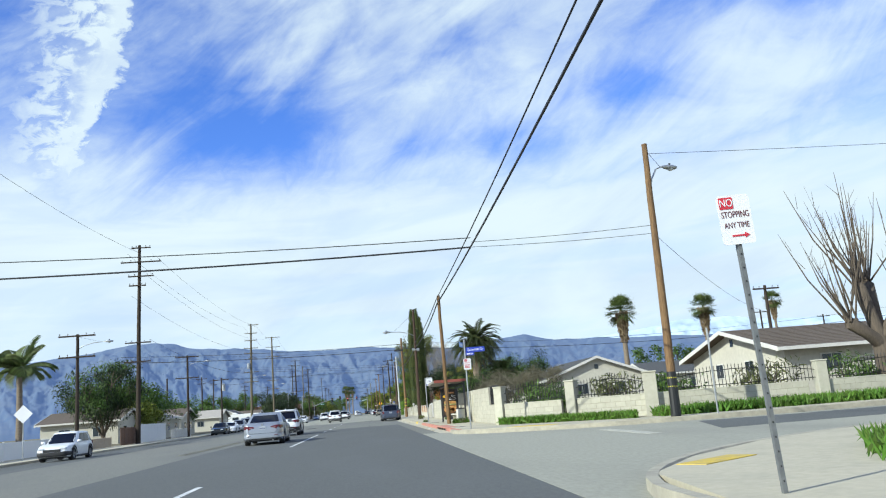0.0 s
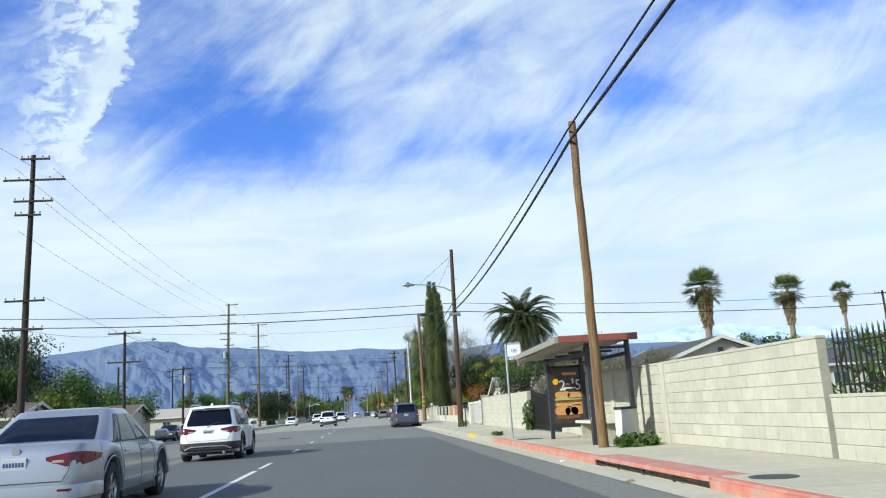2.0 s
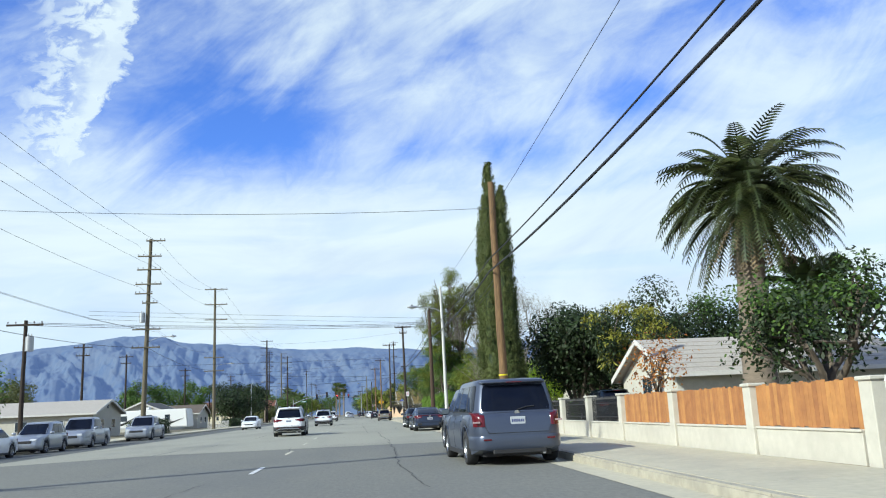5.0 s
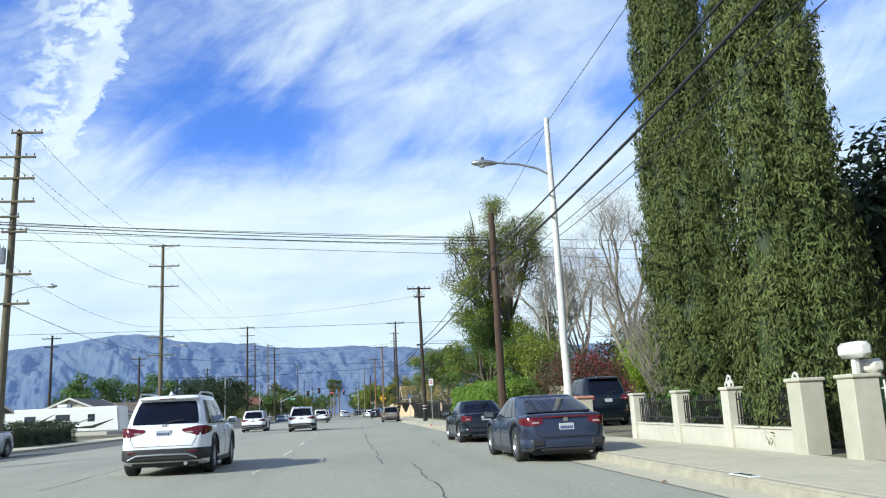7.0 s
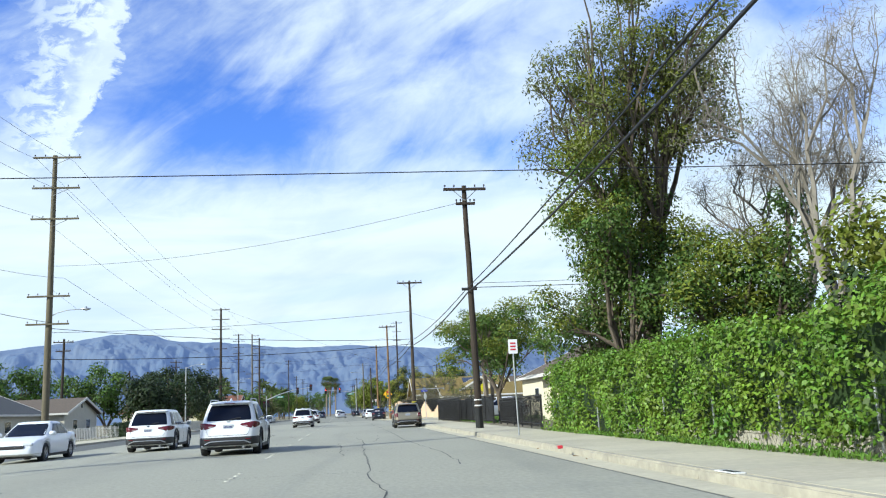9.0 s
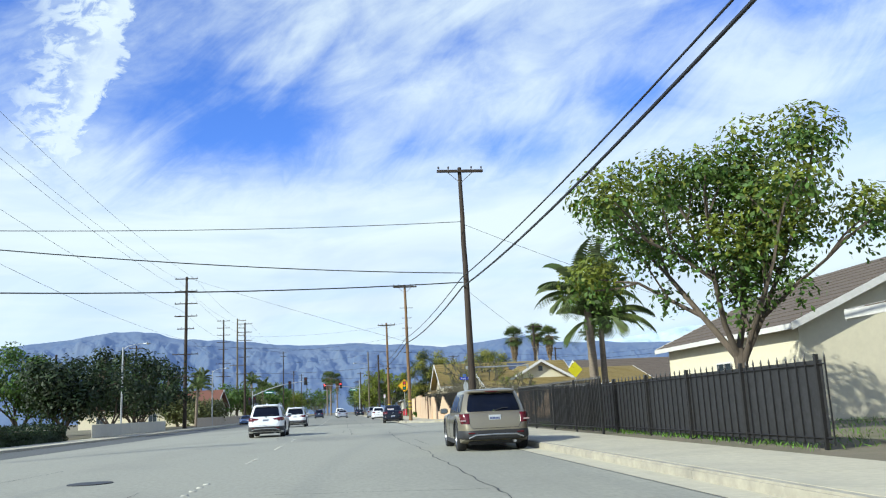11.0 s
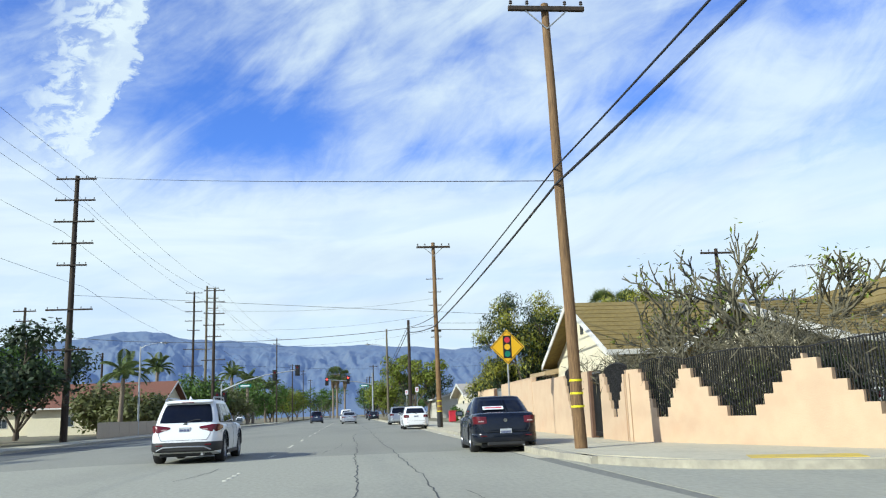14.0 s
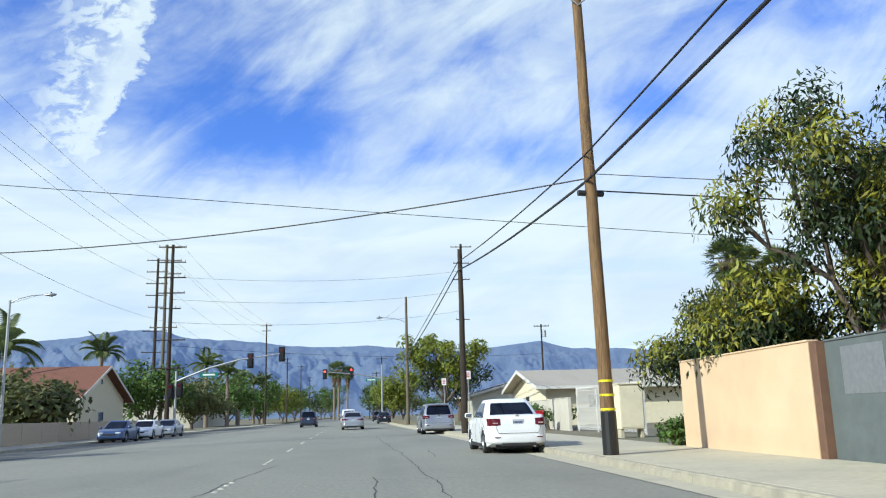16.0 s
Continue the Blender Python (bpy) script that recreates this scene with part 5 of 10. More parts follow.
# across the road
car("pickup_truck", "silver pickup truck parked across the road", (-17.2, 141.5, -0.24), 180, "pickup", (5.8, 2.03, 1.92), P["silver"], 0.40, 3.6)
for x, y, kind, col, sz, lab in ((-17.3, 104.0, "sedan", "black", (4.7, 1.8, 1.46), "black sedan parked across the road"), (-17.3, 112.0, "sedan", "white", (4.7, 1.8, 1.46), "white sedan parked across the road"),
                                 (-17.3, 119.0, "suv", "silver", (4.6, 1.85, 1.68), "silver crossover parked across the road"), (-17.3, 126.5, "pickup", "silver", (5.6, 2.0, 1.9), "silver pickup parked across the road"),
                                 (-17.5, 305.0, "sedan", "blue", (4.6, 1.78, 1.46), "blue sedan parked across the road"), (-17.5, 312.0, "sedan", "white", (4.6, 1.78, 1.46), "white sedan parked across the road"),
                                 (-17.5, 319.0, "sedan", "silver", (4.6, 1.78, 1.46), "silver sedan parked across the road")):
    car("parked_" + kind, lab, (x, y, -0.25), 180, kind, sz, P[col], 0.34, 2.7, far=True)

# ---- utility poles ----
def cobra_lamp(parent, base, reach, rise, heading_deg=180.0):
    """A bent arm with a street lamp's head, from a point on a pole."""
    d = Vector((math.cos(radians(heading_deg)), math.sin(radians(heading_deg)), 0))
    b = Vector(base)
    pts = [b, b + d * reach * 0.25 + Vector((0, 0, rise * 0.55)), b + d * reach * 0.6 + Vector((0, 0, rise * 0.9)), b + d * reach + Vector((0, 0, rise))]
    arm = part("lamp_arm", tube(bmesh.new(), pts, 0.03, 6), "steel", parent)
    bm = bmesh.new()
    prof = [(0.0, 0.04, 0.03), (0.1, 0.07, 0.06), (0.3, 0.14, 0.09), (0.5, 0.16, 0.09), (0.66, 0.11, 0.06), (0.72, 0.03, 0.03)]
    rings = []
    side = Vector((-d.y, d.x, 0))
    for s, w, h in prof:
        c = pts[-1] + d * s
        rings.append([bm.verts.new(c + side * w * math.cos(a) + Vector((0, 0, h * math.sin(a)))) for a in np.linspace(0, 2 * math.pi, 11)[:-1]])
    for a, c in zip(rings, rings[1:]):
        for k in range(10):
            bm.faces.new((a[k], a[(k + 1) % 10], c[(k + 1) % 10], c[k]))
    bm.faces.new(rings[0])
    bm.faces.new(rings[-1])
    bmesh.ops.recalc_face_normals(bm, faces=bm.faces)
    head = part("lamp_head", bm, "steel", parent, "grey street lamp head", smooth=60)
    bm = bmesh.new()
    bmesh.ops.create_uvsphere(bm, u_segments=10, v_segments=6, radius=0.12, matrix=Matrix.Translation(pts[-1] + d * 0.42 + Vector((0, 0, -0.05))) @ Matrix.Diagonal((1, 1, 0.7, 1)))
    part("lens", bm, "lamp_clear", head, smooth=60)
    bm = bmesh.new()
    rod(bm, pts[-1] + d * 0.4 + Vector((0, 0, 0.07)), pts[-1] + d * 0.4 + Vector((0, 0, 0.16)), 0.04, seg=8)
    part("photocell", bm, "plastic_black", head)
    return arm


def utility_pole(label, at, top, height, r0=0.17, r1=0.10, mat="pole_brown", arms=(), bands=(), band_mat="sign_lime", lamp=None, steps=False, boot=None, transformer=None, group="utility poles", name="utility_pole"):
    """A tapered timber pole from its foot to its top, with cross-arms given as (height, half length, offset, braces)."""
    ob = thing(name, at, label, "utility pole", group)
    foot, tip = Vector((0, 0, -0.1)), Vector((top[0] - at[0], top[1] - at[1], height))

    def on(z):
        return foot + (tip - foot) * ((z + 0.1) / (height + 0.1))

    def rad(z):
        return r0 + (r1 - r0) * z / height

    bm = bmesh.new()
    n = 10
    rr = random.Random(int(at[1] * 7))
    tube(bm, [on(height * k / n) + Vector((rr.uniform(-1, 1), rr.uniform(-1, 1), 0)) * 0.012 * (0 < k < n) for k in range(n + 1)], [rad(height * k / n) for k in range(n + 1)], 14)
    part("shaft", bm, mat, ob, smooth=50)
    for z, half, off, braced in arms:
        c = on(z)
        m = "pole_dark" if mat != "pole_grey" else "pole_grey"
        arm = part("cross_arm", boxes((c.x + off - half, c.x + off + half, c.y - rad(z) - 0.1, c.y - rad(z) + 0.01, c.z - 0.06, c.z + 0.06), bevel=0.008), m, ob)
        for s in ([-1, 1] if off == 0 else [1 if off > 0 else -1]):
            if braced:
                part("brace", rods(((c.x, c.y - rad(z) - 0.03, c.z - 0.55), (c.x + off + s * half * 0.55, c.y - rad(z) - 0.05, c.z - 0.05), 0.02), seg=5), "steel", ob)
        for s in (-0.93, -0.5, 0.5, 0.93):
            x = c.x + off + s * half
            bm = bmesh.new()
            rod(bm, (x, c.y - rad(z) - 0.05, c.z + 0.05), (x, c.y - rad(z) - 0.05, c.z + 0.14), 0.015, seg=6)
            for q in range(2):
                rod(bm, (x, c.y - rad(z) - 0.05, c.z + 0.13 + 0.05 * q), (x, c.y - rad(z) - 0.05, c.z + 0.17 + 0.05 * q), 0.05, 0.03, seg=8)
            part("insulator", bm, "insulator", arm)
    for z in bands:
        c = on(z)
        bm = bmesh.new()
        rod(bm, c - Vector((0, 0, 0.025)), c + Vector((0, 0, 0.025)), rad(z) + 0.012, seg=14)
        part("band", bm, band_mat, ob, "bright reflective band")
    if boot:
        c = on(boot)
        bm = bmesh.new()
        rod(bm, on(0.0), c, rad(0) + 0.015, rad(boot) + 0.012, seg=14)
        part("boot", bm, "sign_black", ob, "black pole wrap")
    if lamp:
        z, reach, rise, hd = lamp
        cobra_lamp(ob, on(z), reach, rise, hd)
        part("guy_rod", rods((on(min(height - 0.2, z + 2.0)), on(z) + Vector((math.cos(radians(hd)) * reach * 0.9, math.sin(radians(hd)) * reach * 0.9, rise)), 0.008), seg=5), "cable", ob)
    if steps:
        for k in range(int((height - 2.5) / 0.75)):
            z = 2.5 + k * 0.75
            c = on(z)
            s = 1 if k % 2 else -1
            part("step", rods(((c.x, c.y, c.z), (c.x + s * (rad(z) + 0.14), c.y, c.z), 0.012), seg=5), "steel", ob)
    if transformer:
        z, off = transformer
        c = on(z)
        bm = bmesh.new()
        rod(bm, (c.x + off, c.y - 0.2, c.z - 0.45), (c.x + off, c.y - 0.2, c.z + 0.45), 0.25, seg=14)
        rod(bm, (c.x + off - 0.08, c.y - 0.2, c.z + 0.45), (c.x + off - 0.08, c.y - 0.2, c.z + 0.65), 0.04, seg=8)
        rod(bm, (c.x + off + 0.1, c.y - 0.2, c.z + 0.45), (c.x + off + 0.1, c.y - 0.2, c.z + 0.6), 0.04, seg=8)
        part("transformer", bm, "steel", ob, "grey transformer can", smooth=40)
    return ob


A = "weathered brown timber utility pole "
utility_pole("golden-brown timber pole with a curved street lamp", (10.95, 27.3, PAVE), (11.25, 27.8), 9.85, 0.16, 0.10, "pole_gold", bands=(1.0, 1.3), boot=1.5, lamp=(7.9, 0.7, 1.1, 20))
utility_pole("golden-brown timber pole beside the bus shelter", (4.88, 44.15, PAVE), (4.78, 43.9), 6.9, 0.108, 0.082, "pole_gold", steps=False)
utility_pole(A + "carrying a street lamp", (5.06, 70.65, PAVE), (5.1, 70.4), 9.4, 0.15, 0.09, "pole_brown", lamp=(7.1, 2.05, 0.45, 185), steps=True)
utility_pole(A + "with yellow bands", (5.5, 102.1, PAVE), (5.42, 102.2), 9.7, 0.17, 0.12, "pole_gold", bands=(1.35, 1.75, 2.15), steps=False)
utility_pole(A + "beside a parked sedan", (5.7, 133.7, PAVE), (5.66, 133.65), 8.6, 0.17, 0.11, "pole_brown")
utility_pole("dark timber utility pole with a long cross-arm", (5.85, 170.3, PAVE), (5.7, 170.2), 11.2, 0.17, 0.11, "pole_dark", arms=((11.0, 1.0, 0, True), (10.3, 0.45, 0, False)), bands=(1.0, 1.25), band_mat="sign_white", boot=0.9)
utility_pole("dark timber utility pole with yellow bands", (5.2, 199.7, PAVE), (5.28, 201.0), 11.6, 0.165, 0.085, "pole_dark", arms=((11.4, 1.05, 0, True),), bands=(0.85, 1.2, 1.55))
utility_pole("golden-brown timber pole with yellow bands", (4.85, 233.6, PAVE), (4.76, 234.0), 11.3, 0.15, 0.10, "pole_gold", arms=((11.1, 1.0, 0, True),), bands=(0.95, 1.25, 1.55))
utility_pole("pale timber utility pole with a black foot and yellow bands", (4.4, 264.0, PAVE), (4.36, 264.35), 11.3, 0.158, 0.11, "pole_gold", arms=((11.0, 1.05, 0, True),), bands=(0.95, 1.25, 1.55), boot=0.9)
utility_pole(A + "far along the kerb", (3.9, 285.9, PAVE), (3.9, 285.9), 8.9, 0.17, 0.11, "pole_dark")
utility_pole("grey timber pole with a street lamp", (3.1, 324.0, PAVE), (3.1, 324.0), 12.0, 0.17, 0.11, "pole_grey", lamp=(9.5, 2.2, 0.5, 185))
utility_pole("tall dark transmission pole with short arms", (13.5, 366.0, PAVE), (13.6, 366.2), 26.0, 0.3, 0.18, "pole_dark", arms=((25.5, 1.6, 0, False), (23.0, 1.2, 0, False), (20.5, 1.2, 0, False), (14.5, 1.0, 0, False)))
for y, x, h in ((405, 2.2, 12), (440, 1.6, 11), (480, 1.0, 12), (530, 0.3, 11)):
    utility_pole(A + "in the far distance", (x, y, 0.1), (x, y), h, 0.17, 0.11, "pole_dark", arms=((h - 0.4, 1.0, 0, False),))
utility_pole("white-painted concrete lamp standard", (5.62, 123.5, PAVE), (5.5, 123.3), 8.8, 0.12, 0.07, "pole_white", lamp=(7.15, 1.5, 0.35, 182), name="street_lamp")

TL = "tall timber power pole across the road, many cross-arms"
ZL = -0.14
utility_pole(TL, (-20.8, 80.2, ZL), (-20.5, 80.0), 18.9, 0.24, 0.14, "pole_dark", arms=((18.6, 0.9, 0.2, False), (17.2, 1.9, 0.2, False), (15.8, 1.2, 0.2, False), (14.9, 0.8, -0.1, False), (9.4, 1.2, 0, False), (7.6, 1.2, 0, False)), boot=None)
utility_pole("timber pole with two cross-arms and a street lamp", (-21.7, 66.4, ZL), (-21.7, 66.4), 9.0, 0.16, 0.11, "pole_dark", arms=((8.85, 1.4, 0, False), (7.2, 1.4, 0, False)), lamp=(7.8, 2.0, 0.5, 0))
utility_pole("timber pole with two cross-arms and a street lamp", (-20.5, 101.1, ZL), (-20.5, 101.0), 9.6, 0.16, 0.11, "pole_dark", arms=((9.4, 1.4, 0, False), (6.9, 1.4, 0, False)), lamp=(8.3, 2.0, 0.5, 0))
utility_pole(TL, (-19.8, 151.0, ZL), (-19.4, 150.6), 18.6, 0.25, 0.15, "pole_grey", arms=((18.4, 0.9, 0.5, False), (16.9, 1.1, 0, False), (15.6, 1.1, 0, False), (14.2, 1.2, 0, False), (13.3, 0.8, -0.4, False), (12.4, 0.7, 0.2, False), (9.9, 1.3, 0, False), (8.2, 1.3, 0, False)), lamp=(8.6, 2.0, 0.6, 0), transformer=(11.0, -0.45))
utility_pole(TL, (-20.2, 191.6, ZL), (-20.1, 191.0), 20.0, 0.25, 0.15, "pole_grey", arms=((19.8, 1.6, 0.2, True), (17.6, 1.6, 0.2, True), (15.4, 1.6, 0.2, True), (10.0, 1.4, 0, False), (8.1, 1.4, 0, False)), lamp=(8.6, 2.0, 0.5, 0))
for y, x, h in ((278, -22.0, 20.2), (336.5, -21.8, 20.2), (365, -30.5, 24.2)):
    utility_pole(TL, (x, y, ZL), (x, y), h, 0.27, 0.16, "pole_dark", arms=tuple((h - 0.3 - 1.7 * k, 1.5 if k in (0, 1, 2, 3) else 1.1, 0, False) for k in range(5)) + ((h - 10.5, 1.7, 0, False), (h - 13.5, 1.7, 0, False)))
utility_pole("tall pale pole with short side arms", (-24.5, 345.0, ZL), (-24.5, 345), 22.0, 0.24, 0.15, "pole_grey", arms=((21.6, 0.9, 0.9, False), (20.0, 0.9, 0.9, False), (18.4, 0.9, 0.9, False), (12.0, 1.6, 0, False)))
for y, x, h in ((407, -20.0, 19.2), (455, -20.5, 16), (505, -21, 17), (560, -22, 16), (230, -32, 11), (118, -34, 10), (136, -31, 9), (175, -33, 11), (205, -36, 12), (262, -33, 9), (300, -34, 13), (322, -33, 10)):
    utility_pole("dark timber pole in the distance across the road", (x, y, ZL), (x, y), h, 0.18, 0.12, "pole_dark", arms=((h - 0.4, 1.1, 0, False), (h - 1.4, 0.8, 0, False)) if h > 10 else ())
utility_pole("short dark timber pole with a transformer across the road", (-20.6, 125.0, ZL), (-20.6, 125.0), 7.9, 0.15, 0.11, "pole_dark", arms=((7.6, 1.1, 0, False),), transformer=(6.4, 0.35))
for x, y in ((-22.1, 248.5), (-21.5, 296.0)):
    utility_pole("grey steel lamp standard across the road", (x, y, ZL), (x, y), 8.4, 0.10, 0.07, "steel", lamp=(8.2, 1.9, 0.5, 0), name="street_lamp")
for x, y, h in ((58, 112, 11), (77, 128, 11), (33, 62, 8.5), (22.2, 263.2, 10.4), (34, 300, 10), (24, 360, 13)):
    utility_pole("timber pole standing among the yards", (x, y, PAVE), (x, y), h, 0.17, 0.11, "pole_dark", arms=((h - 0.3, 1.1, 0, False),), transformer=(h - 1.4, 0.4) if h > 11 else None)


# ---- cables ----
def cable(a, b, sag, r, label="black overhead cable slung between poles", splice=None, n=18):
    a, b = Vector(a), Vector(b)
    pts = [a + (b - a) * k / n - Vector((0, 0, 4 * sag * (k / n) * (1 - k / n))) for k in range(n + 1)]
    ob = solid("overhead_cable", tube(bmesh.new(), pts, r, 5), "cable", label, "cable", "overhead cables", smooth=60)
    if splice:
        for f, length, rad, mat in splice:
            i = int(f * n)
            c = pts[i]
            d = (pts[min(i + 1, n)] - pts[max(i - 1, 0)]).normalized()
            bm = bmesh.new()
            rod(bm, c - d * length / 2 - Vector((0, 0, rad)), c + d * length / 2 - Vector((0, 0, rad)), rad, seg=10)
            part("splice_case", bm, mat, ob)
    return ob


LINE = [(4.5, -14, 9.5, 8.6), (4.78, 43.9, 6.85, 6.6), (5.1, 70.5, 6.6, 6.2), (5.3, 102.2, 6.75, 6.3), (5.66, 133.7, 7.1, 6.5), (5.75, 170.2, 6.5, 6.3), (5.18, 200.4, 6.6, 6.2), (4.8, 233.7, 6.9, 6.5), (4.37, 264.1, 6.8, 6.2), (3.9, 285.9, 8.4, 8.0), (3.1, 324, 6.6, 6.2), (2.2, 405, 6.6, 6.2)]
for p, q in zip(LINE, LINE[1:]):
    sag = 0.15 if p[1] > 220 else 0.55 if q[1] - p[1] > 40 else 0.35
    cable((p[0] - 0.12, p[1], p[2]), (q[0] - 0.12, q[1], q[2]), sag * 0.8, 0.022)
    cable((p[0] - 0.1, p[1], p[3]), (q[0] - 0.1, q[1], q[3]), sag, 0.034)
    if 95 < p[1] < 110:
        cable((p[0] + 0.15, p[1], p[3] - 0.2), (q[0] + 0.15, q[1], q[3] - 0.2), sag * 1.2, 0.01)
        cable((p[0] + 0.2, p[1], p[3] - 0.35), (q[0] + 0.2, q[1], q[3] - 0.35), sag * 1.4, 0.01)
cable((4.42, 27.3, 6.42), (-21.0, 27.0, 6.42), 0.2, 0.03)
cable((4.42, 27.3, 6.75), (-21.0, 27.0, 7.1), 0.2, 0.016)
cable((4.42, 27.3, 6.42), (11.15, 27.6, 6.6), 0.05, 0.009)
cable((4.42, 27.3, 6.6), (11.15, 27.6, 6.9), 0.05, 0.009)
cable((11.2, 27.7, 9.6), (60, 27, 10.5), 0.4, 0.009)
cable((11.15, 27.7, 6.6), (33, 62, 6.5), 0.6, 0.009)
cable((5.05, 70.5, 6.65), (-20.7, 74.5, 7.5), 0.25, 0.018)
cable((5.05, 70.5, 6.2), (-20.7, 74.5, 7.0), 0.25, 0.026, splice=((0.09, 0.75, 0.07, "plastic_black"),))
cable((5.1, 70.5, 6.65), (60, 66, 8.0), 1.4, 0.012)
cable((5.1, 70.5, 6.2), (60, 66, 7.2), 1.4, 0.02, splice=((0.028, 0.6, 0.13, "steel"),))
cable((5.3, 102.2, 8.8), (-20.5, 101.0, 9.3), 0.4, 0.009)
cable((5.5, 123.4, 8.8), (5.1, 70.5, 9.2), 0.4, 0.008)
cable((5.5, 123.4, 8.7), (5.66, 133.7, 8.4), 0.1, 0.008)
for dz in (0, 0.35, 0.6):
    cable((5.66, 133.7, 7.5 + dz * 0.4), (-20.6, 125.0, 7.45 + dz * 0.3), 0.25, 0.014)
cable((-19.6, 150.8, 6.3), (30, 150.6, 6.5), 0.15, 0.012)
for dz in (0.0, 0.45, 0.9):
    cable((-20.6, 137.0, 9.2 + dz * 0.7), (30, 137.0, 6.6 + dz), 0.15, 0.010)
cable((5.7, 170.2, 6.5), (40, 166, 7.2), 0.4, 0.018, splice=((0.03, 0.7, 0.07, "plastic_black"),))
cable((5.7, 170.2, 6.7), (40, 166, 7.5), 0.4, 0.01)
cable((5.7, 170.2, 10.6), (-20.1, 191.3, 12.0), 0.7, 0.01)
cable((5.15, 200.4, 6.8), (-20.1, 191.3, 7.7), 0.4, 0.02)
cable((5.15, 200.4, 6.4), (-20.1, 191.3, 5.6), 0.35, 0.024)
cable((5.15, 200.4, 9.1), (-20.1, 191.3, 7.4), 0.3, 0.014)
cable((5.2, 200.4, 9.0), (26, 212, 4.6), 0.3, 0.009)
cable((5.2, 200.4, 6.1), (12.8, 211.2, 2.9), 0.15, 0.007)
cable((4.8, 233.8, 6.6), (-22.0, 278, 20.0), 0.15, 0.012)
cable((4.37, 264.2, 6.3), (-22.0, 278, 7.5), 0.7, 0.018)
cable((4.37, 264.2, 6.0), (40, 268, 6.8), 0.4, 0.018, splice=((0.05, 0.6, 0.07, "plastic_black"),))
cable((4.37, 264.2, 6.4), (40, 268, 7.4), 0.4, 0.010)
cable((13.5, 366, 19), (-21.8, 336.5, 14), 1.0, 0.016)
cable((13.5, 366, 22), (-24.5, 345, 18), 1.0, 0.016)
cable((13.5, 366, 16), (-21.8, 336.5, 11.5), 1.0, 0.016)
cable((24, 360, 9), (-21.8, 336.5, 9), 0.8, 0.018)
cable((-22.0, 278, 10.7), (34, 282, 7.6), 0.15, 0.014)
TALL = [(-20.5, 80.1, 18), (-19.5, 150.7, 18), (-20.1, 191.1, 19.6), (-22, 278, 19.8), (-21.8, 336.5, 19.8), (-20, 407, 18.8)]
cable((-20.5, 20, 18), TALL[0], 1.2, 0.012)
for p, q in zip(TALL, TALL[1:]):
    for dx, dz in ((-1.2, 0), (1.2, -0.1), (0.8, -2.4), (-0.8, -4.2), (0.9, -8.5)):
        cable((p[0] + dx, p[1], p[2] + dz), (q[0] + dx, q[1], q[2] + dz), 1.1, 0.011, n=12)
cable((-20.5, 80, 7.4), (-20.5, 101, 9.2), 0.3, 0.012)
cable((-20.5, 101, 9.2), (-19.6, 151, 9.8), 0.7, 0.012)
cable((-20.5, 101, 6.8), (-19.6, 151, 8.1), 0.7, 0.018)
cable((-19.6, 151, 8.1), (-20.1, 191.3, 8.1), 0.6, 0.018)

# sign mast reaching from the banded pole
mast = thing("sign_mast", (5.2, 200.2, 2.7), "grey steel mast arm reaching from a pole", "sign mast")
part("arm", rods(((0, 0, 0), (2.5, 0, 0.0), 0.03), seg=8), "steel", mast)
part("clamp", boxes((-0.16, 0.16, -0.2, 0.2, -0.06, 0.06), bevel=0.01), "steel", mast)
part("end_cap", boxes((2.44, 2.52, -0.05, 0.05, -0.12, 0.05), bevel=0.01), "steel", mast)

# ---- signs and street furniture ----
def post(parent, h, r=0.03, mat="steel", square=False, lean=(0, 0)):
    if square:
        p = part("post", boxes((-r, r, -r, r, -0.1, h)), mat, parent)
        hole = mesh_of("hole", boxes((-0.006, 0.006, -0.002, 0.002, -0.008, 0.008)), M["sign_black"])
        for k in range(int(h / 0.125)):
            part("hole", hole, None, p, at=pose(0, -r - 0.001, 0.1 + 0.125 * k))
        return p
    return part("post", rods(((0, 0, -0.1), (lean[0], lean[1], h), r), seg=10), mat, parent)


def arrow(parent, at, mat="sign_red"):
    part("arrow", plate_bm([(-0.08, -0.008), (0.04, -0.008), (0.04, -0.025), (0.085, 0), (0.04, 0.025), (0.04, 0.008), (-0.08, 0.008)], -0.002, 0.002), mat, parent, at=at)


s = thing("no_stopping_sign", (4.0, 6.95, PAVE), "white and red no-stopping sign on a perforated steel post", "road sign", "road signs")
s.matrix_basis = pose(4.0, 6.95, PAVE, 0, -2.2, 0)
post(s, 2.62, 0.021, "post_galv", square=True)
pl = part("sign_plate", plate_bm(rounded(0.305, 0.46, 0.03), -0.003, 0.003), "sign_white", s, at=pose(0, -0.035, 2.42, 0, 0, -3))
part("red_box", plate_bm(rounded(0.13, 0.11, 0.01), -0.002, 0.002), "sign_red", pl, at=pose(-0.07, -0.005, 0.155))
lettering("NO", 0.10, "sign_white", pl, pose(-0.07, -0.008, 0.155), squeeze=0.8)
lettering("STOPPING", 0.085, "sign_maroon", pl, pose(0, -0.005, 0.045), squeeze=0.66)
lettering("ANY TIME", 0.075, "sign_maroon", pl, pose(0, -0.005, -0.055), squeeze=0.7)
arrow(pl, pose(0.02, -0.006, -0.15))

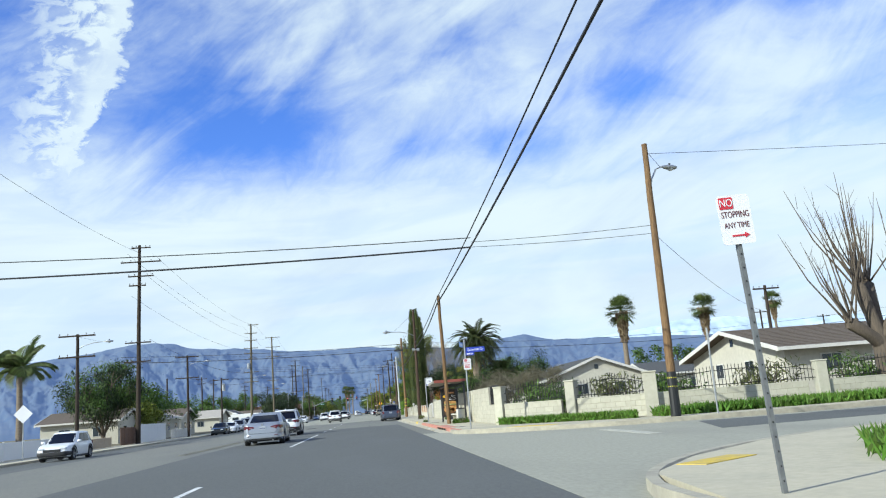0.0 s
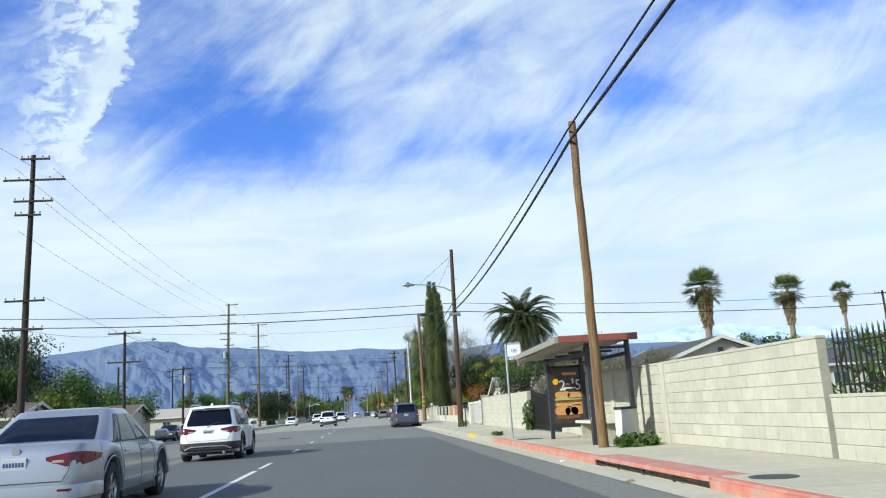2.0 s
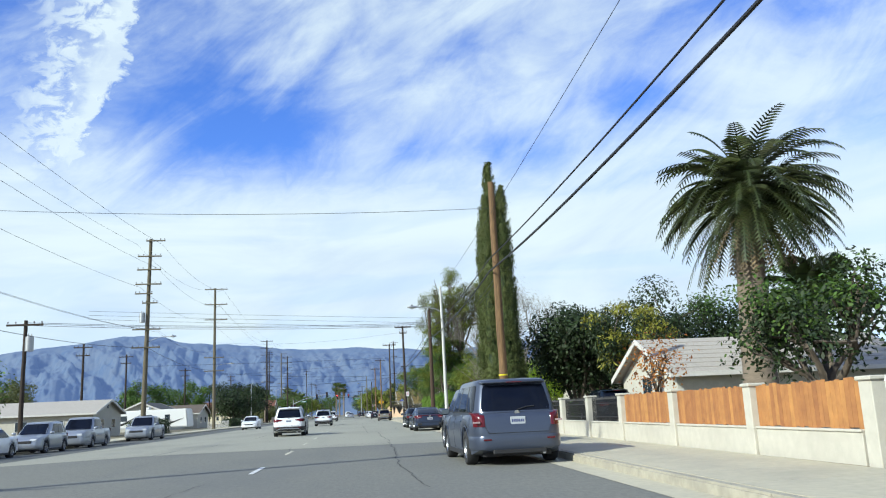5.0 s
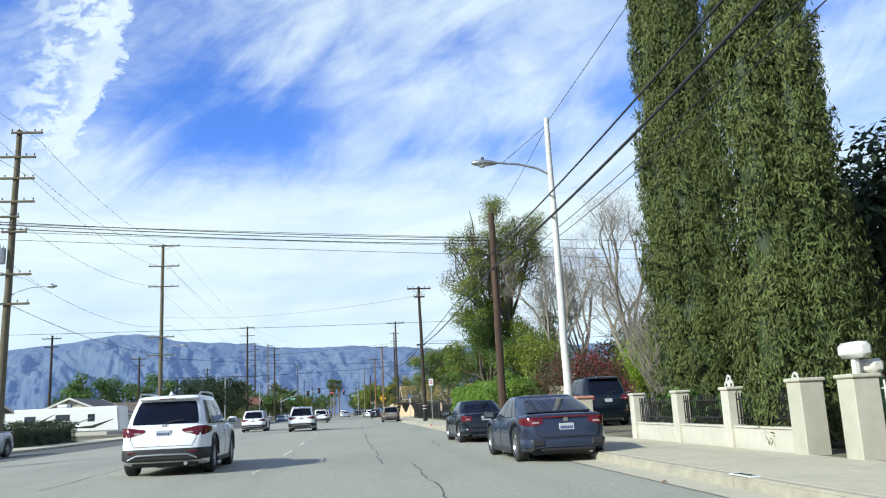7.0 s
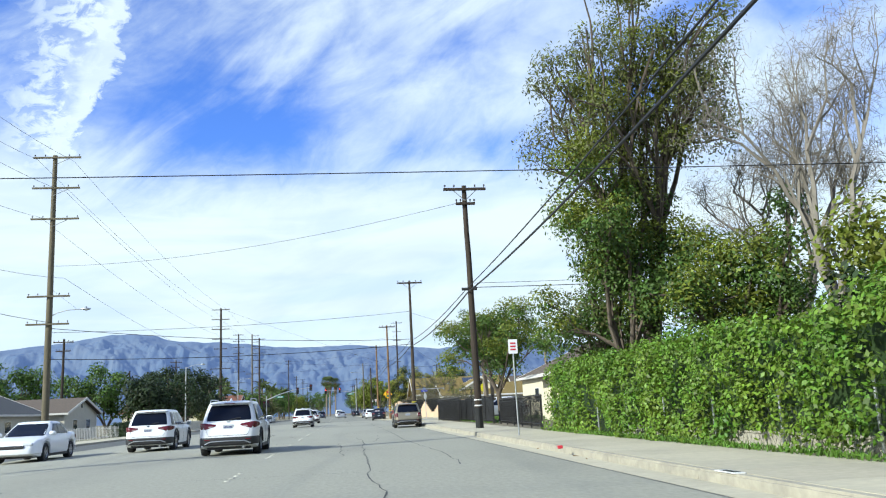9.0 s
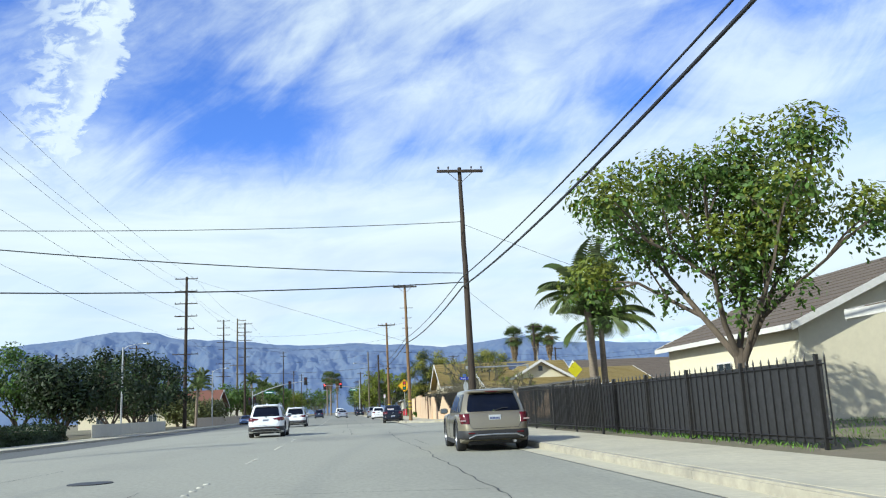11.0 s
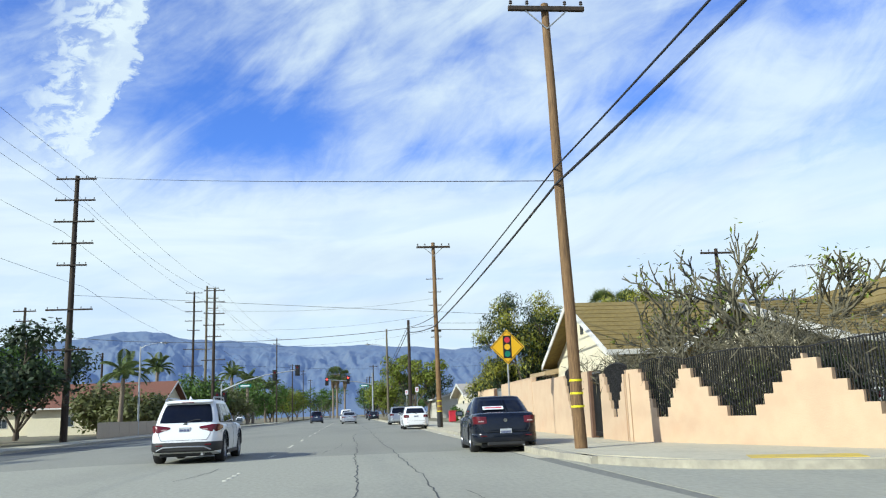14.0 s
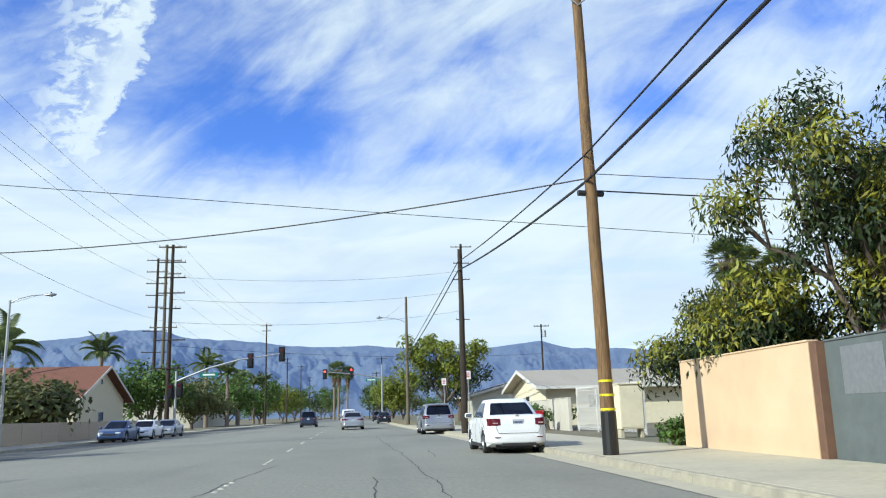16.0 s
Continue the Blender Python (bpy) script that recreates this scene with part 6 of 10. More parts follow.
s = thing("street_name_sign", (4.54, 32.4, PAVE), "blue street-name blades and a parking notice on a steel post", "road sign", "road signs")
post(s, 3.5, 0.03)
b = part("name_blade", plate_bm(rounded(0.76, 0.2, 0.02), -0.006, 0.006), "sign_blue", s, at=pose(0.42, -0.03, 3.08, 0, 0, -6))
lettering("Queenside Dr", 0.15, "sign_white", b, pose(0, -0.008, 0), squeeze=0.75)
b = part("number_blade", plate_bm(rounded(0.34, 0.12, 0.01), -0.006, 0.006), "sign_blue", s, at=pose(0.2, -0.03, 2.92, 0, 0, -6))
for k in range(5):
    part("bar", boxes((-0.12 + k * 0.05, -0.09 + k * 0.05, -0.009, -0.006, -0.03, 0.03)), "sign_white", b)
b = part("name_blade", plate_bm(rounded(0.7, 0.2, 0.02), -0.006, 0.006), "sign_lightblue", s, "pale blue blade seen edge-on", at=pose(-0.1, 0.25, 3.32, 0, 0, 72))
for k in range(7):
    part("bar", boxes((-0.27 + k * 0.075, -0.22 + k * 0.075, -0.009, -0.006, -0.04, 0.05)), "sign_white", b)
pl = part("parking_plate", plate_bm(rounded(0.30, 0.44, 0.03), -0.003, 0.003), "sign_white", s, at=pose(0.06, -0.04, 2.52))
part("red_box", plate_bm(rounded(0.13, 0.10, 0.01), -0.002, 0.002), "sign_red", pl, at=pose(-0.06, -0.005, 0.15))
lettering("NO", 0.09, "sign_white", pl, pose(-0.06, -0.008, 0.15), squeeze=0.8)
lettering("PARKING", 0.07, "sign_red", pl, pose(0, -0.005, 0.05), squeeze=0.7)
for k in range(3):
    part("bar", boxes((-0.1, 0.1, -0.006, -0.003, -0.05 - 0.05 * k, -0.025 - 0.05 * k)), "sign_red", pl)

s = thing("bus_stop_sign", (4.33, 51.5, PAVE), "white bus stop flag with a blue strip on a tall post", "bus stop sign", "road signs")
post(s, 2.75, 0.03, lean=(-0.02, 0))
pl = part("flag", plate_bm(rounded(0.40, 0.44, 0.03), -0.006, 0.006), "sign_white", s, at=pose(0.22, -0.03, 2.5, 0, 0, -4))
part("blue_strip", plate_bm(rounded(0.38, 0.07, 0.01), -0.002, 0.002), "sign_blue", pl, at=pose(0, -0.008, -0.17))
part("grey_cap", plate_bm([(-0.2, 0.0), (0.2, 0.0), (0.2, 0.05), (0.1, 0.09), (-0.02, 0.05), (-0.12, 0.08), (-0.2, 0.04)], -0.004, 0.004), "sign_back", pl, at=pose(0, 0, 0.215))
lettering("185", 0.15, "plate_ink", pl, pose(0, -0.008, 0.03), squeeze=0.85)
for k in range(2):
    part("bar", boxes((-0.15 + 0.16 * k, -0.02 + 0.16 * k, -0.013, -0.010, -0.19, -0.155)), "sign_white", pl)


def bus_shelter():
    s = thing("bus_shelter", (5.0, 45.2, PAVE), "dark metal bus shelter with a red-edged canopy and a burger poster", "bus shelter")
    for x, y, h in ((0.0, 0.0, 2.2), (0.05, 4.2, 2.05), (0.95, 0.1, 2.25), (0.95, 4.1, 2.1)):
        part("post", boxes((x - 0.05, x + 0.05, y - 0.05, y + 0.05, -0.05, h), bevel=0.01), "shelter_post", s)
    for y0, y1, z in ((0.0, 4.2, 2.0), (0.0, 4.1, 1.95)):
        x = 0.0 if z == 2.0 else 0.95
        part("rail", boxes((x - 0.03, x + 0.03, y0, y1, z - 0.04, z + 0.04)), "shelter_post", s)
    for y in (0.1, 1.4, 2.8, 4.1):
        part("rafter", boxes((-0.05, 1.0, y - 0.03, y + 0.03, 2.06, 2.12)), "shelter_post", s)
    bm = bmesh.new()
    prism(bm, [(-0.75, -0.45), (1.02, -0.45), (1.1, 5.3), (-0.55, 5.3)], 0, 0.09)
    for v in bm.verts:
        v.co.z += 2.22 + 0.03 * v.co.x - 0.012 * v.co.y
    part("canopy", bm, "shelter_roof", s, "tan metal canopy")
    for x0, x1, y0, y1 in ((-0.75, 1.02, -0.50, -0.44), ):
        bm = boxes((x0, x1, y0, y1, 2.20, 2.35), bevel=0.008)
        part("fascia", bm, "shelter_red", s, "red painted edge")
    bm = bmesh.new()
    prism(bm, [(-0.82, -0.5), (-0.74, -0.5), (-0.55, 5.2), (-0.61, 5.2)], 2.20, 2.33)
    part("fascia", bm, "shelter_roof", s)
    for k in range(2):
        bm = bmesh.new()
        rod(bm, (0.2, 1.2 + 1.8 * k, 2.16), (0.2, 1.2 + 1.8 * k, 2.21), 0.14, seg=16)
        part("downlight", bm, "fascia", s)
    # poster case across the far end
    case = part("poster_case", boxes((0.05, 1.05, 4.15, 4.28, 0.28, 1.92), bevel=0.015), "shelter_post", s, "framed poster case")
    p = part("poster", boxes((0.11, 0.99, 4.135, 4.15, 0.36, 1.86)), "poster", case, "dark burger poster")
    lettering("2", 0.40, "sign_white", case, pose(0.40, 4.13, 1.38), squeeze=0.95)
    lettering("5", 0.40, "sign_white", case, pose(0.83, 4.13, 1.38), squeeze=0.85)
    lettering("$", 0.18, "sign_white", case, pose(0.69, 4.13, 1.50))
    lettering("for", 0.10, "sign_white", case, pose(0.56, 4.13, 1.42))
    part("mark", boxes((0.42, 0.80, 4.128, 4.134, 1.66, 1.74)), "fries", case)
    part("bar", boxes((0.36, 0.76, 4.128, 4.134, 1.30, 1.335)), "sign_white", case)
    for cx, cz, r in ((0.22, 1.5, 0.08),):
        bm = bmesh.new()
        rod(bm, (cx, 4.126, cz), (cx, 4.134, cz), r, seg=16)
        part("price_disc", bm, "sign_yellow", case)
    for mat, cx, cz, w, h in (("bun", 0.38, 1.14, 0.40, 0.18), ("bun", 0.73, 1.12, 0.42, 0.17), ("lettuce", 0.56, 1.02, 0.80, 0.07), ("patty", 0.55, 0.965, 0.76, 0.07), ("bun", 0.55, 0.89, 0.76, 0.09), ("fries", 0.36, 0.72, 0.42, 0.24), ("bun", 0.60, 0.70, 0.36, 0.22), ("fries", 0.76, 0.74, 0.36, 0.26), ("patty", 0.5, 0.56, 0.62, 0.10)):
        part("picture", plate_bm(rounded(w, h, min(w, h) * 0.45, 5), -0.003, 0.003), mat, case, at=pose(cx, 4.129, cz))
    b = part("bench", boxes((0.45, 0.9, 0.9, 3.3, 0.40, 0.47), bevel=0.015), "bin_white", s, "pale bench seat")
    for y in (1.1, 3.1):
        part("bench_leg", boxes((0.55, 0.8, y - 0.05, y + 0.05, -0.02, 0.4)), "kerb", s)
    for k in range(4):
        bm = boxes((-0.052, -0.048, -0.056, -0.054, 0.5 + 0.16 * k, 0.6 + 0.16 * k))
        part("bar", bm, "sign_white", s)
    return s


bus_shelter()
s = thing("litter_bin", (5.6, 44.75, PAVE), "round white concrete litter bin with a dark rim", "litter bin")
part("body", rods(((0, 0, 0), (0, 0, 0.74), 0.25, 0.23), seg=20), "bin_white", s, smooth=40)
part("rim", rods(((0, 0, 0.73), (0, 0, 0.78), 0.25), seg=20), "dark_metal", s, smooth=40)

s = thing("wheelie_bin", (8.0, 113.2, PAVE), "green plastic wheeled rubbish bin", "bin")
bm = bmesh.new()
box(bm, -0.36, 0.36, -0.4, 0.4, 0.08, 1.05)
for v in bm.verts:
    if v.co.z < 0.5:
        v.co.x *= 0.8
        v.co.y *= 0.8
bmesh.ops.bevel(bm, geom=bm.edges[:], offset=0.04, segments=2, affect="EDGES")
part("body", bm, "bin_green", s, smooth=40)
part("lid", boxes((-0.39, 0.39, -0.44, 0.42, 1.05, 1.12), bevel=0.03), "bin_green", s)
part("handle", rods(((-0.3, 0.45, 1.03), (0.3, 0.45, 1.03), 0.02)), "bin_green", s)
for q in (-1, 1):
    part("wheel", rods(((q * 0.28, 0.34, 0.12), (q * 0.34, 0.34, 0.12), 0.12), seg=14), "rubber", s)

s = thing("fire_hydrant", (5.55, 136.8, PAVE), "yellow cast-iron fire hydrant on the pavement", "fire hydrant")
part("barrel", rods(((0, 0, -0.02), (0, 0, 0.05), 0.16), ((0, 0, 0.05), (0, 0, 0.5), 0.10), ((0, 0, 0.48), (0, 0, 0.53), 0.14), ((0, 0, 0.53), (0, 0, 0.66), 0.12, 0.09), seg=16), "hydrant", s, smooth=40)
part("bonnet", rods(((0, 0, 0.66), (0, 0, 0.74), 0.09, 0.04), ((0, 0, 0.74), (0, 0, 0.79), 0.025), seg=12), "hydrant", s, smooth=40)
for d in ((-0.2, 0), (0.2, 0), (0, -0.22)):
    part("outlet", rods(((0, 0, 0.42), (d[0], d[1], 0.42), 0.06), seg=12), "hydrant", s, smooth=40)

for x, y, h, lab in ((5.42, 159.5, 3.0, "white no-parking notice on a tall steel post"), (4.9, 292, 3.2, "white parking notice on a steel post"), (4.4, 301, 3.2, "white parking notice on a steel post")):
    s = thing("parking_sign", (x, y, PAVE), lab, "road sign", "road signs")
    post(s, h, 0.025, square=False, lean=(-0.03, 0))
    part("sign_plate", plate_bm(rounded(0.30, 0.46, 0.03), -0.004, 0.004), "sign_white", s, at=pose(-0.03, -0.04, h - 0.2))
    for k in range(3):
        part("bar", boxes((-0.12, 0.06, -0.052, -0.047, h - 0.32 + k * 0.1, h - 0.27 + k * 0.1)), "sign_red", s)

s = thing("signal_ahead_sign", (5.02, 243.6, PAVE), "yellow diamond signal-ahead sign on a steel post", "road sign", "road signs")
post(s, 3.5, 0.03)
dm = part("diamond", plate_bm([(0, -0.62), (0.62, 0), (0, 0.62), (-0.62, 0)], -0.004, 0.004), "sign_yellow", s, at=pose(0, -0.05, 3.12))
part("border", plate_bm([(0, -0.58), (0.58, 0), (0, 0.58), (-0.58, 0), (-0.55, 0), (0, 0.55), (0.55, 0), (0, -0.55), (-0.55, 0), (-0.58, 0)], -0.002, 0.002), "sign_black", dm, at=pose(0, -0.006, 0))
part("signal_box", plate_bm(rounded(0.30, 0.80, 0.03), -0.002, 0.002), "sign_black", dm, at=pose(0, -0.006, 0))
for z, mat in ((0.25, "sign_red"), (0.0, "sign_yellow"), (-0.25, "sign_green")):
    part("signal_dot", rods(((0, -0.012, z), (0, -0.006, z), 0.105), seg=20), mat, dm)

s = thing("street_name_sign", (8.45, 225.3, PAVE), "blue street-name blades above the back of a stop sign", "road sign", "road signs")
post(s, 3.2, 0.03, lean=(-0.1, 0))
b = part("name_blade", plate_bm(rounded(0.72, 0.2, 0.02), -0.006, 0.006), "sign_blue", s, at=pose(-0.12, -0.03, 2.95, 0, 0, 10))
lettering("Kingside", 0.15, "sign_white", b, pose(-0.08, -0.008, 0), squeeze=0.75)
for k in range(2):
    part("bar", boxes((0.24, 0.33, -0.009, -0.006, 0.02 - 0.06 * k, 0.05 - 0.06 * k)), "sign_white", b)
b = part("name_blade", plate_bm(rounded(0.7, 0.2, 0.02), -0.006, 0.006), "sign_lightblue", s, at=pose(-0.1, 0.1, 3.17, 0, 0, 62))
part("stop_back", plate_bm([(0.38 * math.cos(radians(22.5 + 45 * k)), 0.38 * math.sin(radians(22.5 + 45 * k))) for k in range(8)], -0.004, 0.004), "sign_back", s, "bare metal back of an octagon", at=pose(-0.05, 0.05, 2.35, 0, 0, -68))

s = thing("stop_sign", (12.3, 27.0, PAVE), "back of an octagonal stop sign on a post", "road sign", "road signs")
post(s, 2.9, 0.03)
part("stop_back", plate_bm([(0.38 * math.cos(radians(22.5 + 45 * k)), 0.38 * math.sin(radians(22.5 + 45 * k))) for k in range(8)], -0.004, 0.004), "sign_back", s, at=pose(0, -0.04, 2.5, 0, 0, 70))

s = thing("warning_sign", (12.7, 211.0, PAVE), "bright yellow diamond sign on a post", "road sign", "road signs")
post(s, 2.9, 0.03)
part("diamond", plate_bm([(0, -0.45), (0.45, 0), (0, 0.45), (-0.45, 0)], -0.004, 0.004), "sign_lime", s, at=pose(0, -0.04, 2.7, 0, 0, 8))

s = thing("diamond_sign", (-20.0, 52.0, -0.13), "bare back of a diamond sign across the road", "road sign", "road signs")
post(s, 3.0, 0.03)
part("diamond", plate_bm([(0, -0.55), (0.55, 0), (0, 0.55), (-0.55, 0)], -0.004, 0.004), "sign_white", s, at=pose(0, -0.04, 2.7))

s = thing("utility_cabinet", (8.1, 274.0, PAVE), "pale beige utility cabinet on short legs", "utility cabinet")
part("cabinet_body", boxes((-0.42, 0.42, -0.3, 0.3, 0.28, 1.75), bevel=0.015), "stucco_cream", s)
part("cabinet_door", boxes((-0.38, 0.38, -0.315, -0.303, 0.34, 1.69), bevel=0.005), "stucco_cream", s)
part("cabinet_roof", boxes((-0.45, 0.45, -0.34, 0.33, 1.75, 1.79)), "stucco_cream", s)
for q in (-1, 1):
    part("leg", boxes((q * 0.34 - 0.05, q * 0.34 + 0.05, -0.2, 0.2, -0.03, 0.28)), "concrete", s)

# traffic signals at the far junction
def signal_head(parent, x, y, z, lit=True):
    h = part("signal_head", boxes((x - 0.2, x + 0.2, y, y + 0.25, z - 0.6, z + 0.6), bevel=0.02), "sign_black", parent)
    part("backboard", boxes((x - 0.32, x + 0.32, y + 0.25, y + 0.27, z - 0.75, z + 0.75)), "sign_black", parent)
    for k, mat in ((0.38, "red_light" if lit else "lamp_red"), (0.0, "lamp_amber"), (-0.38, "sign_green")):
        part("signal_lens", rods(((x, y - 0.02, z + k), (x, y + 0.02, z + k), 0.14), seg=14), mat if k > 0.3 else "sign_black", h)
    return h


s = thing("traffic_signal", (-19.5, 330.0, ZL), "grey mast-arm traffic signal reaching over the road", "traffic signal", "traffic signals")
part("mast", rods(((0, 0, -0.1), (0, 0, 6.0), 0.14, 0.10), seg=12), "steel", s)
part("mast_arm", tube(bmesh.new(), [(0, 0, 5.0), (3, 0, 6.2), (6, 0, 7.0), (10.5, 0, 7.6)], [0.11, 0.10, 0.08, 0.06], 8), "steel", s)
for x, z in ((10.3, 7.5), (7.2, 6.9)):
    signal_head(s, x, -0.2, z, False)
b = part("name_blade", plate_bm(rounded(1.7, 0.42, 0.04), -0.006, 0.006), "sign_green", s, at=pose(3.2, -0.15, 5.6))
part("bar", boxes((-0.6, 0.6, -0.012, -0.007, -0.08, 0.08)), "sign_white", b)
for x in (-0.5, 0.4):
    signal_head(s, x, -0.3, 4.6 - abs(x), False)
s = thing("traffic_signal", (1.6, 372.0, PAVE), "mast-arm traffic signal with red lights showing", "traffic signal", "traffic signals")
part("mast", rods(((0, 0, -0.1), (0, 0, 8.5), 0.14, 0.10), seg=12), "steel", s)
part("mast_arm", tube(bmesh.new(), [(0, 0, 6.4), (-3, 0, 7.0), (-9, 0, 7.6)], [0.11, 0.09, 0.06], 8), "steel", s)
signal_head(s, -8.6, -0.2, 7.2)
signal_head(s, -4.6, -0.2, 7.4)
b = part("name_blade", plate_bm(rounded(1.7, 0.42, 0.04), -0.006, 0.006), "sign_green", s, at=pose(-1.6, -0.15, 6.2))
part("bar", boxes((-0.6, 0.6, -0.012, -0.007, -0.08, 0.08)), "sign_white", b)

# ---- walls and fences ----
def between(a, b):
    """The turn and length of a line on the plan, so that local +x runs from a to b."""
    d = Vector((b[0] - a[0], b[1] - a[1]))
    return math.degrees(math.atan2(d.y, d.x)), d.length


BLOCK = mesh_of("block", boxes((-0.195, 0.195, -0.075, 0.075, -0.095, 0.095), bevel=0.006), M["block"])
BLOCK_HALF = mesh_of("block", boxes((-0.095, 0.095, -0.075, 0.075, -0.095, 0.095), bevel=0.006), M["block"])


def block_wall(label, a, b, courses, cap=True, pilasters=(), name="block_wall"):
    """A wall of concrete blocks in running bond, from a to b."""
    rz, length = between(a, b)
    ob = thing(name, (*a, PAVE), label, "wall", "block walls", rz)
    n = int(length / 0.4)
    length = n * 0.4
    part("mortar", boxes((0, length, -0.066, 0.066, -0.1, courses * 0.2 - 0.004)), "mortar", ob)
    for c in range(courses):
        z = 0.1 + 0.2 * c
        xs = [0.2 + 0.4 * k for k in range(n)] if c % 2 == 0 else [0.4 * (k + 1) for k in range(n - 1)]
        for x in xs:
            part("block", BLOCK, None, ob, at=pose(x, random.uniform(-0.002, 0.002), z))
        if c % 2:
            part("block", BLOCK_HALF, None, ob, at=pose(0.1, 0, z))
            part("block", BLOCK_HALF, None, ob, at=pose(length - 0.1, 0, z))
    if cap:
        part("coping", boxes((-0.01, length + 0.01, -0.08, 0.08, courses * 0.2 - 0.002, courses * 0.2 + 0.045), bevel=0.008), "block", ob)
    return ob


def pickets(parent, x0, x1, z0, top, mat, gap=0.12, r=0.009, spear=True, y=0.0, rails=(0.12, -0.12)):
    """Upright bars with spear tips; top gives their height along x."""
    n = max(2, int((x1 - x0) / gap))
    heights = {}
    for k in range(n + 1):
        x = x0 + (x1 - x0) * k / n
        h = round((top(x) if callable(top) else top) - z0, 2)
        if h < 0.1:
            continue
        if h not in heights:
            bm = boxes((-r, r, -r, r, 0, h))
            if spear:
                bmesh.ops.create_cone(bm, cap_ends=True, segments=4, radius1=r * 2.2, radius2=0.0, depth=0.09, matrix=pose(0, 0, h + 0.04))
            heights[h] = mesh_of("picket", bm, M[mat])
        part("picket", heights[h], None, parent, at=pose(x, y, z0))
    for d in rails:
        pts = []
        for k in range(9):
            x = x0 + (x1 - x0) * k / 8
            t = top(x) if callable(top) else top
            pts.append((x, y, z0 + d if d > 0 else t + d))
        part("rail", tube(bmesh.new(), pts, 0.014, 4), mat, parent)


def iron_fence(label, a, b, z0, top, mat="iron_black", gap=0.12, posts=0.0, name="iron_fence", r=0.009, spear=True, group="iron fences", base=PAVE):
    rz, length = between(a, b)
    ob = thing(name, (*a, base), label, "fence", group, rz)
    pickets(ob, 0.05, length - 0.05, z0, top, mat, gap, r, spear)
    if posts:
        k = 0.0
        while k <= length + 0.01:
            h = top(k) if callable(top) else top
            part("post", boxes((k - 0.03, k + 0.03, -0.03, 0.03, -0.05, h + 0.05)), mat, ob)
            k += posts
    return ob


def pillar(label, at, h, w=0.4, mat="stucco_white", cap=True, rz=0.0, name="pillar"):
    ob = thing(name, (*at, PAVE), label, "pillar", "gate pillars", rz)
    part("shaft", boxes((-w / 2, w / 2, -w / 2, w / 2, -0.1, h), bevel=0.012), mat, ob)
    if cap:
        part("cap", boxes((-w / 2 - 0.03, w / 2 + 0.03, -w / 2 - 0.03, w / 2 + 0.03, h, h + 0.06), bevel=0.015), mat, ob)
    return ob


def low_wall(label, a, b, h, mat="stucco_white", t=0.16, name="low_wall"):
    rz, length = between(a, b)
    ob = thing(name, (*a, PAVE), label, "wall", "low walls", rz)
    part("face", boxes((0, length, -t / 2, t / 2, -0.1, h), bevel=0.01), mat, ob)
    part("coping", boxes((0, length, -t / 2 - 0.02, t / 2 + 0.02, h, h + 0.04), bevel=0.01), mat, ob)
    return ob


# first corner: plastered wall with arched iron panels
corner = [(6.2, 34.8), (8.7, 32.35), (11.25, 30.35), (17.5, 29.3), (23.5, 28.9), (30, 28.6)]
for i, p in enumerate(corner):
    rz = between(corner[max(i - 1, 0)], corner[min(i + 1, len(corner) - 1)])[0]
    pillar("pale concrete block pillar with a flat cap", p, 1.52 if i != 2 else 1.6, 0.4 if i != 2 else 0.5, "block", rz=rz)
for a, b in zip(corner, corner[1:]):
    d = (Vector(b) - Vector(a)).normalized() * 0.22
    block_wall("pale block low wall behind grass", tuple(Vector(a) + d), tuple(Vector(b) - d), 4)
    length = between(a, b)[1]
    iron_fence("black iron panel with an arched top", a, b, 0.82, lambda s, n=length: 1.32 + 0.30 * math.sin(math.pi * max(0, min(1, s / n))), gap=0.13)
iron_fence("black iron panel on a low wall", (6.25, 37.8), (6.2, 35.1), 0.84, 1.62, gap=0.11)
block_wall("pale block low wall", (6.25, 37.9), (6.2, 35.0), 4)

block_wall("pale concrete block wall behind the bus stop", (6.32, 53.3), (6.28, 38.0), 8)
pl = (44.0, 47.5)
for y in pl:
    pillar("block pier in the boundary wall", (6.28, y), 1.62, 0.22, "block", cap=False)
g = iron_fence("black sheeted iron gate with a dipping top", (6.36, 58.2), (6.36, 53.5), 0.05, lambda s: 1.62 - 0.22 * math.sin(math.pi * max(0, min(1, s / 4.7))) - 0.12 * (s < 2.3), gap=0.10, name="iron_gate")
for k in range(24):
    part("slat", boxes((0.06 + 0.19 * k, 0.20 + 0.19 * k, 0.02, 0.035, 0.08, 1.22 + 0.10 * math.cos(k * 0.35))), "dark_metal" if k % 3 else "wood_grey", g)
block_wall("pale concrete block wall beside the pavement", (6.42, 71.1), (6.36, 58.6), 7)
pillar("block pier at the wall's end", (6.5, 71.35), 1.5, 0.34, "block")

# white railings, drives and orange boards
pillar("white plastered gate pillar", (6.72, 72.1), 1.2, 0.3)
iron_fence("white iron railing with spear tips", (6.72, 77.5), (6.7, 75.1), 0.0, 1.22, "iron_white", gap=0.125, r=0.013)
g = iron_fence("white iron sliding gate across a drive", (6.7, 75.0), (6.72, 72.3), 0.02, lambda s: 1.24 + 0.05 * math.cos(s * 2.2), "iron_white", gap=0.125, name="iron_gate", r=0.013)
pillar("broad white plastered gate pillar", (6.72, 77.75), 1.12, 0.46)
iron_fence("white iron railing with spear tips", (6.74, 80.2), (6.73, 78.0), 0.4, 1.2, "iron_white", gap=0.125, r=0.013)
low_wall("white plastered low wall", (6.74, 80.2), (6.73, 78.0), 0.4)
for y in (80.35, 81.8):
    pillar("white plastered gate pillar", (6.74, y), 1.1, 0.28)
